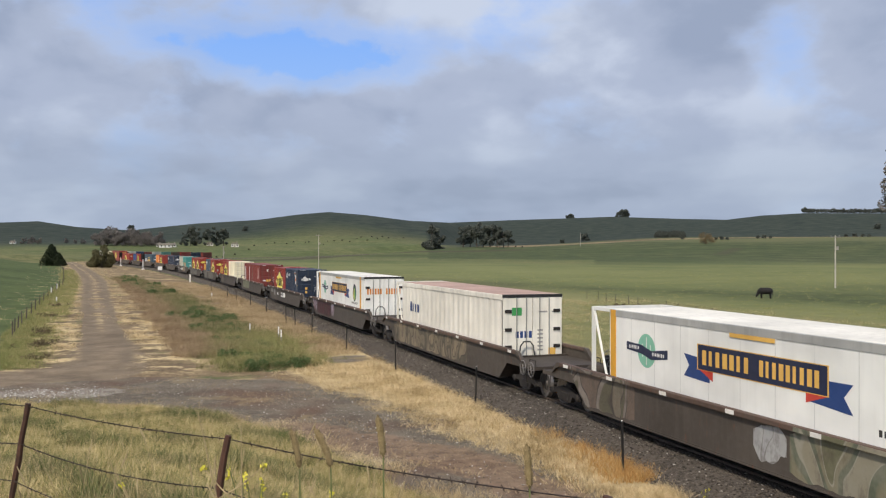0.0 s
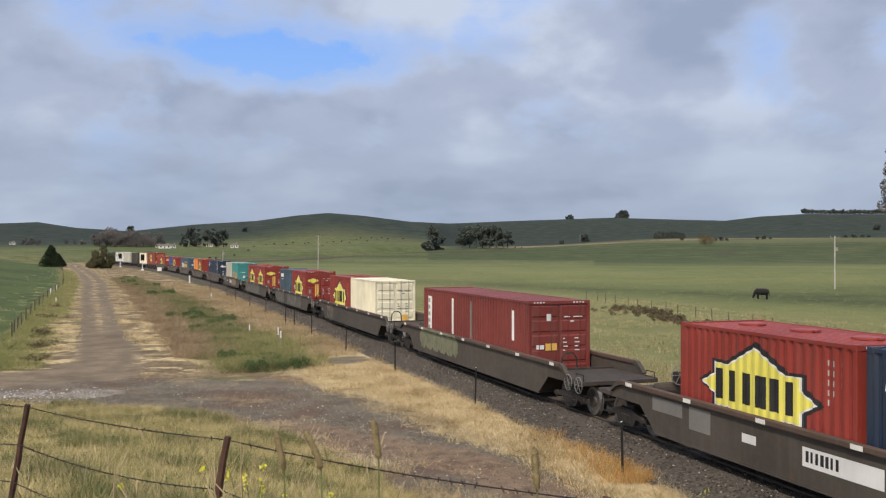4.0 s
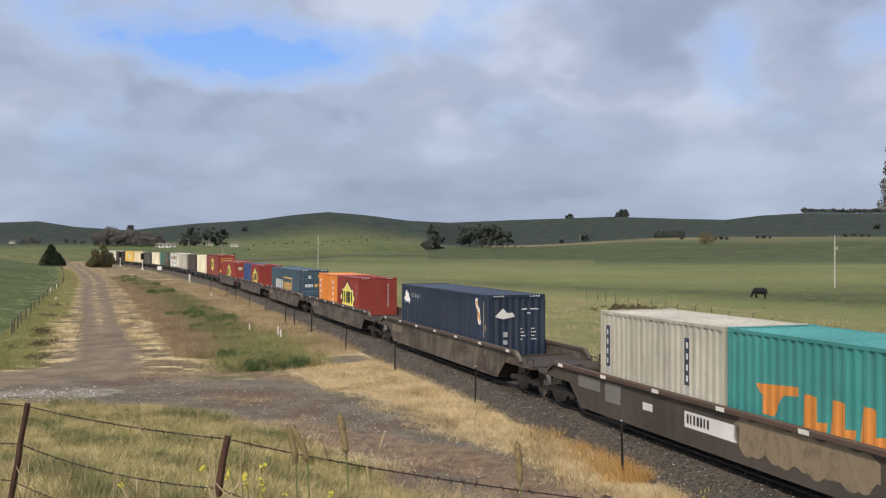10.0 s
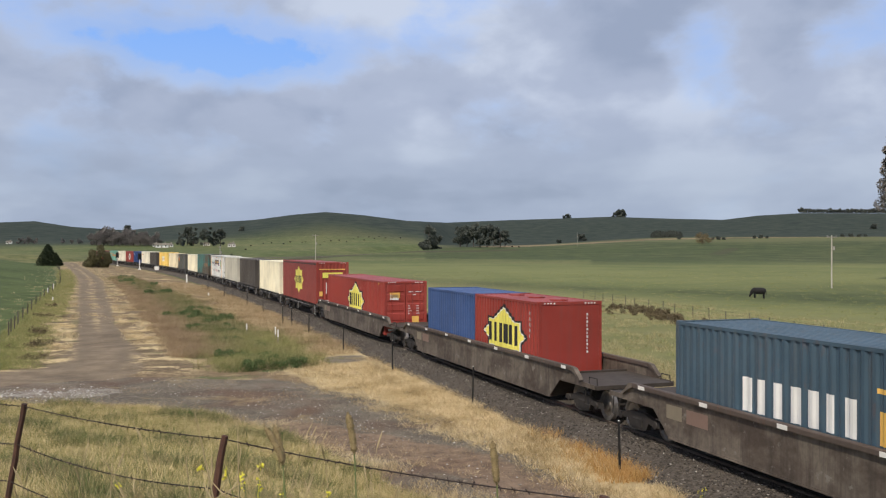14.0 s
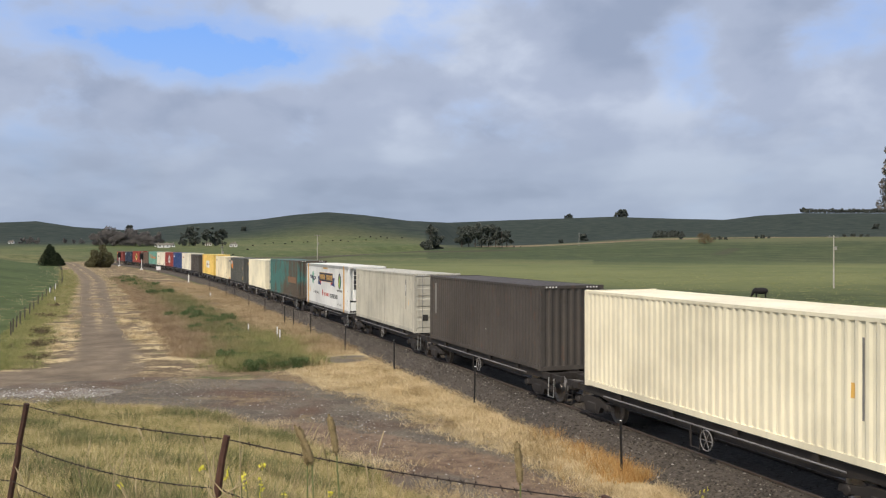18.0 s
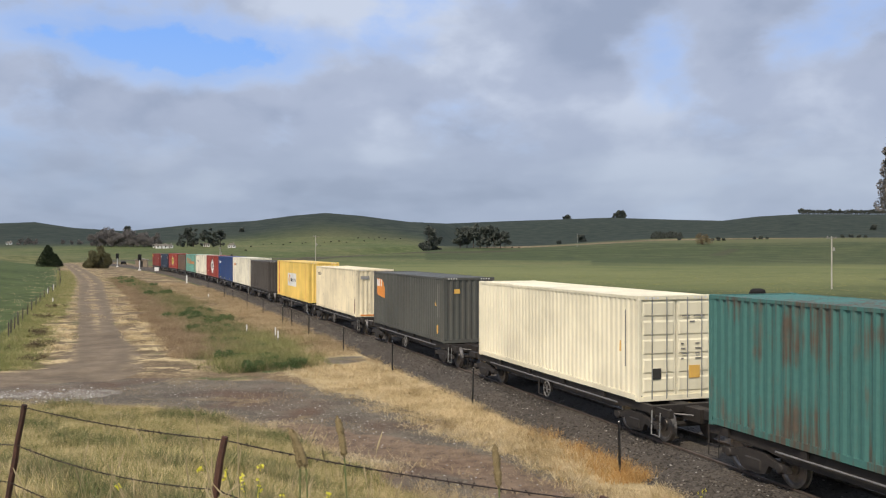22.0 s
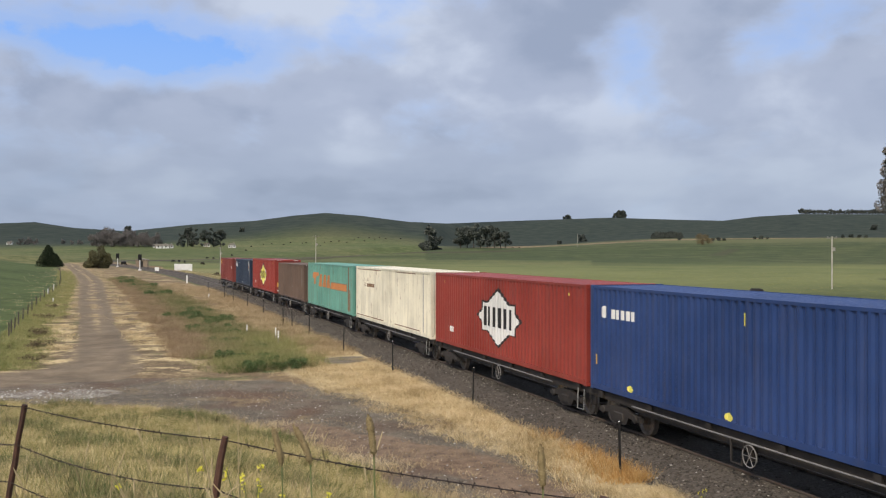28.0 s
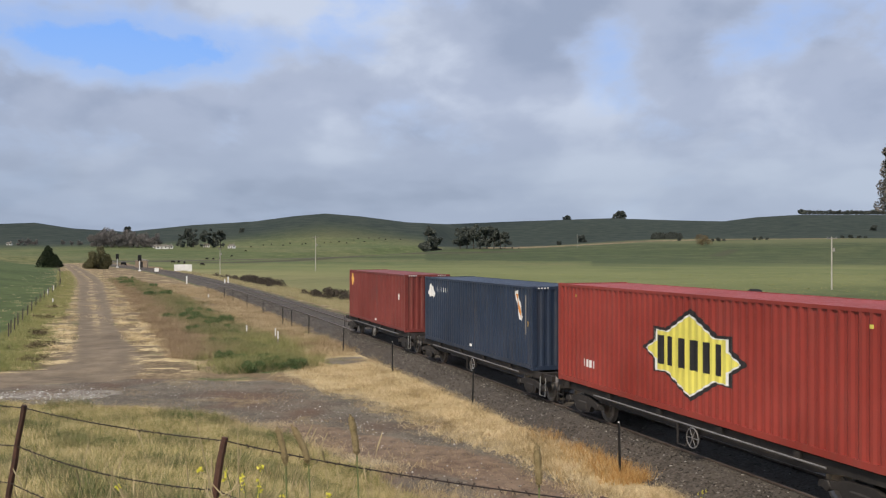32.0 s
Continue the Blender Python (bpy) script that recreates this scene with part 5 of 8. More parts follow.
grow(bare, [(-0.374, 860, 1.0), (-0.366, 880, 1.2), (-0.358, 870, 1.25), (-0.350, 860, 1.05), (-0.318, 880, 1.0), (-0.311, 870, 1.0), (-0.326, 860, 0.8), (-0.342, 875, 1.2), (-0.334, 865, 1.0), (-0.379, 890, 0.8), (-0.362, 900, 1.3), (-0.346, 905, 1.2), (-0.330, 900, 1.1), (-0.322, 890, 0.9), (-0.448, 900, 0.55), (-0.456, 890, 0.5), (-0.440, 900, 0.45), (-0.41, 940, 0.4), (-0.401, 930, 0.35), (-0.392, 930, 0.4)], "bare trees on the flat")
dark = [tree("conifer_tree", "dense dark conifer beside the earth road", 7.0, 3.6, LEAF_DARK, "cone", 41, 6500, 0.24)]
grow(dark, [(-0.4255, 285, 0.98), (-0.4175, 284, 0.6)], "conifers by the road")
scrub = [tree("roadside_bush", "olive brown scrubby bush at the road end", 7.5, 3.4, LEAF_OLIVE, "broad", 51, 4200, 0.22, 0.12)]
grow(scrub, [(-0.3715, 262, 0.86), (-0.3665, 266, 0.7), (-0.377, 264, 0.62), (-0.3835, 268, 0.34)], "bushes at the road end")
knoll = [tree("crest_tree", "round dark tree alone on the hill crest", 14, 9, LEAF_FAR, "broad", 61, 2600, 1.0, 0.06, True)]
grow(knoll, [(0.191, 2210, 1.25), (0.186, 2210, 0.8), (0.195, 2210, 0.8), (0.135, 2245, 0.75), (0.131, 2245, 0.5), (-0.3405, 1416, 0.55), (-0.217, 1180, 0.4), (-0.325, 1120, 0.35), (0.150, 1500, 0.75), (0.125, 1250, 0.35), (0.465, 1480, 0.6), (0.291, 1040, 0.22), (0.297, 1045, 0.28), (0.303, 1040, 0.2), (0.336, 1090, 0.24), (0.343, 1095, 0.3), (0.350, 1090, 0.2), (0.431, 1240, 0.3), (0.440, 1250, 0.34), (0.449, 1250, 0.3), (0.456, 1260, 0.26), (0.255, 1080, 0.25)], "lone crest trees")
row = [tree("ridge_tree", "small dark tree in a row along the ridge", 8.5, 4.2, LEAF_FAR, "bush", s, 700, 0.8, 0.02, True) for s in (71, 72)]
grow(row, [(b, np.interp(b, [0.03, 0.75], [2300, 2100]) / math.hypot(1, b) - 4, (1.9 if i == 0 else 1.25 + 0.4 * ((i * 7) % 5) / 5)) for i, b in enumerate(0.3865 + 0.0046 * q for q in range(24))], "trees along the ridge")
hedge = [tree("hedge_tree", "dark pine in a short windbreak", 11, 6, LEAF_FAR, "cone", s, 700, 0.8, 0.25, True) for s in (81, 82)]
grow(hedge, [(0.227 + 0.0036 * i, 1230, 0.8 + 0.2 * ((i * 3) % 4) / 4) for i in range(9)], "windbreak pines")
willow = [tree("round_tree", "round russet leafless tree in the pasture", 10, 7.5, LEAF_RUSSET, "broad", 91, 2600, 0.3, 0.15)]
grow(willow, [(0.2800, 905, 1.05)], "round tree")
poplar = [tree("poplar_tree", "tall leafless poplar with upright twigs", 31, 4.6, LEAF_TWIG, "poplar", 95, 9000, 0.22, 0.42)]
grow(poplar, [(0.4862, 172, 1.0)], "poplar")


# ---- scrub beside the line ----
def shrub(name, label, leaves, seed, w, h, count, leaf):
    rng = np.random.default_rng(seed)
    top = thing(name, label, "shrub")
    centres = [(rng.normal() * w * 0.35, rng.normal() * w * 0.2, h * (0.15 + 0.4 * rng.random())) for _ in range(9)]
    for c in centres[:6]:
        part("stem", Geo().tube([(c[0] * 0.3, c[1] * 0.3, -0.05), (c[0] * 0.7, c[1] * 0.7, c[2] * 0.6), c], [0.025, 0.018, 0.008], 5), BARK, top)
    v, f = leaf_cloud(centres, [h * 0.45] * len(centres), count, leaf, rng, 0.8)
    part("foliage", from_arrays("foliage", v, f, leaves), None, top)
    return top


dock = [shrub("dock_weed", "dark brown seeding dock weeds beside the road", LEAF_RUSSET_DARK, 25, 1.6, 0.7, 500, 0.05)]
for k, (b, d, q) in enumerate([(-0.449, 46, 0.8), (-0.444, 52, 1.0), (-0.438, 59, 1.1), (-0.432, 61, 0.7), (-0.425, 74, 0.9), (-0.418, 88, 0.9)]):
    m = spot(b, d, k * 50, 0.05)
    ob = dock[0] if k == 0 else copy_thing(dock[0], m)
    ob.matrix_world = m @ Matrix.Scale(q, 4)
    tagged(ob, group="dock weeds")
LEAF_GREEN = leaf_material("weed_leaves", (0.045, 0.078, 0.028), (0.13, 0.18, 0.07))
thicket = [shrub("weed_thicket", "low green leafy weed thicket on the verge", LEAF_GREEN, s, 2.6, 0.8, 2600, 0.05) for s in (15, 16)]
for k in range(20):
    u = k / 19
    yy = 42.8 + 62 * u ** 1.25 if k < 14 else 110 + 12 * (k - 14)
    xx = float(np.interp(yy, [p[1] for p in WEED[::-1]], [p[0] for p in WEED[::-1]])) + 0.5 * math.sin(k * 2.1)
    m = pose(xx, yy, ground_z(xx, yy) - 0.05, 0, 0, 25 + k * 67)
    ob = thicket[k] if k < 2 else copy_thing(thicket[k % 2], m)
    ob.matrix_world = m @ Matrix.Scale(0.8 if k in (0, 1, 2) else (0.5 if k < 9 else 0.8) + 0.15 * (k % 3), 4)
    tagged(ob, group="weed thickets")
bramble = [shrub("bramble", "dark brown bramble thicket on the line side", LEAF_BROWN, s, 5.0, 1.6, 1500, 0.11) for s in (5, 6)]
i = 0
for s, off, k in [(48, 11, 1.2), (54, 10, 1.3), (60, 11, 1.2), (42, 9, 1.0), (12, 12, 1.0), (6, 12.5, 1.1), (0, 13, 1.0), (90, 9, 1.0), (75, 10, 1.1)]:
    p0, h = on_track(s, off)
    m = pose(p0.x, p0.y, ground_z(p0.x, p0.y) - 0.05, 0, 0, math.degrees(h) + i * 11)
    ob = bramble[i] if i < 2 else copy_thing(bramble[i % 2], m)
    ob.matrix_world = m @ Matrix.Scale(k, 4)
    tagged(ob, group="brambles")
    i += 1

ditch = [shrub("ditch_bramble", "low brown bramble along the pasture ditch", LEAF_RUSSET_DARK, s, 3.0, 0.55, 900, 0.05) for s in (35, 36)]
for k in range(20):
    u = k / 19
    xx, yy = 17.2 + 6.6 * u + 0.5 * math.sin(k * 3.1), 95 - 41 * u + 0.8 * math.sin(k * 2.0)
    m = pose(xx, yy, ground_z(xx, yy) - 0.05, 0, 0, 100 + k * 23)
    ob = copy_thing(ditch[k % 2], m) if k > 1 else ditch[k]
    ob.matrix_world = m @ Matrix.Scale((1.0 if k < 12 else 0.6) + 0.35 * (k % 3), 4)
    tagged(ob, group="ditch brambles")

# ---- poles, posts and boards ----
WOOD = simple("grey_timber", (0.20, 0.17, 0.14), (0.36, 0.33, 0.29), 5, 0.9, 0, 0.4)
PALE_WOOD = simple("pale_pole_timber", (0.34, 0.31, 0.27), (0.50, 0.47, 0.41), 3, 0.85)
WHITE = paint("post_white", (0.80, 0.79, 0.76), 0.5, 0.12)
BLACK = simple("black_steel", (0.012, 0.012, 0.013), (0.03, 0.028, 0.026), 6, 0.6, 0.3)
CERAMIC = simple("insulator", (0.25, 0.22, 0.20), (0.4, 0.37, 0.34), 8, 0.3)


def power_pole(height, arm=1.8, lamp=False):
    top = thing("power_pole", "pale timber power pole with a crossarm in the pasture", "power pole", "power poles")
    part("pole", Geo().tube([(0, 0, -0.2), (0, 0, height * 0.5), (0, 0, height)], [0.13, 0.11, 0.09], 10), PALE_WOOD, top)
    part("crossarm", Geo().box(-arm / 2, arm / 2, -0.07, 0.07, height - 0.35, height - 0.22), WOOD, top)
    for k in (-0.45, 0.0, 0.45):
        part("insulator", Geo().disc((k * arm, 0, height - 0.22 + 0.12), "y", [0.02, 0.06, 0.06, 0.02], [-0.06, -0.03, 0.03, 0.06], 8), CERAMIC, top)
    part("transformer", Geo().tube([(0.32, -0.1, height * 0.72), (0.32, -0.1, height * 0.72 + 0.55)], 0.17, 10), CERAMIC, top)
    part("brace", Geo().tube([(0.45, 0.08, height - 0.3), (0, 0.1, height - 0.8)], 0.02, 5), STEEL, top)
    return top


for b, d, hgt, turn in [(0.4195, 141, 8.1, 20), (-0.1375, 262, 10.0, 40), (-0.2405, 236, 6.8, 70), (0.145, 900, 13, 30)]:
    power_pole(hgt).matrix_world = spot(b, d, turn)


def star_picket(height):
    top = thing("star_picket", "thin black steel fence picket beside the ballast", "fence post", "pickets along the line")
    g = Geo()
    for a in (90, 210, 330):
        c, s = math.cos(radians(a)), math.sin(radians(a))
        g.add([(-s * 0.004, c * 0.004, -0.3), (s * 0.004, -c * 0.004, -0.3), (c * 0.034 + s * 0.004, s * 0.034 - c * 0.004, -0.3), (c * 0.034 - s * 0.004, s * 0.034 + c * 0.004, -0.3),
               (-s * 0.004, c * 0.004, height), (s * 0.004, -c * 0.004, height), (c * 0.034 + s * 0.004, s * 0.034 - c * 0.004, height), (c * 0.034 - s * 0.004, s * 0.034 + c * 0.004, height)],
              [(0, 1, 2, 3), (4, 7, 6, 5), (0, 4, 5, 1), (1, 5, 6, 2), (2, 6, 7, 3), (3, 7, 4, 0)])
    part("shaft", g, BLACK, top)
    part("cap", Geo().cbox(-0.02, 0.02, -0.02, 0.02, height, height + 0.02, 0.006), WHITE, top, "pale plastic cap")
    return top


picket = star_picket(1.34)
PICKETS = [(0.1910, 22.9), (0.0317, 33.2), (-0.0545, 42.6), (-0.1075, 50.6), (-0.1448, 60.0), (-0.163, 65.5), (-0.1728, 68), (-0.194, 78.5), (-0.2115, 88), (-0.2265, 96), (-0.236, 104), (-0.2535, 118)]
for i, (b, d) in enumerate(PICKETS):
    m = spot(b, d, i * 31, 0.0)
    ob = picket if i == 0 else copy_thing(picket, m)
    ob.matrix_world = m @ pose(0, 0, 0, 1.5 - i % 3, (i * 7) % 4 - 1.5, 0)


def marker_post(height, width, white_from=0.0):
    top = thing("marker_post", "slim white-topped marker post in the verge", "marker post", "marker posts")
    part("shaft", Geo().cbox(-width / 2, width / 2, -0.03, 0.03, -0.1, height * 0.55, 0.008), WHITE if white_from == 0 else WOOD, top)
    part("tip", Geo().cbox(-width / 2 - 0.004, width / 2 + 0.004, -0.034, 0.034, height * 0.55, height, 0.008), WHITE, top, "white painted tip")
    return top


for b, d, hgt, wid, w0 in [(-0.2118, 58.5, 0.82, 0.06, 1), (-0.1808, 54.2, 1.0, 0.06, 1), (-0.1780, 52.8, 0.92, 0.07, 1), (-0.2765, 148, 1.3, 0.22, 0), (-0.2355, 140, 1.05, 0.2, 0), (-0.2318, 150, 1.15, 0.2, 0),
                           (-0.4265, 112, 0.75, 0.13, 0), (-0.4205, 124, 0.8, 0.13, 0), (-0.253, 106, 0.45, 0.12, 0), (-0.421, 96, 0.5, 0.1, 0)]:
    marker_post(hgt, wid, w0).matrix_world = spot(b, d, 15)


def signal_mast(height):
    top = thing("railway_signal", "white railway signal mast with a black light head", "signal", "railway signals")
    part("mast", Geo().tube([(0, 0, -0.2), (0, 0, height)], 0.11, 10), WHITE, top)
    part("head", Geo().cbox(-0.28, 0.28, -0.16, 0.12, height - 0.3, height + 1.0, 0.05), BLACK, top, "black light head")
    part("target_board", Geo().cbox(-0.45, 0.45, 0.12, 0.15, height - 0.45, height + 1.15, 0.05), BLACK, top)
    for z in (0.0, 0.45):
        part("lens_hood", Geo().tube([(0, -0.16, height + z + 0.1), (0, -0.42, height + z + 0.1)], 0.13, 10, False), BLACK, top)
    part("ladder", Geo().box(0.14, 0.17, 0.1, 0.42, 0.1, height).box(0.14, 0.17, 0.38, 0.42, 0.1, height), STEEL, top)
    part("base", Geo().cbox(-0.35, 0.35, -0.35, 0.35, -0.1, 0.25, 0.03), WHITE, top)
    return top


for s, side, hgt in [(132, -3.6, 2.9), (180, -3.2, 2.9)]:
    p0, h = on_track(s, side)
    signal_mast(hgt).matrix_world = pose(p0.x, p0.y, ground_z(p0.x, p0.y), 0, 0, 20)

board = thing("white_board", "blank white notice board on posts beside the track", "board")
part("panel", Geo().cbox(-2.35, 2.35, -0.04, 0.04, 0.35, 2.35, 0.02), WHITE, board)
for x in (-1.8, 0.0, 1.8):
    part("post", Geo().box(x - 0.06, x + 0.06, 0.04, 0.16, -0.3, 2.3), WOOD, board)
board.matrix_world = spot(-0.2805, 252, 16)

hut = thing("trackside_hut", "small brown trackside equipment hut", "hut")
part("walls", Geo().cbox(-1.6, 1.6, -1.1, 1.1, 0, 2.3, 0.02), simple("hut_brown", (0.20, 0.15, 0.10), (0.30, 0.23, 0.16), 2, 0.8), hut)
part("roof", Geo().prism([(-1.8, 2.3), (1.8, 2.3), (1.75, 2.42), (0, 2.75), (-1.75, 2.42)], -1.25, 1.25), WOOD, hut)
part("door", Geo().cbox(-0.45, 0.45, -1.13, -1.09, 0.05, 2.0, 0.01), STEEL, hut)
hut.matrix_world = spot(-0.325, 262, 10)

sign = thing("track_sign", "small pale sign on a post at the track", "sign")
part("plate", Geo().cbox(-0.45, 0.45, -0.02, 0.02, 0.7, 1.5, 0.01), WHITE, sign)
part("post", Geo().tube([(0, 0.05, -0.2), (0, 0.05, 1.45)], 0.04, 8), STEEL, sign)
sign.matrix_world = spot(-0.309, 200, 10)


# ---- farm ----
def farmhouse(w, d, h, label):
    top = thing("farmhouse", label, "house", "farm buildings")
    g = Geo().box(-w / 2, w / 2, -d / 2, d / 2, 0, h)
    part("wall", g, WHITE, top)
    part("roof", Geo().prism([(-w / 2 - 0.5, h), (w / 2 + 0.5, h), (w / 2 - d * 0.3, h + d * 0.28), (-w / 2 + d * 0.3, h + d * 0.28)], -d / 2 - 0.5, d / 2 + 0.5), WOOD, top, "grey metal roof")
    for k in (-0.3, 0.3):
        win = part("window", Geo().box(k * w - 0.6, k * w + 0.6, -d / 2 - 0.04, -d / 2 + 0.02, 0.9, 2.1), BLACK, top)
        part("sill", Geo().box(k * w - 0.7, k * w + 0.7, -d / 2 - 0.12, -d / 2, 0.8, 0.9), WHITE, win)
    part("door", Geo().box(-0.5, 0.5, -d / 2 - 0.05, -d / 2 + 0.02, 0, 2.1), WOOD, top)
    part("chimney", Geo().box(w * 0.2, w * 0.2 + 0.8, -0.4, 0.4, h, h + d * 0.28 + 1.0), WOOD, top)
    return top


for b, d, w, dep, hgt, label in [(-0.303, 840, 11, 6, 2.3, "white farmhouse with a grey metal roof"), (-0.295, 850, 6, 5, 2.2, "white farm cottage with a grey roof"), (-0.3105, 860, 4, 4, 2.2, "small white farm shed with a grey roof"), (-0.228, 870, 7, 6, 2.4, "low white farm shed with a grey roof"), (-0.468, 900, 5, 4, 1.8, "white shed standing below a bare hill"), (-0.255, 900, 6, 5, 2.2, "low pale farm outbuilding under gums")]:
    farmhouse(w, dep, hgt, label).matrix_world = spot(b, d, 12)


# ---- cattle ----
HIDE = simple("black_hide", (0.004, 0.0035, 0.0035), (0.012, 0.010, 0.010), 6, 0.85)


def cow():
    top = thing("cow", "black beef cow grazing in the pasture", "cow")
    bm = bmesh.new()
    bmesh.ops.create_uvsphere(bm, u_segments=16, v_segments=10, radius=1)
    for v in bm.verts:
        x, y, z = v.co
        bulk = math.copysign(abs(x) ** 0.75, x)
        v.co = (bulk * 0.86, y * 0.42 * (1 - 0.15 * max(0, z)), 0.95 + math.copysign(abs(z) ** 0.8, z) * (0.40 if z > 0 else 0.42))
    me = bpy.data.meshes.new("body")
    bm.to_mesh(me)
    bm.free()
    part("body", me, HIDE, top)
    part("neck", Geo().tube([(0.42, 0, 1.06), (0.72, 0, 0.92), (0.90, 0, 0.70), (0.96, 0, 0.58)], [0.36, 0.30, 0.21, 0.15], 10), HIDE, top)
    head = part("head", Geo().tube([(0.90, 0, 0.66), (0.97, 0, 0.54), (1.10, 0, 0.30), (1.13, 0, 0.20)], [0.11, 0.16, 0.12, 0.085], 10), HIDE, top)
    for sy in (-1, 1):
        part("ear", Geo().tube([(0.90, sy * 0.1, 0.62), (0.86, sy * 0.27, 0.64)], [0.05, 0.015], 6), HIDE, head)
    for x in (-0.60, 0.48):
        for sy in (-1, 1):
            part("leg", Geo().tube([(x, sy * 0.2, 0.85), (x + 0.03, sy * 0.2, 0.42), (x, sy * 0.2, 0.06), (x + 0.02, sy * 0.2, -0.02)], [0.14, 0.075, 0.055, 0.075], 8), HIDE, top)
    part("tail", Geo().tube([(-0.76, 0, 1.2), (-0.87, 0, 0.9), (-0.86, 0, 0.45)], [0.04, 0.025, 0.045], 6), HIDE, top)
    return top


lone_cow = cow()
HERD = [(-0.2915, 470), (-0.285, 480), (-0.279, 465), (-0.345, 300), (-0.2545, 640), (-0.248, 640), (-0.241, 650), (-0.228, 700), (-0.213, 800), (-0.207, 900), (-0.194, 960), (-0.185, 980), (-0.172, 960), (-0.165, 1000), (-0.152, 990),
        (-0.128, 1010), (-0.121, 1020), (-0.112, 1030), (-0.104, 1015), (-0.096, 1060), (-0.0915, 1080), (-0.085, 1040), (-0.080, 1090), (-0.074, 1070), (-0.069, 1100), (-0.062, 1080), (-0.046, 1090), (-0.1325, 940), (-0.148, 1000), (-0.26, 420), (0.075, 900), (0.082, 890)]
for i, (b, d) in enumerate(HERD):
    copy_thing(lone_cow, spot(b, d, (i * 137) % 360))
for ob in scene.objects:
    if ob.name.startswith("cow"):
        tagged(ob, group="cattle")


# ---- painted marks on the containers ----
def flat_colour(name, rgb, rough=0.5):
    return paint(name, rgb, rough, 0.12)


INK = {
    "ghost": flat_colour("sprayed_white", (0.42, 0.42, 0.41)), "faded": flat_colour("faded_orange", (0.52, 0.20, 0.065)), "yellow": flat_colour("badge_yellow", (0.80, 0.72, 0.13)), "black": flat_colour("badge_black", (0.012, 0.011, 0.012)), "white": flat_colour("mark_white", (0.76, 0.75, 0.72)),
    "orange": flat_colour("mark_orange", (0.70, 0.26, 0.05)), "gold": flat_colour("mark_gold", (0.78, 0.46, 0.10)), "navy": flat_colour("mark_navy", (0.012, 0.018, 0.055)), "blue": flat_colour("mark_blue", (0.015, 0.05, 0.19)),
    "red": flat_colour("mark_red", (0.55, 0.05, 0.03)), "green": flat_colour("mark_green", (0.05, 0.32, 0.09)), "mint": flat_colour("mark_mint", (0.22, 0.50, 0.36)), "grey": flat_colour("mark_grey", (0.32, 0.31, 0.29)),
    "tan": flat_colour("mark_tan", (0.22, 0.185, 0.13)), "olive": flat_colour("mark_olive", (0.105, 0.10, 0.06)), "maroon": flat_colour("mark_maroon", (0.06, 0.012, 0.016)), "lilac": flat_colour("mark_lilac", (0.36, 0.32, 0.37)),
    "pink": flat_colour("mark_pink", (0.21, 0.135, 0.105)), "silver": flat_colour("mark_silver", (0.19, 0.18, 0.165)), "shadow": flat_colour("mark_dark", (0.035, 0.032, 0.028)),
    "patch": flat_colour("mark_patch", (0.022, 0.045, 0.075)), "rusty": flat_colour("mark_rusty", (0.20, 0.11, 0.06)),
}


def wave_at(x, x0, x1, pitch, face, depth):
    """The face of a trapezoid-wave sheet at x."""
    n = max(1, round((x1 - x0) / pitch))
    p = (x1 - x0) / n
    u = ((x - x0) / p) % 1.0
    k = 0 if u < 0.28 else (u - 0.28) / 0.22 if u < 0.5 else 1 if u < 0.78 else 1 - (u - 0.78) / 0.22
    return face + depth * k


def span(outline, x):
    """The lowest and highest point of an outline above x."""
    zs = []
    n = len(outline)
    for i in range(n):
        (ax, az), (bx, bz) = outline[i], outline[(i + 1) % n]
        if (ax - x) * (bx - x) <= 0 and ax != bx:
            zs.append(az + (bz - az) * (x - ax) / (bx - ax))
    return (min(zs), max(zs)) if zs else None


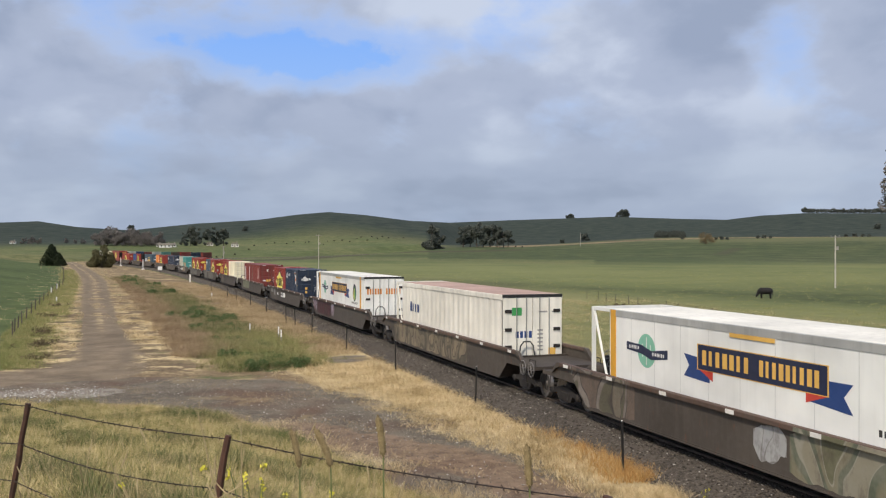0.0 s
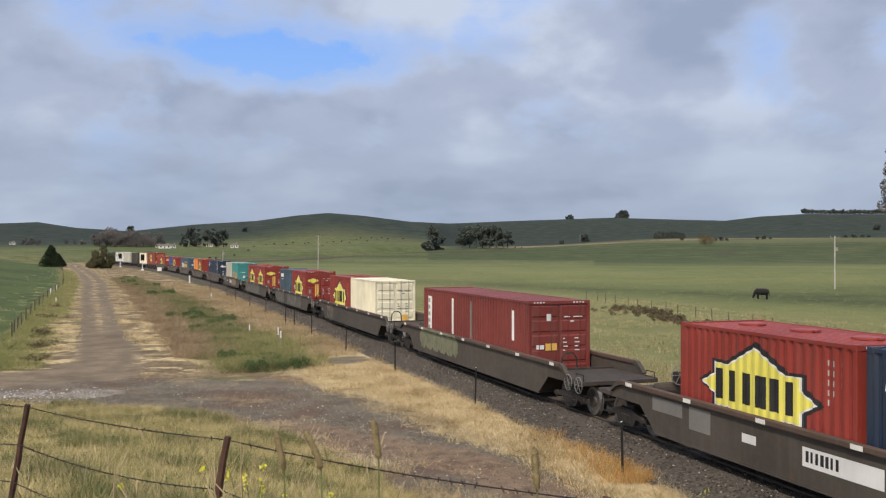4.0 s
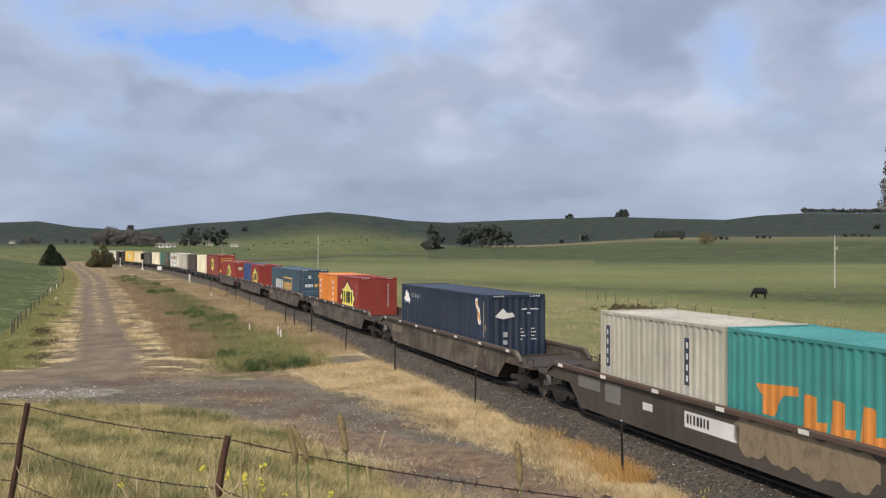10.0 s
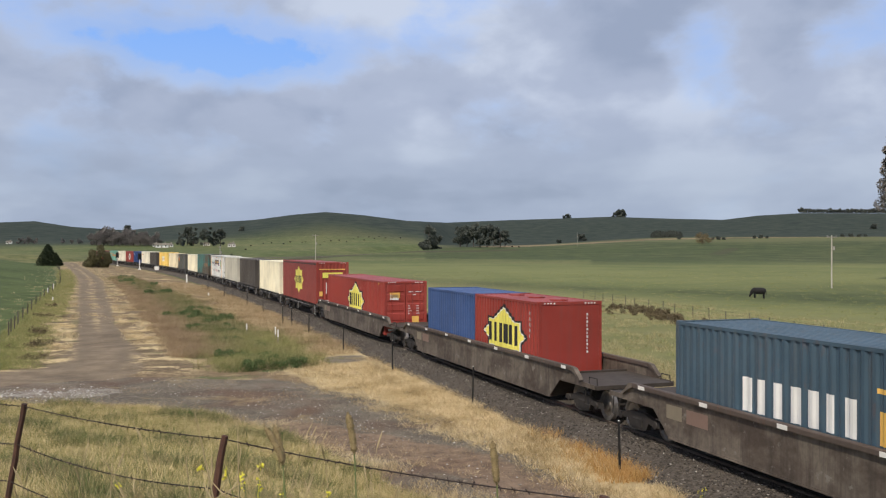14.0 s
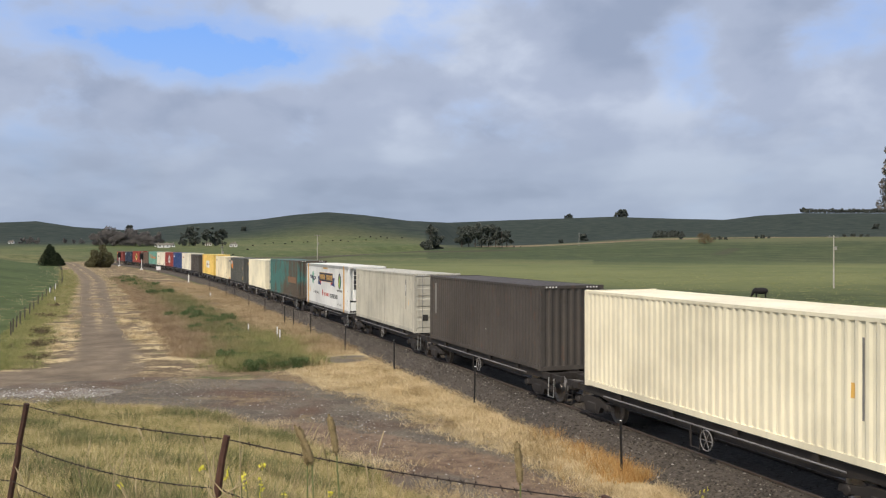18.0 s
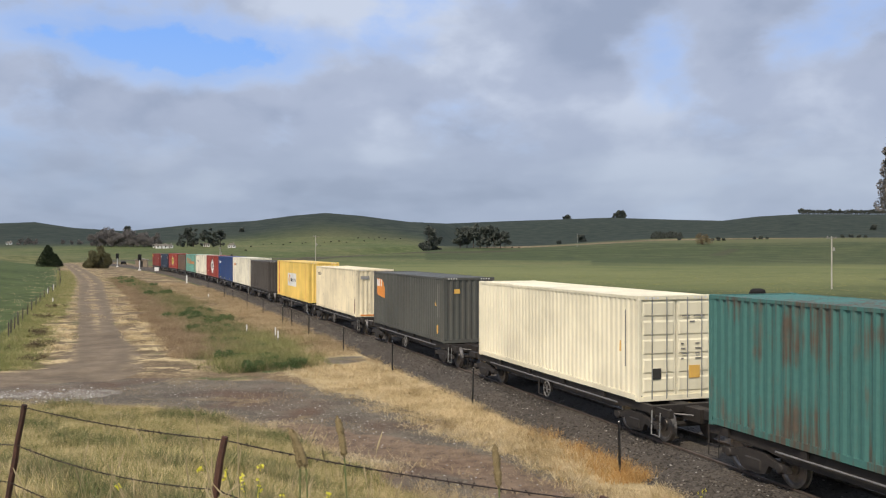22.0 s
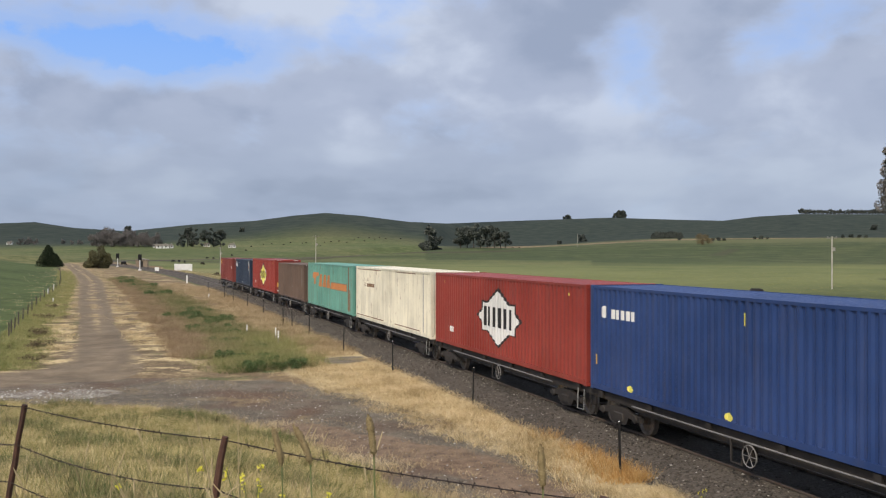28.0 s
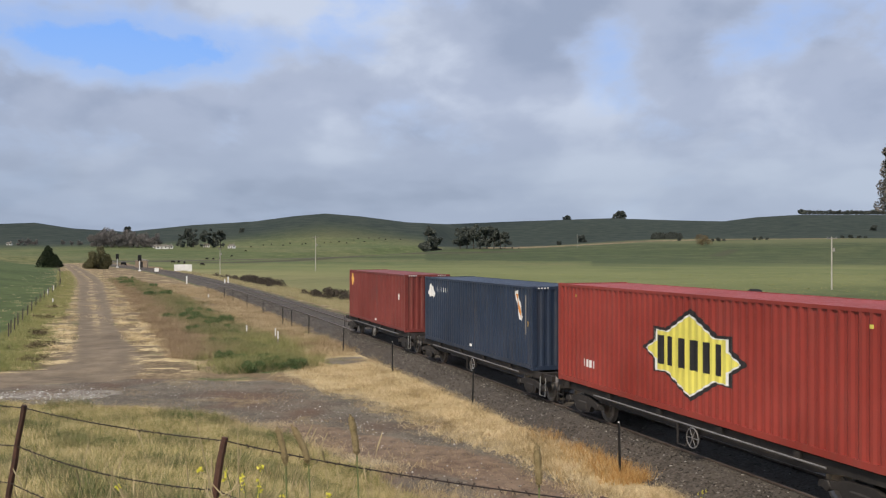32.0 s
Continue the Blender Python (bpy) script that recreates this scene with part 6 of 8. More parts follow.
class Side:
    """The visible long side of a load: marks follow its waves."""

    def __init__(self, box, length, waves=True, face=1.219 - 0.012, depth=0.036, pitch=0.28):
        self.box, self.half, self.waves, self.face, self.depth, self.pitch = box, length / 2, waves, face, depth, pitch

    def y(self, x, lift):
        base = wave_at(x, -self.half + 0.12, self.half - 0.12, self.pitch, -self.face, self.depth) if self.waves else -self.face
        return base - (0.003 if self.waves else 0.0045) - 0.0022 * lift

    def shape(self, name, outline, ink, lift=0, label=""):
        if not self.waves:
            y = self.y(0, lift)
            n = len(outline)
            g = Geo().add([(x, y, z) for x, z in outline] + [(x, y + 0.0015, z) for x, z in outline], [tuple(range(n)), tuple(range(2 * n - 1, n - 1, -1))] + [(i, (i + 1) % n, (i + 1) % n + n, i + n) for i in range(n)])
            part(name, g, INK[ink], self.box, label)
            return
        lo, hi = min(p[0] for p in outline), max(p[0] for p in outline)
        xs = {round(p[0], 4) for p in outline}
        if self.waves:
            n = max(1, round((2 * self.half - 0.24) / self.pitch))
            p = (2 * self.half - 0.24) / n
            for w in range(n + 1):
                for k in (0, 0.28, 0.5, 0.78):
                    x = -self.half + 0.12 + (w + k) * p
                    if lo < x < hi:
                        xs.add(round(x, 4))
        xs = sorted(xs)
        g = Geo()
        for a, b in zip(xs[:-1], xs[1:]):
            if b - a < 0.002:
                continue
            sa, sb = span(outline, a + 0.0005), span(outline, b - 0.0005)
            if sa and sb:
                ya, yb = self.y(a, lift), self.y(b, lift)
                g.add([(a, ya, sa[0]), (b, yb, sb[0]), (b, yb, sb[1]), (a, ya, sa[1])], [(0, 1, 2, 3)])
        if g.f:
            me = g.mesh(name)
            bm = bmesh.new()
            bm.from_mesh(me)
            bmesh.ops.remove_doubles(bm, verts=bm.verts, dist=0.012)
            bmesh.ops.recalc_face_normals(bm, faces=bm.faces)
            bm.to_mesh(me)
            bm.free()
            part(name, me, INK[ink], self.box, label)

    def bar(self, x0, x1, z0, z1, ink, lift=0, name="mark", slant=0.0):
        self.shape(name, [(x0, z0), (x1, z0 + slant), (x1, z1 + slant), (x0, z1)], ink, lift)

    def letters(self, x0, x1, z0, z1, count, ink, lift=1):
        """Plain upright bars where lettering stands."""
        w = (x1 - x0) / count
        for i in range(count):
            self.bar(x0 + i * w, x0 + (i + (0.62, 0.45, 0.56, 0.68)[i % 4]) * w, z0, z1, ink, lift, "lettering_bar")

    def ellipse(self, cx, cz, rx, rz, ink, lift=0, name="emblem"):
        self.shape(name, [(cx + rx * math.cos(q * math.pi / 12), cz + rz * math.sin(q * math.pi / 12)) for q in range(24)], ink, lift)


STAR = [(-1, 0), (-0.76, 0.24), (-0.76, 0.52), (-0.5, 0.5), (0, 1), (0.5, 0.5), (0.76, 0.52), (0.76, 0.24), (1, 0), (0.76, -0.24), (0.76, -0.52), (0.5, -0.5), (0, -1), (-0.5, -0.5), (-0.76, -0.52), (-0.76, -0.24)]


def star(side, cx, cz, rx, rz, ink="yellow", count=6):
    side.shape("badge_border", [(cx + 0.04 + x * rx * 1.09, cz + 0.02 + z * rz * 1.11) for x, z in STAR], "black", 0)
    side.shape("badge_rim", [(cx + x * rx, cz + z * rz) for x, z in STAR], "white", 1)
    side.shape("badge", [(cx + x * rx * 0.955, cz + z * rz * 0.95) for x, z in STAR], ink, 2, "plain star badge")
    side.letters(cx - rx * 0.72, cx + rx * 0.76, cz - rz * 0.34, cz + rz * 0.38, count, "black", 3)


def end_marks(box, length, width, height, rows, ink="white"):
    """Rows of small bars on the front end: (y0, y1, z0, z1)."""
    for y0, y1, z0, z1 in rows:
        part("end_mark", Geo().box(length / 2 + 0.0, length / 2 + 0.006, y0, y1, z0, z1), INK[ink], box)


def hazard(box, length, height, side=-1):
    """Slanted warning bars along the front header."""
    for y in (-1.0, 0.55):
        for i in range(4):
            part("warning_bar", Geo().box(length / 2, length / 2 + 0.005, y + i * 0.12, y + i * 0.12 + 0.06, height - 0.09, height - 0.04), INK["white"], box)


DOOR_TEXT = [(0.18, 0.42, 2.32, 2.36), (0.55, 0.9, 2.32, 2.36), (0.42, 0.58, 2.16, 2.2)]
DOOR_TEXT += [(0.14, 0.22 + 0.06 * (i % 3), 1.55 - 0.14 * i, 1.585 - 0.14 * i) for i in range(4)] + [(0.60, 0.74 + 0.07 * (i % 2), 1.55 - 0.14 * i, 1.585 - 0.14 * i) for i in range(4)]


class Shifted:
    """A side whose marks are moved along by dx."""

    def __init__(self, side, dx):
        self.side, self.dx = side, dx

    def shape(self, name, outline, ink, lift=0):
        self.side.shape(name, [(x + self.dx, z) for x, z in outline], ink, lift)

    def bar(self, x0, x1, z0, z1, ink, lift=0, name="mark"):
        self.side.bar(x0 + self.dx, x1 + self.dx, z0, z1, ink, lift, name)

    def letters(self, x0, x1, z0, z1, count, ink, lift=1):
        self.side.letters(x0 + self.dx, x1 + self.dx, z0, z1, count, ink, lift)

    def ellipse(self, cx, cz, rx, rz, ink, lift=0, name="emblem"):
        self.side.ellipse(cx + self.dx, cz, rx, rz, ink, lift, name)


def banner(side, dx):
    """The ribbon graphics of the white refrigerated boxes, in plain shapes."""
    s = Shifted(side, dx)
    s.shape("ribbon_tail", [(-2.85, 1.56), (-2.62, 1.84), (-2.85, 2.12), (-1.75, 2.05), (-1.75, 1.5)], "blue", 0)
    s.shape("ribbon_tail", [(1.75, 1.62), (1.75, 2.1), (2.95, 2.12), (2.7, 1.84), (2.95, 1.52)], "blue", 0)
    s.shape("ribbon_fold", [(-2.2, 1.8), (-1.62, 1.8), (-1.62, 1.55)], "red", 1)
    s.shape("ribbon_fold", [(1.62, 1.78), (2.25, 1.78), (1.62, 1.58)], "red", 1)
    s.bar(-2.27, 2.29, 1.78, 2.42, "gold", 1, "ribbon_border")
    s.bar(-2.23, 2.25, 1.80, 2.40, "navy", 2, "ribbon")
    s.letters(-2.05, -0.15, 1.92, 2.28, 7, "gold", 3)
    s.letters(0.12, 2.1, 1.92, 2.28, 9, "gold", 3)
    s.ellipse(-4.65, 1.98, 0.46, 0.46, "mint", 0, "globe")
    for k in (-0.2, 0.0, 0.2):
        s.bar(-4.65 + k - 0.015, -4.65 + k + 0.015, 1.6 + abs(k), 2.36 - abs(k), "white", 1, "globe_line")
    s.shape("globe_band", [(-5.7, 1.93), (-5.7, 2.15), (-4.9, 2.12), (-4.4, 2.0), (-3.6, 2.1), (-3.6, 1.86), (-4.4, 1.76), (-4.9, 1.88)], "navy", 2)
    s.letters(-5.55, -5.0, 1.98, 2.07, 7, "white", 3)
    s.letters(-4.35, -3.75, 1.88, 1.97, 8, "white", 3)
    s.ellipse(4.39, 1.95, 0.44, 0.54, "navy", 0)
    s.shape("emblem_leaf", [(4.09, 1.75), (4.2, 1.55), (4.38, 1.5), (4.38, 2.38), (4.2, 2.1)], "yellow", 2)
    s.shape("emblem_leaf", [(4.4, 1.5), (4.6, 1.55), (4.7, 1.78), (4.6, 2.1), (4.4, 2.38)], "green", 2)
    s.letters(3.6, 5.2, 1.25, 1.38, 12, "shadow", 0)
    s.bar(-0.95, 0.66, 2.70, 2.80, "gold", 8, "warning_plate")


def lettering(text, size, ink, parent, m):
    """Readable words in the built-in font, as one flat mesh."""
    cu = bpy.data.curves.new("lettering", "FONT")
    cu.body, cu.size, cu.extrude = text, size, 0.001
    tmp = bpy.data.objects.new("lettering", cu)
    scene.collection.objects.link(tmp)
    me = bpy.data.meshes.new_from_object(tmp.evaluated_get(bpy.context.evaluated_depsgraph_get()))
    bpy.data.objects.remove(tmp)
    me.materials.clear()
    me.materials.append(INK[ink])
    ob = new("lettering", me)
    ob.parent = parent
    ob.matrix_local = m
    return ob


def upright(x, y, z):
    """A pose on the near side: text runs with the way of travel and stands up."""
    return Matrix.Translation((x, y, z)) @ Euler((radians(90), 0, 0)).to_matrix().to_4x4()


for box, (a, length, height, tone, doors, label, kind, mid) in zip(BOXES, LOADS):
    L = length / 2
    s = Side(box, length)
    if "refrigerated" in label:
        s = Side(box, length, False, 1.245)
        if 634 < a < 640:
            s.letters(-4.75, -3.2, 1.62, 2.0, 4, "blue", 0)
            s.bar(-4.7, -4.5, 1.62, 2.1, "blue", 1)
            part("end_mark", Geo().box(L, L + 0.006, -0.85, -0.45, 2.2, 2.5), INK["green"], box)
            end_marks(box, length, 1.2, height, [(-0.7 + 0.18 * i, -0.58 + 0.18 * i, 1.35, 1.6) for i in range(4)], "blue")
            end_marks(box, length, 1.2, height, [(0.25, 0.6, 2.3, 2.36), (0.8, 1.1, 2.3, 2.36)] + [(0.2, 0.42, 1.6 - 0.15 * i, 1.66 - 0.15 * i) for i in range(6)], "grey")
            part("end_mark", Geo().box(L, L + 0.008, 0.65, 0.95, 0.45, 0.95), INK["gold"], box)
        else:
            banner(s, 0.15 if a < 400 else 0.52)
            if a < 400:
                lettering("All Divisions of", 0.34, "shadow", box, upright(-4.36, -1.249, 0.82))
                s.ellipse(-0.95, 0.98, 0.17, 0.24, "red", 0)
                s.letters(-0.45, 1.35, 0.78, 1.02, 7, "red", 0)
                s.letters(1.5, 4.0, 0.72, 1.02, 9, "black", 0)
                lettering("46'6\" x 9'10\"", 0.26, "grey", box, upright(3.85, -1.249, 0.3))
                s.bar(-5.72, -5.55, 0.85, 1.25, "gold", 0)
            else:
                s.bar(4.4, 4.9, 0.75, 0.9, "shadow", 0)
                for y0 in (-1.05, 0.12):
                    end_marks(box, length, 1.2, height, [(y0 + 0.16 * i, y0 + 0.16 * i + 0.1, 1.95, 2.3) for i in range(6)], "orange")
        continue
    hazard(box, length, height)
    if "yellow star" in label and length == F20:
        star(s, -0.1, 1.56, 2.02, 1.0)
        for i in range(3):
            for q in range(5 - i):
                s.bar(2.2 + 0.18 * i, 2.235 + 0.18 * i, 2.42 - 0.2 * q, 2.54 - 0.2 * q, "ghost", 0)
        for x in (-1.9, 0.0, 1.9):
            hatch = part("roof_hatch", Geo().tube([(x, 0.1, height - 0.03), (x, 0.1, height + 0.012), (x, 0.1, height + 0.025)], [0.33, 0.33, 0.28], 20), P["bright_red"], box, "round red roof hatch")
            part("hatch_clamp", Geo().cbox(x + 0.29, x + 0.40, 0.05, 0.15, height - 0.02, height + 0.03, 0.01), P["red"], hatch)
        if not doors:
            end_marks(box, length, 1.2, height, [(0.62, 0.68 - 0.02 * (i % 2), 2.42 - 0.13 * i, 2.5 - 0.13 * i) for i in range(11)])
            end_marks(box, length, 1.2, height, [(0.72, 1.0, 0.2, 0.38)], "gold")
        if doors:
            g = Geo().prism([(y * 0.48 - 0.6, z * 0.2 + 2.2) for y, z in STAR], L, L + 0.006)
            g.v = [(y, x, z) for x, y, z in g.v]
            part("end_badge", g, INK["yellow"], box, "small yellow star badge")
            end_marks(box, length, 1.2, height, [(-0.45, -0.15, 0.95, 1.9)], "gold")
            end_marks(box, length, 1.2, height, DOOR_TEXT)
            end_marks(box, length, 1.2, height, [(-0.95, -0.75, 1.2, 1.5)], "grey")
    elif "yellow star" in label and "curtain" in label:
        s = Side(box, length, False, 1.219 - 0.015)
        s.shape("badge", [(0.2 + 2.05 * r * math.cos(q * math.pi / 8), 1.64 + 1.09 * r * math.sin(q * math.pi / 8)) for q in range(16) for r in [1.0 if q % 2 == 0 else 0.74]], "yellow", 1, "plain star badge")
        s.letters(-1.2, 1.6, 1.35, 1.95, 6, "black", 2)
        s.bar(-L + 0.2, L - 0.2, height - 0.2, height - 0.11, "black", 0)
        part("end_badge", Geo().box(L, L + 0.006, -0.75, 0.75, 1.95, 2.35), INK["yellow"], box)
        end_marks(box, length, 1.2, height, [(-0.55 + 0.2 * i, -0.43 + 0.2 * i, 2.05, 2.25) for i in range(6)], "black")
        end_marks(box, length, 1.2, height, [(-1.0, 0.95, 2.55, 2.62)], "gold")
        end_marks(box, length, 1.2, height, [(-1.0, -0.75, 0.6, 0.95), (0.75, 1.0, 0.6, 0.95)], "gold")
        end_marks(box, length, 1.2, height, [(-0.5 + 0.3 * i, -0.44 + 0.3 * i, 0.8, 1.6) for i in range(4)])
        end_marks(box, length, 1.2, height, [(-1.1, 1.05, 0.16, 0.32)])
        lettering("YOU ARE PASSING ANOTHER", 0.14, "black", box, Matrix.Translation((L + 0.008, -1.02, 0.19)) @ Euler((radians(90), 0, radians(90))).to_matrix().to_4x4())
    elif "star" in label:
        pale = "white star" in label
        shift = 0.1 if not doors else 0.6
        star(s, shift, 1.56, 2.08, 1.05, "white" if pale else "yellow")
        s.letters(-5.6, -4.8, 0.62, 0.85, 4, "white", 0)
        for x in (-6.1, 6.1):
            s.bar(x - 0.06, x + 0.06, 2.72, 2.8, "yellow", 0)
        end_marks(box, length, 1.2, height, [(-1.0, 0.9, 0.2, 0.32)] + ([(-0.9, -0.4, 1.9, 2.2)] if doors else []), "white")
        if doors:
            end_marks(box, length, 1.2, height, [(-0.9, -0.3, 2.0, 2.3), (0.35, 0.75, 0.5, 1.0)], "gold")
            end_marks(box, length, 1.2, height, DOOR_TEXT)
        else:
            end_marks(box, length, 1.2, height, [(-1.0, -0.8, 0.6, 1.0)], "gold")
    elif tone == "maroon" and doors:
        s.bar(-5.55, -5.0, 0.95, 2.55, "white", 0, "label_strip")
        for q in range(5):
            s.bar(-5.42, -5.14, 1.02 + 0.31 * q, 1.2 + 0.31 * q, "grey", 1, "lettering_bar")
        s.bar(-2.2, -1.95, 0.9, 2.6, "white", 0)
        s.letters(0.2, 0.5, 0.9, 2.6, 2, "silver", 0)
        s.bar(4.6, 4.75, 1.4, 2.5, "white", 0)
        end_marks(box, length, 1.2, height, DOOR_TEXT + [(-0.5, -0.3, 2.2, 2.45), (-0.9, -0.6, 1.2, 1.35)])
        end_marks(box, length, 1.2, height, [(-0.55, -0.1, 1.15, 1.4)], "gold")
    elif tone == "maroon":
        s.ellipse(-5.3, 2.35, 0.3, 0.36, "gold", 0)
        s.bar(4.9, 5.0, 1.6, 1.9, "white", 0)
        s.bar(0.0, 0.5, 0.2, 0.3, "white", 0)
    elif tone == "navy":
        k = 1.0 if length == F40 else 0.62
        x0 = -L + 0.45
        s.shape("horse_mark", [(x0, 2.15), (x0 + 0.25 * k, 2.0), (x0 + 0.5 * k, 2.1), (x0 + 0.85 * k, 1.95), (x0 + 0.95 * k, 2.2), (x0 + 0.75 * k, 2.45), (x0 + 0.35 * k, 2.62), (x0 + 0.1 * k, 2.4)], "white", 0, "plain white emblem")
        s.letters(x0 + 1.2 * k, x0 + 2.9 * k, 2.3, 2.5, 6, "white", 0)
        s.shape("slant_band", [(L - 1.55, 2.68), (L - 1.3, 2.74), (L - 0.85, 1.8), (L - 0.95, 1.62), (L - 1.15, 1.7)], "white", 0)
        s.shape("slant_band_core", [(L - 1.45, 2.6), (L - 1.33, 2.6), (L - 0.95, 1.8), (L - 1.05, 1.75)], "orange", 1)
        s.bar(L - 0.62, L - 0.56, 1.2, 2.6, "silver", 0)
        s.bar(L - 0.42, L - 0.34, 1.5, 1.7, "gold", 0)
        s.bar(-0.2, 0.1, 0.25, 0.35, "white", 0)
        if a > 100:
            g = Geo().prism([(-0.95, 2.05), (-0.6, 1.95), (-0.1, 2.05), (-0.2, 2.2), (-0.45, 2.2), (-0.6, 2.38), (-0.8, 2.2)], L, L + 0.006)
            g.v = [(y, x, z) for x, y, z in g.v]
            part("end_emblem", g, INK["white"], box, "plain white emblem")
            end_marks(box, length, 1.2, height, DOOR_TEXT)
            end_marks(box, length, 1.2, height, [(-0.6, -0.42, 1.25, 1.45), (-0.6, -0.42, 0.95, 1.12)], "gold" if doors else "ghost")
        else:
            end_marks(box, length, 1.2, height, [(-0.2 + 0.22 * i, -0.06 + 0.22 * i, 2.28, 2.46) for i in range(5)])
    elif tone == "mint":
        s.shape("faded_lettering", [(-5.6, 2.0), (-5.35, 2.45), (-3.2, 2.45), (-3.4, 2.2), (-4.2, 2.18), (-4.5, 1.55), (-4.95, 1.55), (-4.7, 2.05)], "faded", 0)
        for x in (-3.3, -1.9, -0.6):
            s.shape("faded_lettering", [(x, 1.45), (x + 0.5, 2.35), (x + 1.1, 2.35), (x + 0.75, 1.75), (x + 1.25, 1.7), (x + 1.1, 1.45)], "faded", 0)
        s.shape("stripe_rim", [(0.66, 1.40), (1.0, 1.91), (5.66, 1.91), (5.66, 1.40)], "tan", 0)
        s.shape("faded_stripe", [(0.75, 1.45), (1.05, 1.86), (5.6, 1.86), (5.6, 1.45)], "faded", 1)
        for x, z0 in ((5.9, 0.3), (6.4, 0.25), (6.75, 1.0), (-6.5, 0.3)):
            s.bar(x, x + 0.08, z0, z0 + 1.3, "rusty", 0, "rust_run")
        for x in (-6.15, 6.15):
            s.bar(x - 0.07, x + 0.07, 0.2, height - 0.12, "rusty", 0)
    elif tone == "yellow":
        for x in (-6.2, 6.02):
            s.bar(x - 0.10, x + 0.10, 0.1, height - 0.1, "red", 0, "red_stripe")
        s.bar(-1.86, 2.17, 1.04, 2.12, "white", 0, "white_panel")
        s.shape("emblem", [(-1.55, 1.6), (-1.25, 1.25), (-0.95, 1.25), (-0.7, 1.6), (-0.95, 1.95), (-1.2, 2.0)], "gold", 1)
        s.shape("emblem_core", [(-1.3, 1.62), (-1.1, 1.42), (-0.95, 1.6), (-1.1, 1.85)], "white", 2)
        s.shape("emblem_tip", [(-1.0, 1.95), (-0.7, 1.6), (-0.8, 1.9), (-1.05, 2.05)], "red", 2)
        s.letters(-0.45, 1.85, 1.42, 1.68, 7, "black", 1)
        s.bar(6.6, 6.8, 0.35, 0.75, "gold", 0)
    elif tone == "dark_grey":
        s.shape("badge", [(-5.55, 2.55), (-5.55, 1.9), (-5.3, 1.62), (-3.9, 1.5), (-3.9, 2.1), (-4.3, 2.5)], "orange", 0, "orange badge")
        s.letters(-5.5, -4.3, 2.12, 2.5, 3, "white", 1)
        s.bar(5.0, 5.25, 0.36, 0.75, "gold", 0)
        for x in (5.2, 5.45):
            s.bar(x, x + 0.05, 1.1, 2.6, "silver", 0)
        s.shape("warning_mark", [(4.75, 1.6), (5.0, 1.6), (4.88, 1.85)], "gold", 0)
        end_marks(box, length, 1.2, height, [(-0.72, -0.45, 2.2, 2.4)], "gold")
        end_marks(box, length, 1.2, height, [(0.72, 1.05, 0.55, 1.0)], "gold")
        end_marks(box, length, 1.2, height, [(0.8, 0.86, 1.1, 2.5)])
    elif tone == "slate" and length == F48:
        s.letters(-4.6, -0.9, 1.08, 1.85, 7, "white", 0)
        s.letters(-0.55, 3.4, 1.08, 1.72, 8, "gold", 0)
        s.bar(-0.6, 3.75, 2.05, 2.15, "gold", 0)
        s.bar(3.6, 3.75, 1.1, 2.05, "gold", 0)
        end_marks(box, length, 1.2, height, [(-0.75 + 0.11 * i, -0.68 + 0.11 * i, 1.5, 1.75) for i in range(6)])
        end_marks(box, length, 1.2, height, [(0.05 + 0.12 * i, 0.12 + 0.12 * i, 1.5, 1.75) for i in range(8)] + [(-0.4, 1.0, 0.35, 0.42), (0.3, 0.5, 2.3, 2.5)], "gold")
        end_marks(box, length, 1.2, height, [(-0.45, -0.25, 2.2, 2.45), (-0.4, -0.3, 0.6, 0.75)])
    elif tone == "slate":
        s.letters(-2.6, -1.3, 2.2, 2.5, 5, "white", 0)
        s.bar(-2.5, -1.3, 1.98, 2.03, "white", 0)
        for i, (x, z) in enumerate([(-2.2, 2.62), (-1.0, 2.5), (0.1, 2.6), (0.9, 2.55), (-1.4, 2.0), (0.4, 1.6), (-0.6, 1.5), (1.9, 1.3), (-1.8, 1.2)]):
            s.bar(x, x + 0.35, z - 0.2, z + 0.12, "patch", 0, "paint_patch")
        s.bar(1.75, 1.82, 0.9, 2.5, "white", 0)
        s.bar(2.35, 2.42, 1.6, 2.6, "grey", 0)
    elif tone == "orange":
        for x in (-2.65, 1.4):
            s.bar(x, x + 0.32, 1.1, 2.5, "white", 0, "label_strip")
            for z in (1.3, 1.7, 2.1):
                s.bar(x + 0.06, x + 0.26, z, z + 0.18, "tan", 1)
        s.bar(1.95, 2.0, 1.1, 2.5, "white", 0)
    elif tone == "grey" and length == F20:
        for x in (-2.75, 1.35):
            s.bar(x, x + 0.24, 1.3, 2.5, "patch", 0, "label_strip")
            for z in (1.4, 1.68, 1.96, 2.24):
                s.bar(x + 0.05, x + 0.19, z, z + 0.15, "white", 1)
            s.bar(x, x + 0.24, 1.05, 1.28, "ghost", 0)
    elif tone == "teal":
        s.shape("graffiti", [(-2.0, 1.75), (-1.9, 1.55), (-1.6, 1.55), (-1.75, 1.1), (-1.4, 1.1), (-1.1, 1.6), (-0.6, 1.65), (-0.6, 1.85)], "orange", 0)
        for x in (-0.5, 0.3, 1.1):
            s.shape("graffiti", [(x, 0.95), (x + 0.1, 1.75), (x + 0.45, 1.72), (x + 0.35, 1.2), (x + 0.75, 1.25), (x + 0.7, 0.9)], "orange", 0)
        end_marks(box, length, 1.2, height, DOOR_TEXT + [(-0.6, -0.3, 1.1, 1.4), (-0.9, -0.3, 1.75, 1.82)])
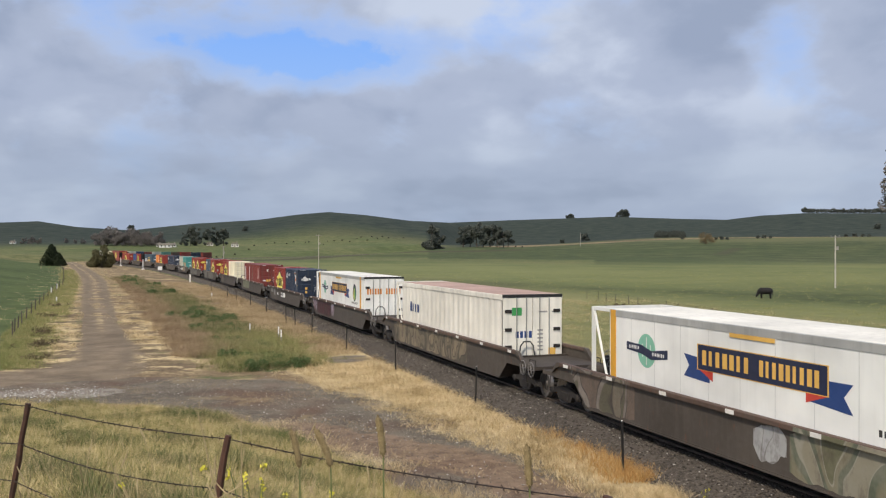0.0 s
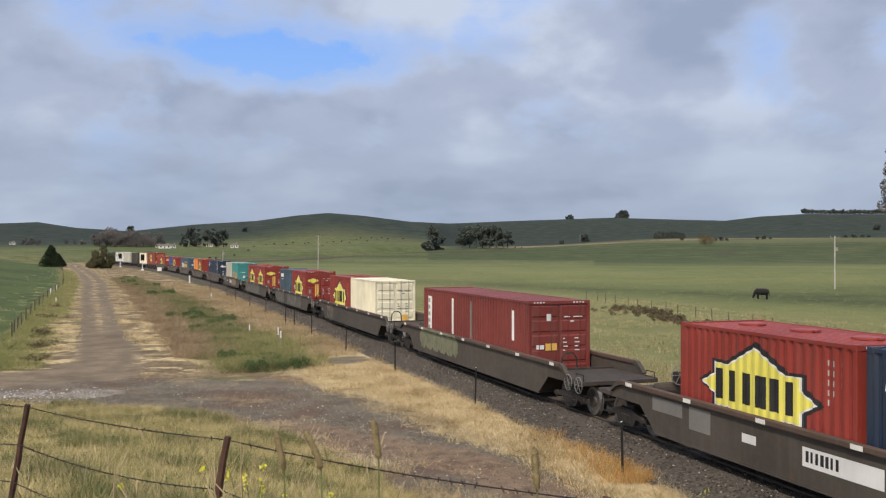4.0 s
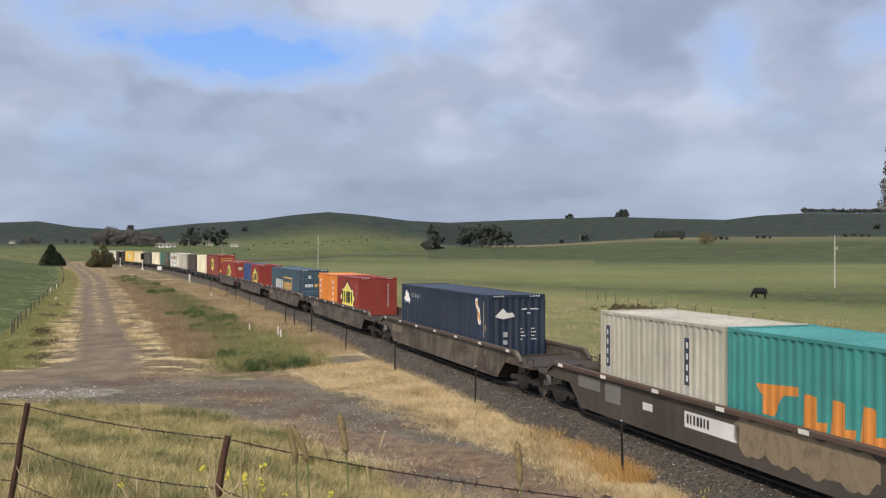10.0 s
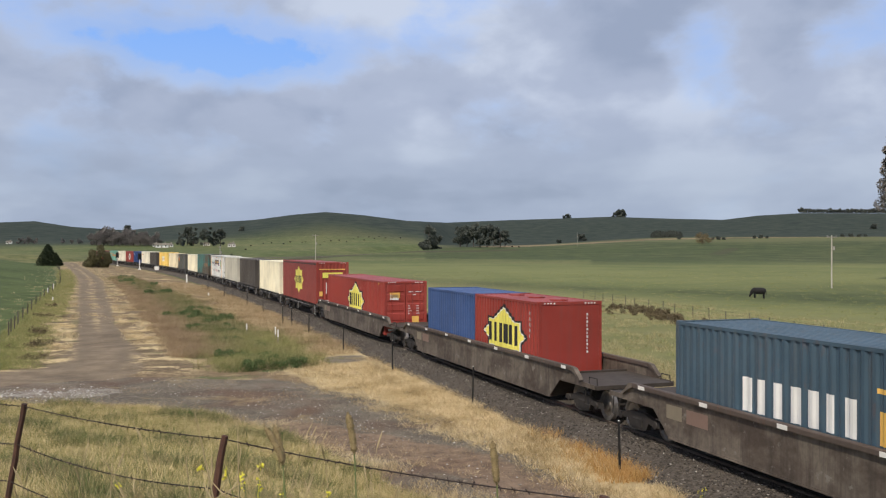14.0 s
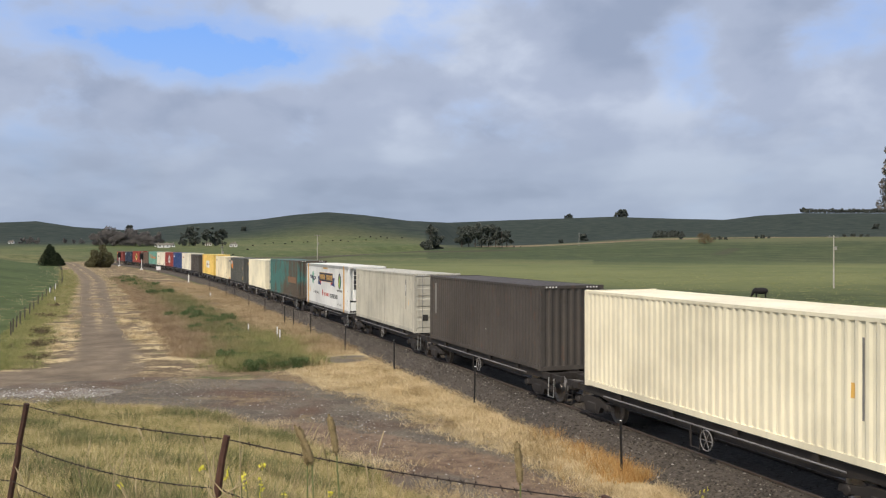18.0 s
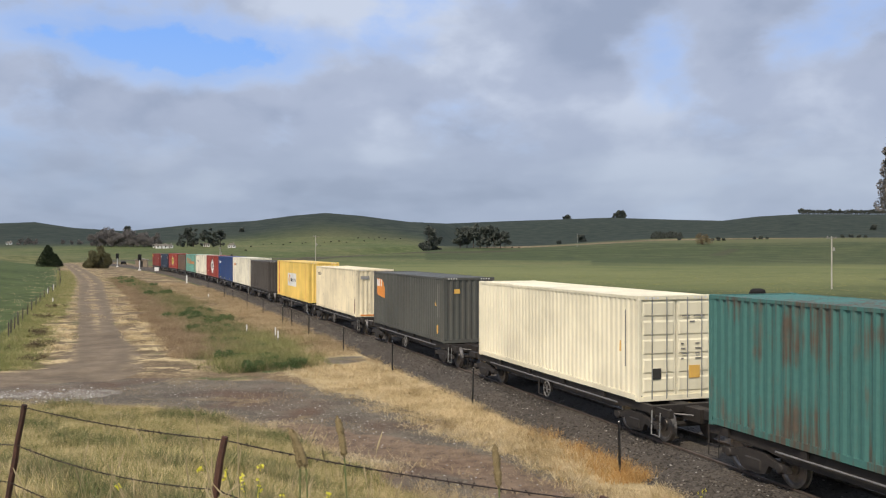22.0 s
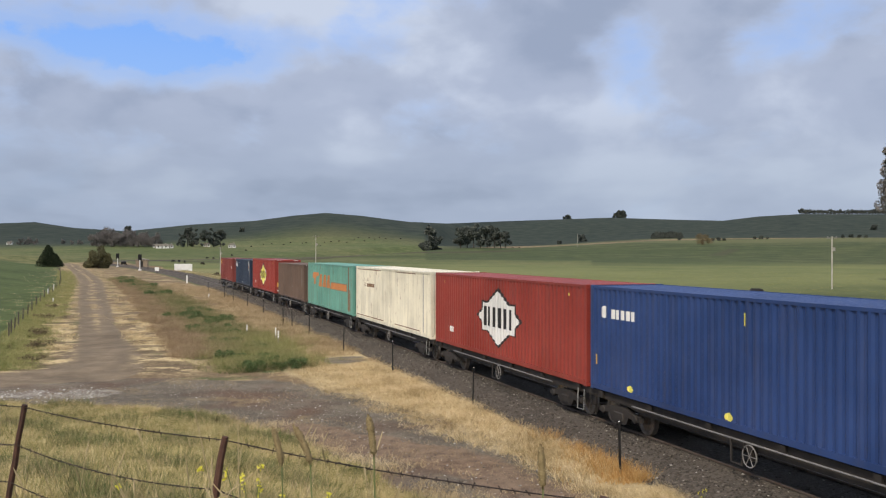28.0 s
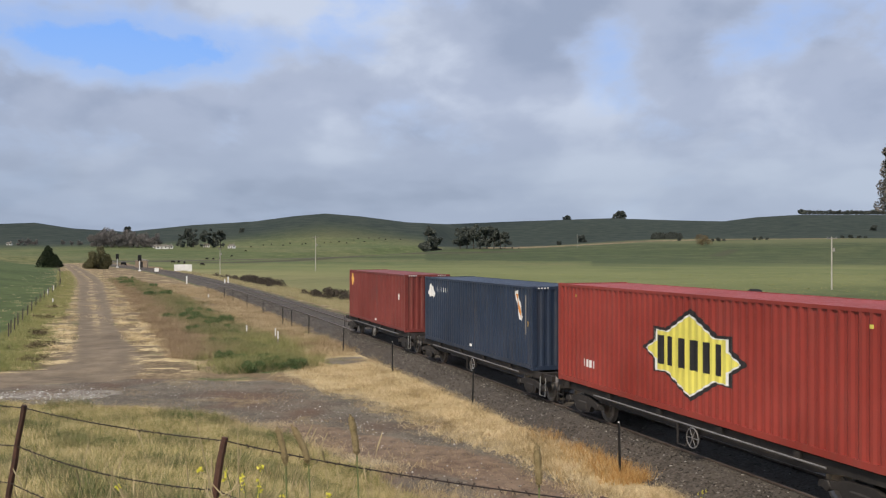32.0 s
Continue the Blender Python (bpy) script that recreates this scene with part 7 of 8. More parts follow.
        end_marks(box, length, 1.2, height, [(-0.5, 0.0, 1.3, 1.36), (0.2, 0.8, 0.8, 0.86)], "orange")
    elif tone == "blue":
        s.ellipse(-6.5, 2.35, 0.16, 0.18, "white", 0)
        s.letters(-6.05, -4.7, 2.18, 2.45, 5, "white", 0)
        s.bar(0.03, 0.09, 2.45, 2.75, "yellow", 0)
        s.bar(-7.05, -6.9, 0.75, 1.05, "gold", 0)
        for x in (-5.0, -0.5, 4.5):
            s.ellipse(x, 0.28, 0.16, 0.1, "yellow", 0)
        s.bar(5.6, 5.68, 1.0, 2.6, "silver", 0)
    elif tone == "old_white":
        if a < 170:
            s.letters(-5.3, -4.3, 2.28, 2.48, 4, "rusty", 0)
            s.letters(-5.3, -2.9, 1.98, 2.18, 8, "rusty", 0)
            for x0, x1 in ((-L + 0.15, -1.0), (1.2, 5.6)):
                s.bar(x0, x1, 0.22, 0.27, "rusty", 0, "rust_run")
                s.bar(x0 + 0.3, x1 - 0.6, height - 0.17, height - 0.13, "rusty", 0, "rust_run")
        else:
            s.letters(-5.6, -3.4, 2.15, 2.4, 5, "tan", 0)
            s.shape("faint_mark", [(-6.3, 2.2), (-5.2, 2.5), (-4.4, 2.3), (-5.0, 2.1)], "orange", 0)
        for x in (-6.15, 6.15):
            s.bar(x - 0.03, x + 0.03, 0.2, height - 0.12, "grey", 0)
    elif tone == "old_teal":
        s.bar(2.4, 6.4, 1.2, 1.7, "rusty", 1, "faded_stripe")
    elif tone in ("cream", "grey"):
        s.bar(L - 1.1, L - 0.95, 1.3, 1.6, "gold", 0)
        s.bar(L - 0.8, L - 0.74, 0.9, 2.5, "silver", 0)
        if tone == "grey":
            for x0 in (-L + 0.55, L - 1.62):
                s.bar(x0, x0 + 0.2, 1.75, 2.6, "patch", 0, "label_strip")
                s.bar(x0, x0 + 0.2, 1.1, 1.72, "tan", 0, "label_strip")
                s.bar(x0 + 0.04, x0 + 0.16, 2.0, 2.3, "white", 1)
        if doors:
            part("end_mark", Geo().box(L, L + 0.006, -0.8, -0.5, 0.6, 0.9), INK["shadow"], box)
            end_marks(box, length, 1.2, height, [(0.4, 0.75, 0.6, 0.95)], "gold")
            end_marks(box, length, 1.2, height, DOOR_TEXT, "silver")
    elif tone in ("brown", "pale_brown"):
        s.bar(-5.4 if tone == "brown" else 5.2, -5.15 if tone == "brown" else 5.26, 1.2, 2.6, "silver", 0)
        s.bar(0.9, 1.0, 1.0, 1.08, "white", 0)
    elif tone == "dirty_cream":
        s.letters(-5.4, -4.2, 2.3, 2.5, 4, "tan", 0)
        s.shape("rust_run", [(5.55, 0.2), (5.75, 0.9), (5.85, 1.5), (5.93, 0.2)], "rusty", 0)
        end_marks(box, length, 1.2, height, [(-0.9, -0.35, 2.3, 2.5)], "grey")
        end_marks(box, length, 1.2, height, [(-0.9, 1.0, 0.04, 0.14)], "orange")


# ---- graffiti and plates on the well wagons ----
def sprayed(name, tones, line, scale, seed):
    """Sprayed artwork: swirling bands of a few paints with thin outlines between them."""
    mat, n = new_mat(name)
    move = n.add("ShaderNodeMapping")
    n.link(n.coords(), move.inputs["Vector"])
    move.inputs["Location"].default_value = (seed * 3.7, 0, seed * 1.9)
    move.inputs["Rotation"].default_value = (0, 0.5, 0)
    move.inputs["Scale"].default_value = (1.0, 0.0, 0.75)
    swirl = n.noise(move.outputs[0], scale, 0.6, 0.3, 1.1)
    fine = n.noise(n.coords(), 14.0, 4, 0.6)
    wear = n.noise(n.scaled(n.coords(), (1.0, 1.0, 0.5)), 3.0, 5, 0.7)
    stops, count = [], max(4, len(tones))
    for i in range(count):
        u, w, tone = 0.30 + 0.40 * i / count, 0.40 / count, tones[i % len(tones)]
        stops += [(u, tone), (u + w * 0.72, tone)]
        if i % 2 == 0:
            stops += [(u + w * 0.82, line), (u + w * 0.92, line)]
    col = n.ramp(swirl, stops)
    col = n.mix(n.ramp(n.noise(n.coords(), 1.7, 3, 0.6), [(0.4, 0.0), (0.7, 0.45)]), col, line)
    col = n.mix(n.math("MULTIPLY", n.ramp(wear, [(0.50, 0.0), (0.68, 0.8)]), 0.7), col, (0.075, 0.058, 0.044))
    n.finish(col, n.ramp(fine, [(0.3, 0.45), (0.7, 0.75)]))
    return mat


SPRAY = {
    "camo": sprayed("sprayed_camouflage", [(0.17, 0.145, 0.105), (0.105, 0.095, 0.06), (0.23, 0.20, 0.17), (0.15, 0.11, 0.085)], (0.05, 0.042, 0.035), 0.75, 1),
    "olive": sprayed("sprayed_olive", [(0.13, 0.125, 0.07), (0.20, 0.18, 0.115), (0.10, 0.115, 0.075), (0.25, 0.225, 0.16)], (0.30, 0.28, 0.22), 0.7, 2),
    "khaki": sprayed("sprayed_khaki", [(0.26, 0.21, 0.14), (0.10, 0.085, 0.06), (0.20, 0.165, 0.11)], (0.055, 0.045, 0.036), 0.9, 3),
    "wine": sprayed("sprayed_wine", [(0.055, 0.012, 0.016), (0.075, 0.016, 0.02), (0.045, 0.014, 0.016)], (0.04, 0.012, 0.014), 0.8, 4),
    "silver": sprayed("sprayed_silver", [(0.155, 0.145, 0.12), (0.12, 0.11, 0.09), (0.17, 0.16, 0.135), (0.10, 0.095, 0.078)], (0.055, 0.048, 0.04), 0.8, 5),
    "rose": sprayed("sprayed_rose", [(0.21, 0.13, 0.10), (0.09, 0.07, 0.055), (0.12, 0.17, 0.115)], (0.05, 0.04, 0.034), 1.0, 6),
    "plain": sprayed("sprayed_tan", [(0.27, 0.21, 0.135), (0.25, 0.195, 0.125), (0.28, 0.22, 0.145)], (0.22, 0.165, 0.10), 0.8, 7),
    "bubble": sprayed("sprayed_moss", [(0.20, 0.205, 0.125), (0.18, 0.185, 0.11), (0.215, 0.22, 0.14)], (0.12, 0.125, 0.075), 0.9, 9),
    "lilac": sprayed("sprayed_lilac", [(0.34, 0.29, 0.34), (0.30, 0.25, 0.30), (0.12, 0.05, 0.065)], (0.10, 0.06, 0.07), 1.3, 10),
    "chalk": sprayed("sprayed_white", [(0.40, 0.40, 0.39), (0.36, 0.36, 0.36)], (0.22, 0.21, 0.20), 1.1, 8),
}


def piece(wagon, x0, x1, style, seed, z0=0.385, z1=1.405, ragged=0.1):
    """A sprayed panel with a ragged scalloped outline on a wagon's side plate, spilling on the flange."""
    rng = random.Random(seed)
    n = max(12, int((x1 - x0) / 0.09))
    ph, f1, f2 = rng.random() * 6, 2.6 + rng.random(), 6.1 + rng.random()
    jag = lambda x: ragged * (1 - 0.65 * abs(math.sin(x * f1 + ph)) - 0.35 * abs(math.sin(x * f2 + 2 * ph)))
    xs = [x0 + (x1 - x0) * q / n for q in range(n + 1)]
    lows = [(x, min(max(z0, 0.385 + 0.84 * max(0.0, abs(x) - 7.3)) + jag(x + 1.7) + (ragged * max(0.0, 1 - min(q, n - q) / 3)), 1.25)) for q, x in enumerate(xs)]
    tops = [(x, z1 - (0.5 * jag(x) + 0.9 * ragged * max(0.0, 1 - min(q, n - q) / 3)) * (abs(x) < 7.3)) for q, x in enumerate(xs)]
    outline = lows + tops[::-1]
    k = len(outline)
    g = Geo().add([(x, -1.3645, z) for x, z in outline] + [(x, -1.361, z) for x, z in outline], [tuple(range(k))] + [(i, (i + 1) % k, (i + 1) % k + k, i + k) for i in range(k)])
    part("graffiti", g, SPRAY[style], wagon, "sprayed graffiti panel")
    if z1 > 1.39 and style in ("camo", "olive", "bubble"):
        part("graffiti_spill", Geo().box(x0 + 0.2, x1 - 0.1, -1.4535, -1.4505, 1.405, 1.50), SPRAY[style], wagon, "sprayed flange")


GRAFFITI = {
    664.2: [(-8.4, -4.4, "camo"), (0.75, 1.85, "chalk"), (1.95, 8.2, "olive")],
    642.6: [(-7.2, 3.8, "khaki")],
    621.0: [(-8.3, -6.6, "lilac"), (-6.5, -1.8, "wine"), (-1.7, -0.7, "lilac")],
    577.55: [(-6.3, -0.9, "bubble")],
    555.95: [(-6.5, -4.5, "rose")],
    534.4: [(-7.8, -3.2, "silver"), (-1.8, 4.8, "silver")],
    512.8: [(-7.4, 3.0, "silver")],
    491.3: [(0.4, 4.8, "plain")],
}
for wagon, mid in WELLS:
    s = Side(wagon, 19.0, False, 1.36)
    for k, (x0, x1, style) in enumerate(GRAFFITI.get(mid, [])):
        piece(wagon, x0, x1, style, int(mid) + k, z0=0.5 if style in ("plain", "chalk", "bubble", "lilac") else 0.385, ragged=0.22 if style in ("plain", "wine", "chalk", "bubble", "lilac") else 0.08)
    if mid in (491.3, 599.5):
        s.bar(-7.4, -6.0, 0.95, 1.3, "silver", 0, "data_plate")
        s.bar(-5.7, -4.8, 0.75, 1.3, "silver", 0, "data_plate")
        s.bar(-1.6, 0.6, 0.75, 1.15, "white", 0, "name_plate")
        s.letters(-1.5, -0.5, 0.85, 1.08, 7, "black", 1)
        s.bar(-3.6, -3.1, 0.85, 1.05, "white", 0, "data_plate")
    elif mid < 480:
        s.bar(-7.4, -6.7, 0.85, 1.2, "tan", 0, "data_plate")
        s.bar(-6.5, -5.6, 0.85, 1.2, "pink", 0, "data_plate")


# ---- grass and weeds ----
def blade_material(name, tones, rough=0.9, single=0.65, patchy=0.5, start=0.0, scale=0.7):
    mat, n = new_mat(name)
    geo = n.add("ShaderNodeNewGeometry")
    patch = n.math("ADD", n.math("MULTIPLY", n.noise(n.coords(), scale, 4, 0.65), 0.65), n.math("MULTIPLY", n.noise(n.coords(), scale * 4.5, 3, 0.6), 0.35))
    f = n.math("ADD", n.math("ADD", n.math("MULTIPLY", geo.outputs["Random Per Island"], single), start), n.math("MULTIPLY", patch, patchy))
    stops = [(0.15 + 0.75 * i / (len(tones) - 1), t) for i, t in enumerate(tones)]
    n.finish(n.ramp(f, stops), rough, 0, 0.15)
    n.bsdf.inputs["Subsurface Weight"].default_value = 0.0
    return mat


def blades(name, label, x, y, height, count, width, spread, lean, mat, rng, segs=2):
    """Tufts of bent blades rooted at x, y; one mesh of stuff."""
    n = len(x)
    z = ground_height(x, y)[0]
    bx = np.repeat(x, count) + rng.normal(size=n * count) * spread
    by = np.repeat(y, count) + rng.normal(size=n * count) * spread
    bz = np.repeat(z, count) - 0.03
    h = np.repeat(height, count) * (0.55 + 0.6 * rng.random(n * count))
    a = rng.random(n * count) * 2 * np.pi
    tilt = lean * (0.3 + rng.random(n * count)) * h
    fx, fy = np.cos(a), np.sin(a)
    face = rng.random(n * count) * 2 * np.pi
    wx, wy = np.cos(face) * width * (0.6 + 0.8 * rng.random(n * count)), np.sin(face) * width
    base = np.stack([bx, by, bz], 1)
    side = np.stack([wx, wy, np.zeros_like(wx)], 1)
    mid = base + np.stack([fx * tilt * 0.35, fy * tilt * 0.35, h * 0.6], 1)
    tip = base + np.stack([fx * tilt, fy * tilt, h], 1)
    if segs == 2:
        verts = np.stack([base - side, base + side, mid + side * 0.8, mid - side * 0.8, tip], 1).reshape(-1, 3)
        k = (np.arange(n * count) * 5)[:, None]
        faces = np.stack([k + [0, 1, 2], k + [0, 2, 3], k + [3, 2, 4]], 1).reshape(-1, 3)
    else:
        verts = np.stack([base - side, base + side, tip], 1).reshape(-1, 3)
        faces = np.arange(n * count * 3).reshape(-1, 3)
    me = from_arrays(name, verts, faces, mat)
    return tagged(new(name, me), label, "grass", kind="stuff")


def along(line, width, count, rng, power=1.0):
    """Random places along a line of corners, thinning out with distance."""
    pts = np.array(line, float)
    seg = np.hypot(*np.diff(pts, axis=0).T)
    mid = (pts[1:] + pts[:-1]) / 2
    w = seg / np.hypot(*mid.T) ** power
    i = rng.choice(len(seg), count * 2, p=w / w.sum())
    u = rng.random(count * 2)
    # thin out inside long pieces as well
    p = pts[i] + (pts[i + 1] - pts[i]) * u[:, None]
    near = np.hypot(*pts[i].T), np.hypot(*pts[i + 1].T)
    keep = rng.random(count * 2) < (np.minimum(*near) / np.hypot(*p.T)) ** power
    p, i = p[keep][:count], i[keep][:count]
    d = (pts[i + 1] - pts[i]) / seg[i, None]
    off = rng.normal(size=len(p)) * width
    return p[:, 0] - d[:, 1] * off, p[:, 1] + d[:, 0] * off


def lumpy(x, y, scale, rng_seed, limit):
    """Keeps places where a slow wave of the plan is high, so that tufts stand in patches."""
    f = np.sin(x * scale + rng_seed) * np.sin(y * scale * 1.3 + 2 * rng_seed) + 0.5 * np.sin(x * scale * 2.7 + y * scale * 2.1 + rng_seed)
    return f > limit


def off_track(x, y, low):
    return -track_offset(np.asarray(x), np.asarray(y))[0] > low


G_STRAW = blade_material("straw_blades", [(0.20, 0.145, 0.075), (0.40, 0.30, 0.155), (0.60, 0.47, 0.27), (0.70, 0.58, 0.37)], 0.9, 0.55, 1.9, -0.62, 0.55)
G_RUST = blade_material("rusty_straw", [(0.26, 0.125, 0.04), (0.42, 0.225, 0.07), (0.50, 0.31, 0.12), (0.58, 0.42, 0.20)])
G_BROWN = blade_material("brown_weeds", [(0.13, 0.088, 0.055), (0.25, 0.178, 0.11), (0.37, 0.275, 0.175), (0.46, 0.36, 0.235)], 0.9, 0.55, 1.3, -0.4, 0.4)
G_TAN = blade_material("tan_grass", [(0.15, 0.115, 0.06), (0.28, 0.205, 0.12), (0.40, 0.305, 0.185), (0.56, 0.45, 0.285)], 0.9, 0.55, 1.7, -0.55, 0.35)
G_GREEN = blade_material("green_weeds", [(0.045, 0.072, 0.024), (0.09, 0.125, 0.042), (0.17, 0.18, 0.075), (0.34, 0.27, 0.15)], 0.9, 0.6, 1.7, -0.5, 0.4)
G_BANK = blade_material("bank_grass", [(0.06, 0.075, 0.023), (0.17, 0.18, 0.06), (0.34, 0.30, 0.12), (0.49, 0.39, 0.185), (0.68, 0.55, 0.31)], 0.9, 0.75, 2.3, -0.93, 0.8)
G_LINE = blade_material("lineside_grass", [(0.13, 0.14, 0.055), (0.27, 0.24, 0.12), (0.42, 0.36, 0.20), (0.50, 0.43, 0.26)])
G_FIELD = blade_material("verge_grass", [(0.06, 0.085, 0.026), (0.15, 0.18, 0.055), (0.24, 0.25, 0.095), (0.36, 0.32, 0.15)], 0.9, 0.55, 1.4, -0.28, 0.6)


def build_grass():
    rng = np.random.default_rng(7)
    x, y = along(STRAW, 1.5, 19000, rng, 1.6)
    s = -105 + 130 * rng.random(5000) ** 0.9 + 0.0
    side = -2.35 - 1.7 * rng.random(5000)
    h = np.interp(s, S_AXIS, HEAD)
    bx, by = np.interp(s, S_AXIS, LINE_X) + np.sin(h) * side, np.interp(s, S_AXIS, LINE_Y) - np.cos(h) * side
    ok = (by > 29 + 3 * rng.random(5000)) & lumpy(bx, by, 0.55, 4.0, -0.45)
    x, y = np.concatenate([x, bx[ok]]), np.concatenate([y, by[ok]])
    past = x - np.interp(y, [p[1] for p in STRAW_EDGE[::-1]], [p[0] for p in STRAW_EDGE[::-1]])
    ok = off_track(x, y, 2.45) & ((past > rng.normal(0, 0.3, len(x))) | (y > 42)) & ~((np.hypot(x - 4.4, y - 22.4) < 0.9))
    x, y = x[ok], y[ok]
    ok = np.hypot((x + 5.0) / 1.5, (y - 46.6) / 2.2) > 0.75 + 0.35 * rng.random(len(x))
    x, y = x[ok], y[ok]
    near = y < 44 + 9 * rng.random(len(x))
    blades("straw_grass", "bleached dry grass along the ballast edge", x[near], y[near], 0.07 + 0.17 * rng.random(near.sum()) ** 1.6, 12, 0.007, 0.10, 1.1, G_STRAW, rng, 1)
    x, y = x[~near], y[~near]
    blades("tan_grass", "dull tan grass beside the line", x, y, 0.10 + 0.25 * rng.random(len(x)) ** 1.6, 15, 0.008, 0.12, 1.1, G_TAN, rng, 1)
    x, y = along([(4.1, 28.6), (4.5, 25.0), (4.9, 22.2)], 0.55, 1100, rng, 0.3)
    ok = off_track(x, y, 2.5)
    blades("rusty_grass", "rust coloured dead grass round a picket", x[ok], y[ok], 0.2 + 0.2 * rng.random(ok.sum()), 14, 0.007, 0.10, 0.8, G_RUST, rng, 1)
    x, y = along([(-60, 165), (-40.5, 122), (-26, 82), (-17, 57), (-12.8, 47)], 2.1, 13000, rng, 1.2)
    ok = off_track(x, y, 3.2) & lumpy(x, y, 0.5, 6.0, -0.6) & (polyline_distance(x, y, ROAD) > 3.2 + 0.9 * rng.random(len(x))) & (y > 46)
    x, y = x[ok], y[ok]
    blades("brown_weeds", "brown seeding weeds on the verge", x, y, 0.15 + 0.45 * rng.random(len(x)) ** 1.3, 26, 0.006, 0.18, 0.9, G_BROWN, rng, 1)
    x, y = along([(-34, 118), (-21, 78), (-14.5, 60), (-10.5, 48)], 2.8, 6500, rng, 1.2)
    ok = off_track(x, y, 3.0) & lumpy(x, y, 0.4, 2.5, -0.1) & (polyline_distance(x, y, ROAD) > 3.0)
    x, y = x[ok], y[ok]
    blades("pale_weeds", "pale dry grass in patches on the verge", x, y, 0.12 + 0.3 * rng.random(len(x)) ** 1.3, 20, 0.006, 0.16, 1.0, G_TAN, rng, 1)
    x, y = along(WEED, 0.95, 11000, rng, 1.1)
    ok = lumpy(x, y, 0.6, 5.0, np.where(y > 62, -1.2, -0.35)) & off_track(x, y, 3.4)
    x, y = x[ok], y[ok]
    blades("green_weeds", "green leafy weeds in a strip on the verge", x, y, 0.12 + 0.42 * rng.random(len(x)) ** 1.4, 28, 0.010, 0.20, 1.2, G_GREEN, rng, 1)
    x, y = along([(-12.4, 58), (-10.3, 52.5), (-9.4, 47.0), (-7.6, 43.4)], 1.3, 1500, rng, 0.6)
    blades("seeding_weeds", "yellow-green weeds running to seed on the verge", x, y, 0.25 + 0.45 * rng.random(len(x)), 18, 0.006, 0.16, 0.8, G_FIELD, rng, 1)
    # grass beside and along the earth road
    x, y = along(ROAD[2:], 3.6, 9000, rng, 1.2)
    d = polyline_distance(x, y, ROAD)
    ok = (d > np.interp(y, *ROAD_HALF) + 0.1) & lumpy(x, y, 0.55, 1.0, -0.1) & off_track(x, y, 4)
    x, y = x[ok], y[ok]
    blades("road_straw", "flattened straw beside the earth road", x, y, 0.10 + 0.12 * rng.random(len(x)), 13, 0.013, 0.2, 1.3, G_STRAW, rng, 1)
    x, y = along(ROAD[4:], 0.35, 1500, rng, 1.2)
    ok = lumpy(x, y, 0.5, 4.0, 0.2)
    blades("crown_straw", "straw tufts on the crown of the earth road", x[ok], y[ok], 0.06 + 0.06 * rng.random(ok.sum()), 12, 0.013, 0.2, 1.5, G_STRAW, rng, 1)
    x, y = along([(-21, 42)] + EDGE[2:7], 2.6, 15000, rng, 1.2)
    fence_x = np.interp(y, [p[1] for p in EDGE], [p[0] for p in EDGE])
    ok = (polyline_distance(x, y, ROAD) > 2.3 + 2.0 * rng.random(len(x)) * (y < 75)) & (x > fence_x + 0.2)
    x, y = x[ok], y[ok]
    blades("verge_grass", "yellow-green grass between fence and road", x, y, 0.10 + 0.3 * rng.random(len(x)) ** 1.3, 20, 0.008, 0.20, 1.0, G_FIELD, rng, 1)
    # thin growth on the gravel
    x, y = along(GRAVEL[:5], 2.2, 3200, rng, 0.5)
    ok = lumpy(x, y, 0.7, 2.0, 0.15) & (toe_distance(x, y) > -0.3)
    blades("gravel_tufts", "sparse tufts growing through gravel", x[ok], y[ok], 0.03 + 0.09 * rng.random(ok.sum()) ** 1.5, 10, 0.008, 0.16, 1.4, G_TAN, rng, 1)
    # the bank before the camera
    az = np.radians(-28 + 36 * rng.random(34000))
    u = 0.34 + 0.70 * rng.random(34000) ** 0.8
    r = u * np.interp(np.degrees(az), BANK_AZ, BANK_R)
    x, y = np.sin(az) * r, np.cos(az) * r
    ok = (r > 5.0) & off_track(x, y, 4)
    x, y = x[ok], y[ok]
    tall = 0.09 + 0.17 * rng.random(len(x)) ** 1.5 + 0.10 * lumpy(x, y, 0.9, 3.0, 0.2)
    blades("bank_grass", "tall mixed green and straw grass on the bank", x, y, tall, 15, 0.005, 0.09, 1.0, G_BANK, rng, 1)
    ex, ey = along([(-9.5, 31.0), (-6.8, 29.6), (-3.6, 25.4), (-1.2, 22.4), (0.4, 19.6), (1.6, 16)], 0.75, 2600, rng, 0.3)
    keep = lumpy(ex, ey, 1.1, 2.0, -0.35)
    blades("foot_straw", "thin bleached grass at the foot of the bank", ex[keep], ey[keep], 0.06 + 0.2 * rng.random(keep.sum()) ** 1.8, 14, 0.0045, 0.11, 1.1, G_STRAW, rng, 1)
    ok = lumpy(x, y, 0.75, 8.0, 0.45)
    k = np.nonzero(ok)[0][::2]
    blades("bank_clumps", "dark green clumps among the bank grass", x[k], y[k], 0.22 + 0.2 * rng.random(len(k)), 14, 0.008, 0.12, 0.8, G_GREEN, rng, 1)
    k = np.nonzero(~ok)[0][::9]
    blades("bank_stems", "bleached seeding stems on the bank", x[k], y[k], 0.28 + 0.3 * rng.random(len(k)), 3, 0.003, 0.10, 0.6, G_STRAW, rng, 1)
    # behind the track
    s = rng.uniform(-112, 120, 9000)
    off = rng.uniform(3.9, 13, 9000)
    h = np.interp(s, S_AXIS, HEAD)
    x = np.interp(s, S_AXIS, LINE_X) + np.sin(h) * off
    y = np.interp(s, S_AXIS, LINE_Y) - np.cos(h) * off
    ok = y > 4
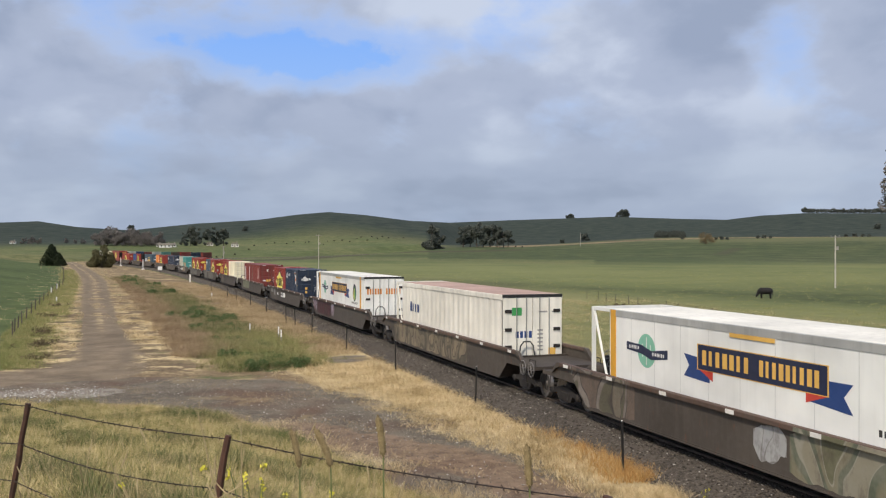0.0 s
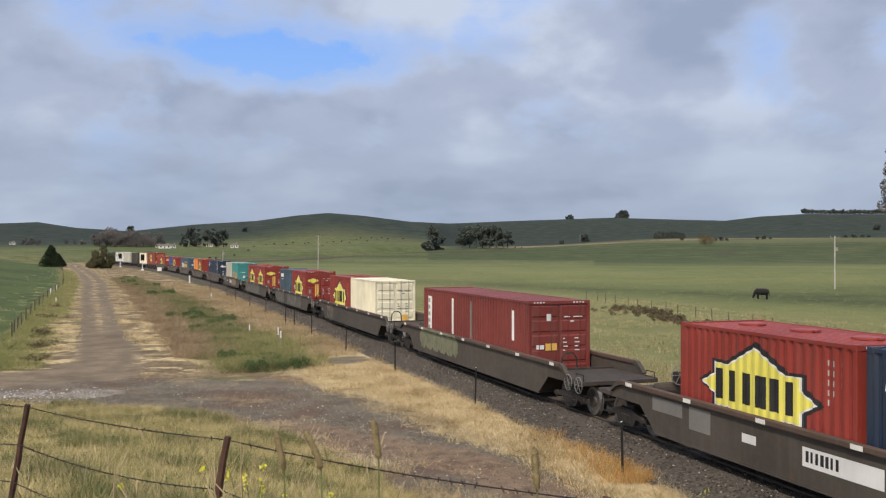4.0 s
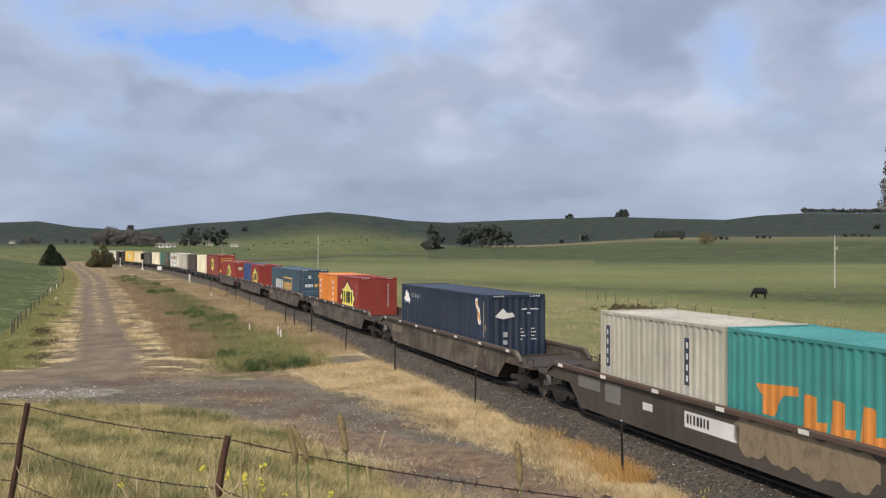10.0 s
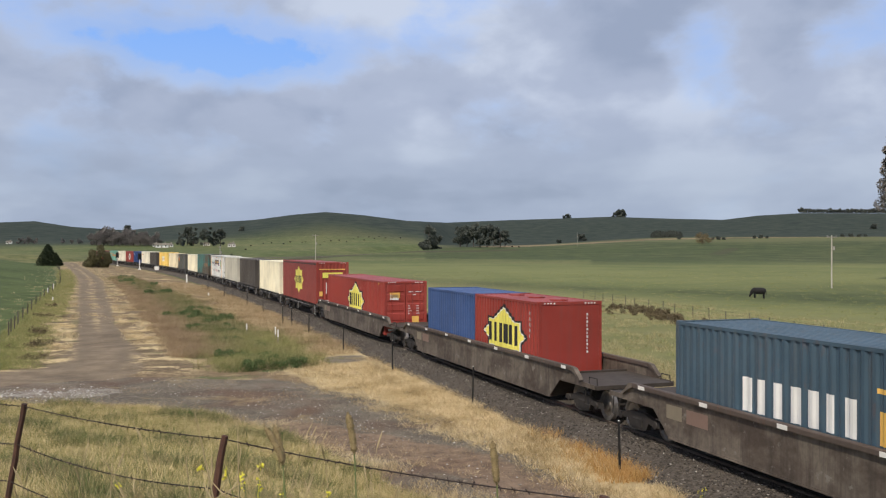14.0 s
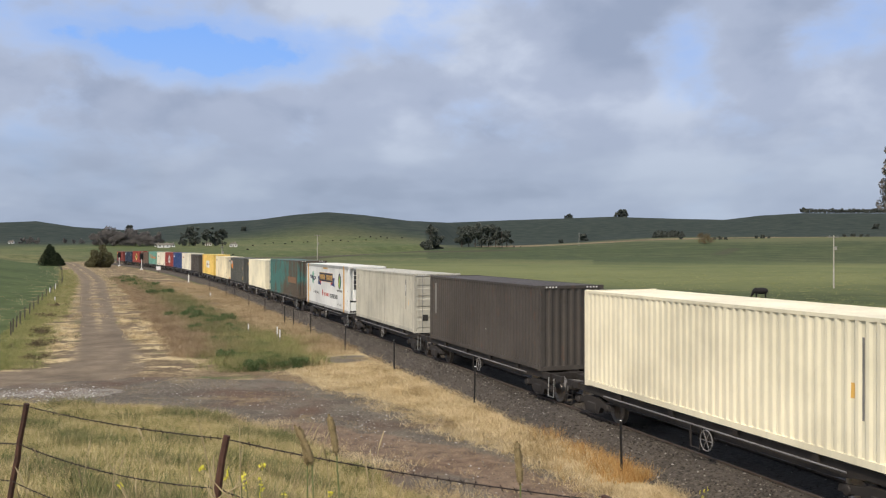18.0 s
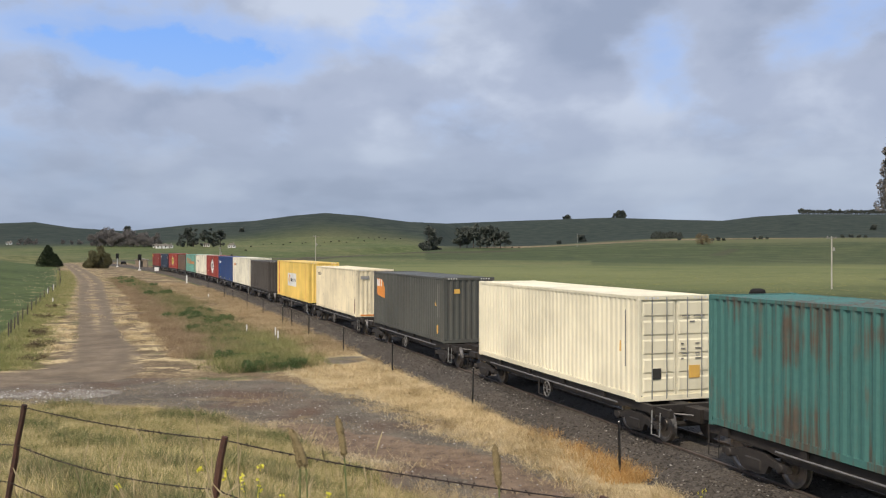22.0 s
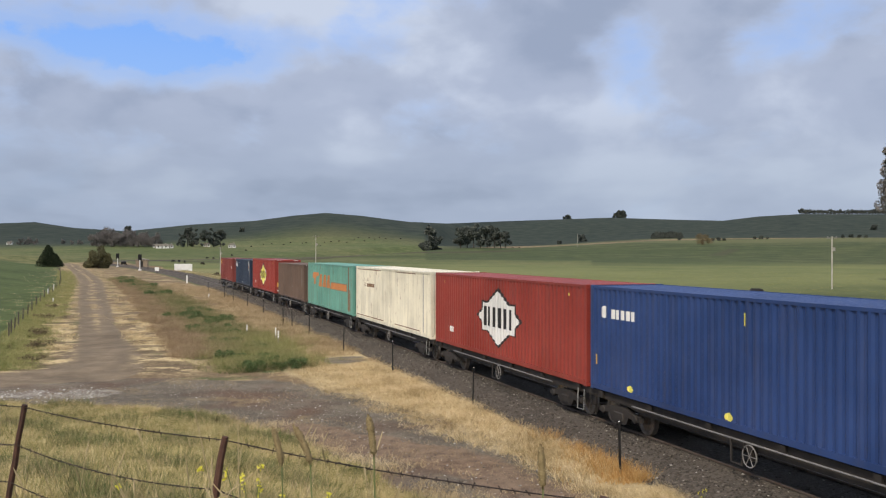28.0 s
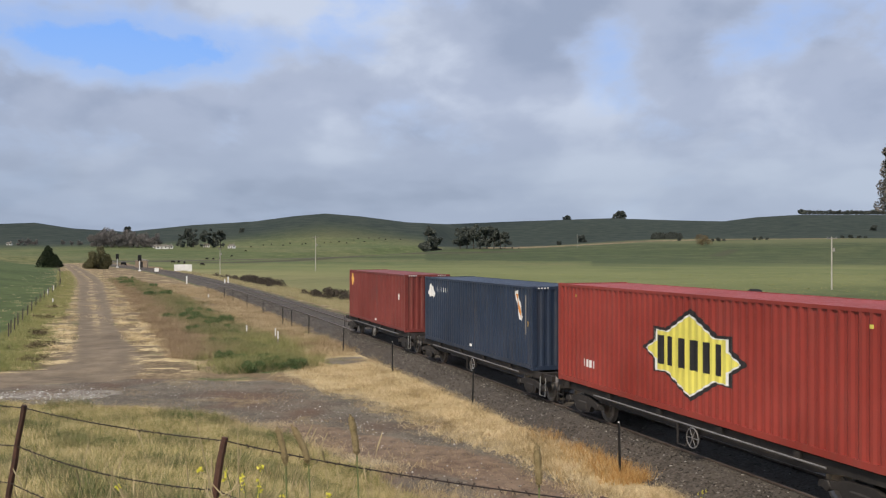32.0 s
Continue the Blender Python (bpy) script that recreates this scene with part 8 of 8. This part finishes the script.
    x, y = x[ok], y[ok]
    blades("lineside_grass", "rank tan and green grass behind the track", x, y, 0.25 + 0.4 * rng.random(len(x)), 22, 0.008, 0.25, 0.8, G_LINE, rng, 1)
    s = rng.uniform(-112, -15, 8000)
    off = 9 + 34 * rng.random(8000) ** 1.3
    h = np.interp(s, S_AXIS, HEAD)
    x = np.interp(s, S_AXIS, LINE_X) + np.sin(h) * off
    y = np.interp(s, S_AXIS, LINE_Y) - np.cos(h) * off
    ok = (y > 14) & (x / np.maximum(y, 1) < 0.55) & lumpy(x, y, 0.35, 2.0, -0.3)
    x, y = x[ok], y[ok]
    blades("rough_pasture", "rough tan and olive grass at the edge of the pasture", x, y, 0.12 + 0.32 * rng.random(len(x)) ** 1.5, 14, 0.014, 0.25, 0.8, G_LINE, rng, 1)
    # tussocks on the pasture
    b, d = rng.uniform(-0.1, 0.5, 2600), 45 + 190 * rng.random(2600) ** 1.5
    x, y = b * d, d
    ok = track_offset(x, y)[0] > 14
    x, y = x[ok], y[ok]
    blades("pasture_tussocks", "tussocks and docks in the grazed pasture", x, y, 0.1 + 0.18 * rng.random(len(x)), 12, 0.02, 0.25, 1.0, G_FIELD, rng, 1)


build_grass()


# ---- loose stones ----
def stones(name, label, x, y, z, size, mat, rng):
    n = len(x)
    o = np.array([(1, 0, 0), (0, 1, 0), (-1, 0, 0), (0, -1, 0), (0, 0, 0.6), (0, 0, -0.6)], float)
    v = o[None] * (size[:, None, None] * (0.6 + 0.8 * rng.random((n, 6, 1))))
    a = rng.random(n) * 6.28
    c, s = np.cos(a)[:, None], np.sin(a)[:, None]
    v = np.stack([v[..., 0] * c - v[..., 1] * s, v[..., 0] * s + v[..., 1] * c, v[..., 2]], -1) + np.stack([x, y, z], 1)[:, None]
    f = np.array([(0, 1, 4), (1, 2, 4), (2, 3, 4), (3, 0, 4), (1, 0, 5), (2, 1, 5), (3, 2, 5), (0, 3, 5)])
    faces = (np.arange(n)[:, None, None] * 6 + f).reshape(-1, 3)
    return tagged(new(name, from_arrays(name, v.reshape(-1, 3), faces, mat)), label, "stones", kind="stuff")


def build_stones():
    rng = np.random.default_rng(17)
    mat, n = new_mat("loose_stone")
    geo = n.add("ShaderNodeNewGeometry")
    n.finish(n.ramp(geo.outputs["Random Per Island"], [(0.0, (0.085, 0.066, 0.048)), (0.6, (0.16, 0.13, 0.10)), (0.88, (0.30, 0.265, 0.22)), (1.0, (0.68, 0.65, 0.60))]), 0.85)
    x, y = along(GRAVEL[:6], 1.9, 12000, rng, 0.8)
    ok = (toe_distance(x, y) > -0.3) & off_track(x, y, 3.2) & (polyline_distance(x, y, ROAD) > 1.2) & ((polyline_distance(x, y, [(-4.6, 28.6), (-0.4, 25.2), (3.0, 19.5)]) > 1.3) | (rng.random(len(x)) < 0.4))
    x, y = x[ok], y[ok]
    stones("gravel_stones", "loose grey and white gravel on the yard", x, y, ground_height(x, y)[0] + 0.005, 0.010 + 0.028 * rng.random(len(x)) ** 2, mat, rng)
    x, y = along(PALE, 0.7, 1500, rng, 0.5)
    pebble, n = new_mat("pale_pebble")
    geo = n.add("ShaderNodeNewGeometry")
    n.finish(n.ramp(geo.outputs["Random Per Island"], [(0.0, (0.22, 0.19, 0.16)), (1.0, (0.62, 0.60, 0.55))]), 0.9)
    stones("pale_pebbles", "pale crushed stone spread at the track entrance", x, y, ground_height(x, y)[0] + 0.008, 0.02 + 0.035 * rng.random(len(x)) ** 2, pebble, rng)
    s = -114 + 130 * rng.random(24000) ** 1.8
    side = np.where(rng.random(24000) < 0.8, -2.85 + 2.1 * rng.random(24000), rng.uniform(-0.7, 3.4, 24000))
    h = np.interp(s, S_AXIS, HEAD)
    x = np.interp(s, S_AXIS, LINE_X) + np.sin(h) * side
    y = np.interp(s, S_AXIS, LINE_Y) - np.cos(h) * side
    prof_u = [-2.85, -2.55, -1.95, -1.7, -1.0, 0, 1.0, 1.7, 2.0, 2.9, 3.6]
    prof_z = [-0.42, -0.34, -0.12, -0.06, -0.06, -0.10, -0.06, -0.06, -0.12, -0.45, -0.8]
    z = np.interp(side, prof_u, prof_z) + 0.0
    bed, n = new_mat("ballast_stone")
    geo = n.add("ShaderNodeNewGeometry")
    n.finish(n.ramp(geo.outputs["Random Per Island"], [(0.0, (0.03, 0.024, 0.019)), (0.65, (0.08, 0.066, 0.052)), (0.93, (0.18, 0.155, 0.125)), (1.0, (0.40, 0.37, 0.33))]), 0.9)
    stones("ballast_stones", "crushed grey ballast stones", x, y, z + 0.01, 0.018 + 0.024 * rng.random(len(x)), bed, rng)


build_stones()


# ---- wire fence on the bank ----
RUST = simple("rusted_iron", (0.05, 0.025, 0.018), (0.12, 0.055, 0.035), 9, 0.85, 0.2, 0.5)
WIRE = simple("dark_wire", (0.03, 0.022, 0.018), (0.07, 0.05, 0.04), 20, 0.7, 0.5)
F0, F1 = Vector((-1.98, 8.4, 3.52)), Vector((-4.97, 11.0, 3.37))
STRIDE = F1 - F0
fence = thing("wire_fence", "old barbed wire fence with leaning rusty posts on the bank", "fence")
TOPS = [F0 + STRIDE * k for k in (-2, -1, 0, 1, 2, 3)]
for i, p in enumerate(TOPS):
    g0 = ground_z(p.x, p.y)
    lean = (0.19, 0.02) if i % 2 == 0 else (0.22, -0.03)
    h = p.z - g0
    foot = Vector((p.x - lean[0] * h, p.y - lean[1] * h, g0 - 0.3))
    g = Geo()
    for off, wid in ((0, 0.036),):
        pts, rad = [], []
        for q in range(9):
            u = q / 8
            c = foot.lerp(p, u)
            pts.append((c.x + 0.006 * math.sin(q * 2.3 + i), c.y, c.z))
            rad.append(wid * (1.05 - 0.12 * u + 0.06 * math.sin(q * 1.7 + i * 2)))
        g.tube(pts, rad, 7)
    part("post", g, RUST, fence, "leaning rusty brown post")
rngw = np.random.default_rng(5)
for drop in (0.03, 0.48, 0.92):
    strand, barbs = Geo(), Geo()
    for p, q in zip(TOPS[:-1], TOPS[1:]):
        n = int((q - p).length / 0.115)
        line = []
        for k in range(n + 1):
            u = k / n
            c = p.lerp(q, u) + Vector((-0.19 * drop, 0, -drop - 0.10 * 4 * u * (1 - u) * (0.4 if drop < 0.1 else 0.9)))
            line.append(tuple(c))
            if 0 < k:
                for m in range(2):
                    a = Vector(rngw.normal(size=3)).normalized() * 0.024
                    barbs.tube([tuple(c - a), tuple(c + a)], 0.0035, 4)
        strand.tube(line, 0.0055, 5)
    ob = part("strand", strand, WIRE, fence, "twisted barbed wire strand")
    tagged(part("barbed_points", barbs, WIRE, ob), kind="stuff")

# ---- stock fence along the pasture ----
DARK_WOOD = simple("weathered_post", (0.05, 0.042, 0.035), (0.12, 0.10, 0.085), 5, 0.95, 0, 0.4)
stock = thing("stock_fence", "dark post and wire fence beside the earth road", "fence")
line = []
for k in range(26):
    t = k / 25
    yy = 58 + 210 * t ** 1.5
    xx = float(np.interp(yy, [p[1] for p in EDGE], [p[0] for p in EDGE])) + 0.6
    z0 = ground_z(xx, yy)
    line.append((xx, yy, z0))
    part("post", Geo().tube([(xx, yy, z0 - 0.2), (xx + 0.03 * (k % 3), yy, z0 + 1.0)], [0.05, 0.04], 7), DARK_WOOD, stock)
for hgt in (0.35, 0.7, 1.05):
    part("wire", Geo().tube([(a, b, c + hgt) for a, b, c in line], 0.006, 4), WIRE, stock)


# ---- boundary fence behind the track ----
bound = thing("boundary_fence", "thin dark post and wire fence at the pasture edge", "fence")
line = []
for k in range(22):
    yy = 42 + 3.4 * k
    xx = 27.5 - 0.16 * (yy - 50) + 0.15 * math.sin(k * 2.3)
    z0 = ground_z(xx, yy)
    line.append((xx, yy, z0))
    part("post", Geo().tube([(xx, yy, z0 - 0.2), (xx + 0.04 * math.sin(k), yy, z0 + 1.05)], [0.035, 0.03], 6), DARK_WOOD, bound)
for hgt in (0.4, 0.75, 1.0):
    part("wire", Geo().tube([(a, b, c + hgt) for a, b, c in line], 0.005, 4), WIRE, bound)


# ---- flowering weeds and tall stalks ----
PETAL = simple("mustard_petals", (0.62, 0.55, 0.03), (0.75, 0.68, 0.08), 30, 0.6)
STALK = simple("dry_stalk", (0.28, 0.21, 0.11), (0.46, 0.37, 0.21), 12, 0.85)
GREEN_STEM = simple("green_stem", (0.10, 0.13, 0.04), (0.20, 0.22, 0.08), 12, 0.8)


def mustard(label, base, height, seed):
    rng = np.random.default_rng(seed)
    top = thing("mustard_weed", label, "weed", "flowering weeds")
    tips = []
    for i in range(5):
        a = rng.random() * 6.28
        w = height * (0.06 + 0.16 * rng.random())
        h = height * (0.7 + 0.3 * rng.random())
        tip = (math.cos(a) * w, math.sin(a) * w, h)
        part("stem", Geo().tube([(0, 0, 0), (tip[0] * 0.3, tip[1] * 0.3, h * 0.5), tip], [0.006, 0.005, 0.003], 5), GREEN_STEM, top)
        tips.append(tip)
    for t in tips:
        v, f = leaf_cloud([(t[0], t[1], t[2] - 0.02 * k) for k in range(4)], [0.018] * 4, 14, 0.011, rng, 1.0)
        part("flower_head", from_arrays("flower_head", v, f, PETAL), None, top, "small yellow flower head")
    v, f = leaf_cloud([(0, 0, height * 0.3), (0.03, 0, height * 0.5)], [0.07, 0.05], 40, 0.03, rng, 2.0)
    part("leaves", from_arrays("leaves", v, f, G_GREEN), None, top)
    top.matrix_world = pose(base[0], base[1], ground_z(base[0], base[1]) - 0.02, 0, 0, 0)
    return top


for k, (bx, by, hz) in enumerate([(-1.18, 6.1, 3.88), (-1.30, 6.0, 3.74), (-0.62, 5.6, 3.72), (-0.42, 5.7, 3.70)]):
    mustard("yellow flowering mustard weed beside the fence", (bx, by), hz - ground_z(bx, by), 30 + k)
mustard("yellow flowering mustard weed at the ballast edge", (5.42, 19.4), 0.62, 40)
mustard("yellow flowering mustard weed at the ballast edge", (5.6, 18.9), 0.45, 41)

def dead_weed(base, top_z, seed):
    """A bleached weed skeleton: crooked stems with forked side twigs and a few late flowers."""
    rng = np.random.default_rng(seed)
    g0 = ground_z(*base)
    height = top_z - g0
    weed = thing("dead_weed", "bleached branching weed skeleton with a few yellow flowers", "weed", "dead weeds by the fence")
    for i in range(3):
        a, reach = rng.random() * 6.28, height * (0.12 + 0.18 * rng.random())
        pts = []
        for q in range(6):
            u = q / 5
            pts.append((math.cos(a) * reach * u + 0.02 * rng.normal(), math.sin(a) * reach * u + 0.02 * rng.normal(), height * (0.75 + 0.25 * (i == 0)) * u))
        stem = part("stem", Geo().tube(pts, [0.0055, 0.005, 0.0045, 0.004, 0.003, 0.002], 5), STALK, weed)
        for q in (2, 3, 4):
            b, w = rng.random() * 6.28, height * (0.10 + 0.12 * rng.random())
            p0 = Vector(pts[q])
            p1 = p0 + Vector((math.cos(b) * w, math.sin(b) * w, w * 0.7))
            part("twig", Geo().tube([tuple(p0), tuple(p0.lerp(p1, 0.5) + Vector((0, 0, -0.01))), tuple(p1)], [0.003, 0.0025, 0.0015], 5), STALK, stem)
            if q == 4:
                v, f = leaf_cloud([tuple(p1)], [0.012], 12, 0.008, rng, 1.0)
                part("flower_head", from_arrays("flower_head", v, f, PETAL), None, stem, "small yellow flower head")
    weed.matrix_world = pose(base[0], base[1], g0 - 0.02)


for k, (bear, d, drop) in enumerate([(-0.212, 3.3, 0.192), (-0.190, 3.0, 0.186), (-0.172, 3.4, 0.205), (-0.225, 3.6, 0.215), (-0.420, 3.4, 0.222), (-0.335, 3.6, 0.228), (-0.150, 3.2, 0.232)]):
    dead_weed((bear * d, d), EYE - drop * d, 60 + k)

rngs = np.random.default_rng(23)
for k in range(30):
    bear = -0.47 + 0.42 * rngs.random()
    d = 5.2 + 4.5 * rngs.random()
    bx, by = bear * d, d
    top_z = EYE - d * (0.20 + 0.075 * rngs.random())
    g0 = ground_z(bx, by)
    if top_z - g0 < 0.3:
        continue
    st = thing("dry_stalk", "tall bleached grass stalk on the bank", "grass stalk", "dry stalks")
    a, w = rngs.random() * 6.28, 0.15 + 0.3 * rngs.random()
    hgt = top_z - g0
    part("stem", Geo().tube([(0, 0, 0), (math.cos(a) * w * 0.25, math.sin(a) * w * 0.25, hgt * 0.6), (math.cos(a) * w, math.sin(a) * w, hgt)], [0.004, 0.003, 0.002], 5), STALK, st)
    tip = Vector((math.cos(a) * w, math.sin(a) * w, hgt))
    way = Vector((math.cos(a) * 0.04, math.sin(a) * 0.04, 0.07))
    part("seed_head", Geo().tube([tuple(tip - way * 0.2), tuple(tip + way * 0.3), tuple(tip + way), tuple(tip + way * 1.5)], [0.002, 0.006, 0.005, 0.0015], 6), STALK, st)
    st.matrix_world = pose(bx, by, g0 - 0.02)

# seed heads close to the camera, which sway in the wind: their tip's bearing and drop at times
SEED = blade_material("seed_spike", [(0.11, 0.08, 0.04), (0.24, 0.18, 0.09), (0.42, 0.33, 0.19)], single=0.6, scale=90.0)
SWAY_T = [0, 3, 6, 9, 13, 16, 19, 23, 28, 32]
SWAY = [
    (1.75, 0.5, [-0.118, -0.135, -0.146, -0.149, -0.185, -0.150, -0.152, -0.140, -0.146, -0.152]),
    (1.70, 0.0, [-0.068, -0.072, -0.076, -0.105, -0.110, -0.090, -0.132, -0.104, -0.082, -0.090]),
    (1.60, -0.2, [0.096, 0.094, 0.090, 0.085, 0.054, 0.080, 0.075, 0.062, 0.110, 0.103]),
    (1.80, 0.3, [-0.160, -0.168, -0.172, -0.165, -0.176, -0.170, -0.140, -0.160, -0.172, -0.178]),
]
LEAN = [-0.030, -0.010, -0.005, -0.016]
DROPS = [0.193, 0.182, 0.214, 0.196]
SPIKES = []
for k, (d, phase, way) in enumerate(SWAY):
    tip_z = EYE - DROPS[k] * d
    bx = way[0] * d
    g0 = ground_z(bx, d)
    hgt = tip_z - g0
    sp = thing("canary_grass", "tall grass stem with a cylindrical seed spike", "grass stalk", "seed spikes near the camera")
    part("stem", Geo().tube([(0, 0, 0), (0.01, 0, hgt * 0.5), (0, 0, hgt - 0.05)], [0.003, 0.0025, 0.0015], 5), GREEN_STEM, sp)
    rs = np.random.default_rng(50 + k)
    cs = [(LEAN[k] * (q / 9) ** 1.5, 0, hgt - 0.075 + 0.075 * q / 9) for q in range(10)]
    girth = [0.0054 * (1 - (2 * q / 9 - 1) ** 6) ** 0.5 * (0.9 + 0.1 * math.sin(q * 2.1 + k)) + 0.0010 for q in range(10)]
    spike = part("seed_spike", Geo().tube(cs, girth, 14), SEED, sp, "dense cylindrical seed spike")
    v, f = leaf_cloud(cs, [g * 1.22 for g in girth], 3200, 0.0014, rs, 1.0)
    tagged(part("bristle", from_arrays("bristle", v, f, SEED), None, spike), kind="stuff")
    part("leaf", Geo().tube([(0, 0, hgt * 0.3), (0.06, 0.01, hgt * 0.55), (0.14, 0.02, hgt * 0.6)], [0.003, 0.004, 0.001], 4), GREEN_STEM, sp)
    SPIKES.append((sp, bx, d, g0, hgt, phase, way))


def motions():
    """The train runs down the line, the clouds drift, seed spikes sway and the cow shifts as it grazes."""
    fine_t = np.linspace(0, END, 3201)
    speed = np.interp(fine_t, SPEED_T, SPEED_V)
    gone = np.concatenate([[0], np.cumsum((speed[1:] + speed[:-1]) / 2 * (END / 3200))])
    for ob, a, z in MOVING:
        walk(ob, [(float(t), track_pose(-a + gone[-1] - float(np.interp(t, fine_t, gone)), z)) for t in range(33)])
    walk(clouds, [(t, pose(0, 0, 0, 0, 0, 0.31 * t)) for t in (0.0, 8.0, 16.0, 24.0, 32.0)])
    for sp, bx, d, g0, hgt, phase, way in SPIKES:
        rows = []
        for i in range(65):
            t = i * 0.5
            b = float(np.interp(t, SWAY_T, way)) + 0.006 * math.sin(2.3 * t + phase * 9)
            ry = math.degrees(math.atan2(b * d - bx, hgt))
            rows.append((t, pose(bx, d, g0, 1.2 * math.sin(1.7 * t + phase), ry, 0)))
        walk(sp, rows)
    rows = []
    for t, b, turn in ((0.0, 0.3445, 176), (6.0, 0.3400, 178), (9.0, 0.3392, 179), (14.0, 0.3410, 174), (20.0, 0.3405, 170), (26.0, 0.3390, 176), (32.0, 0.3370, 178)):
        x, y = b * 114, 114
        rows.append((t, pose(x, y, ground_z(x, y), 0, 0, turn)))
    walk(lone_cow, rows)


motions()
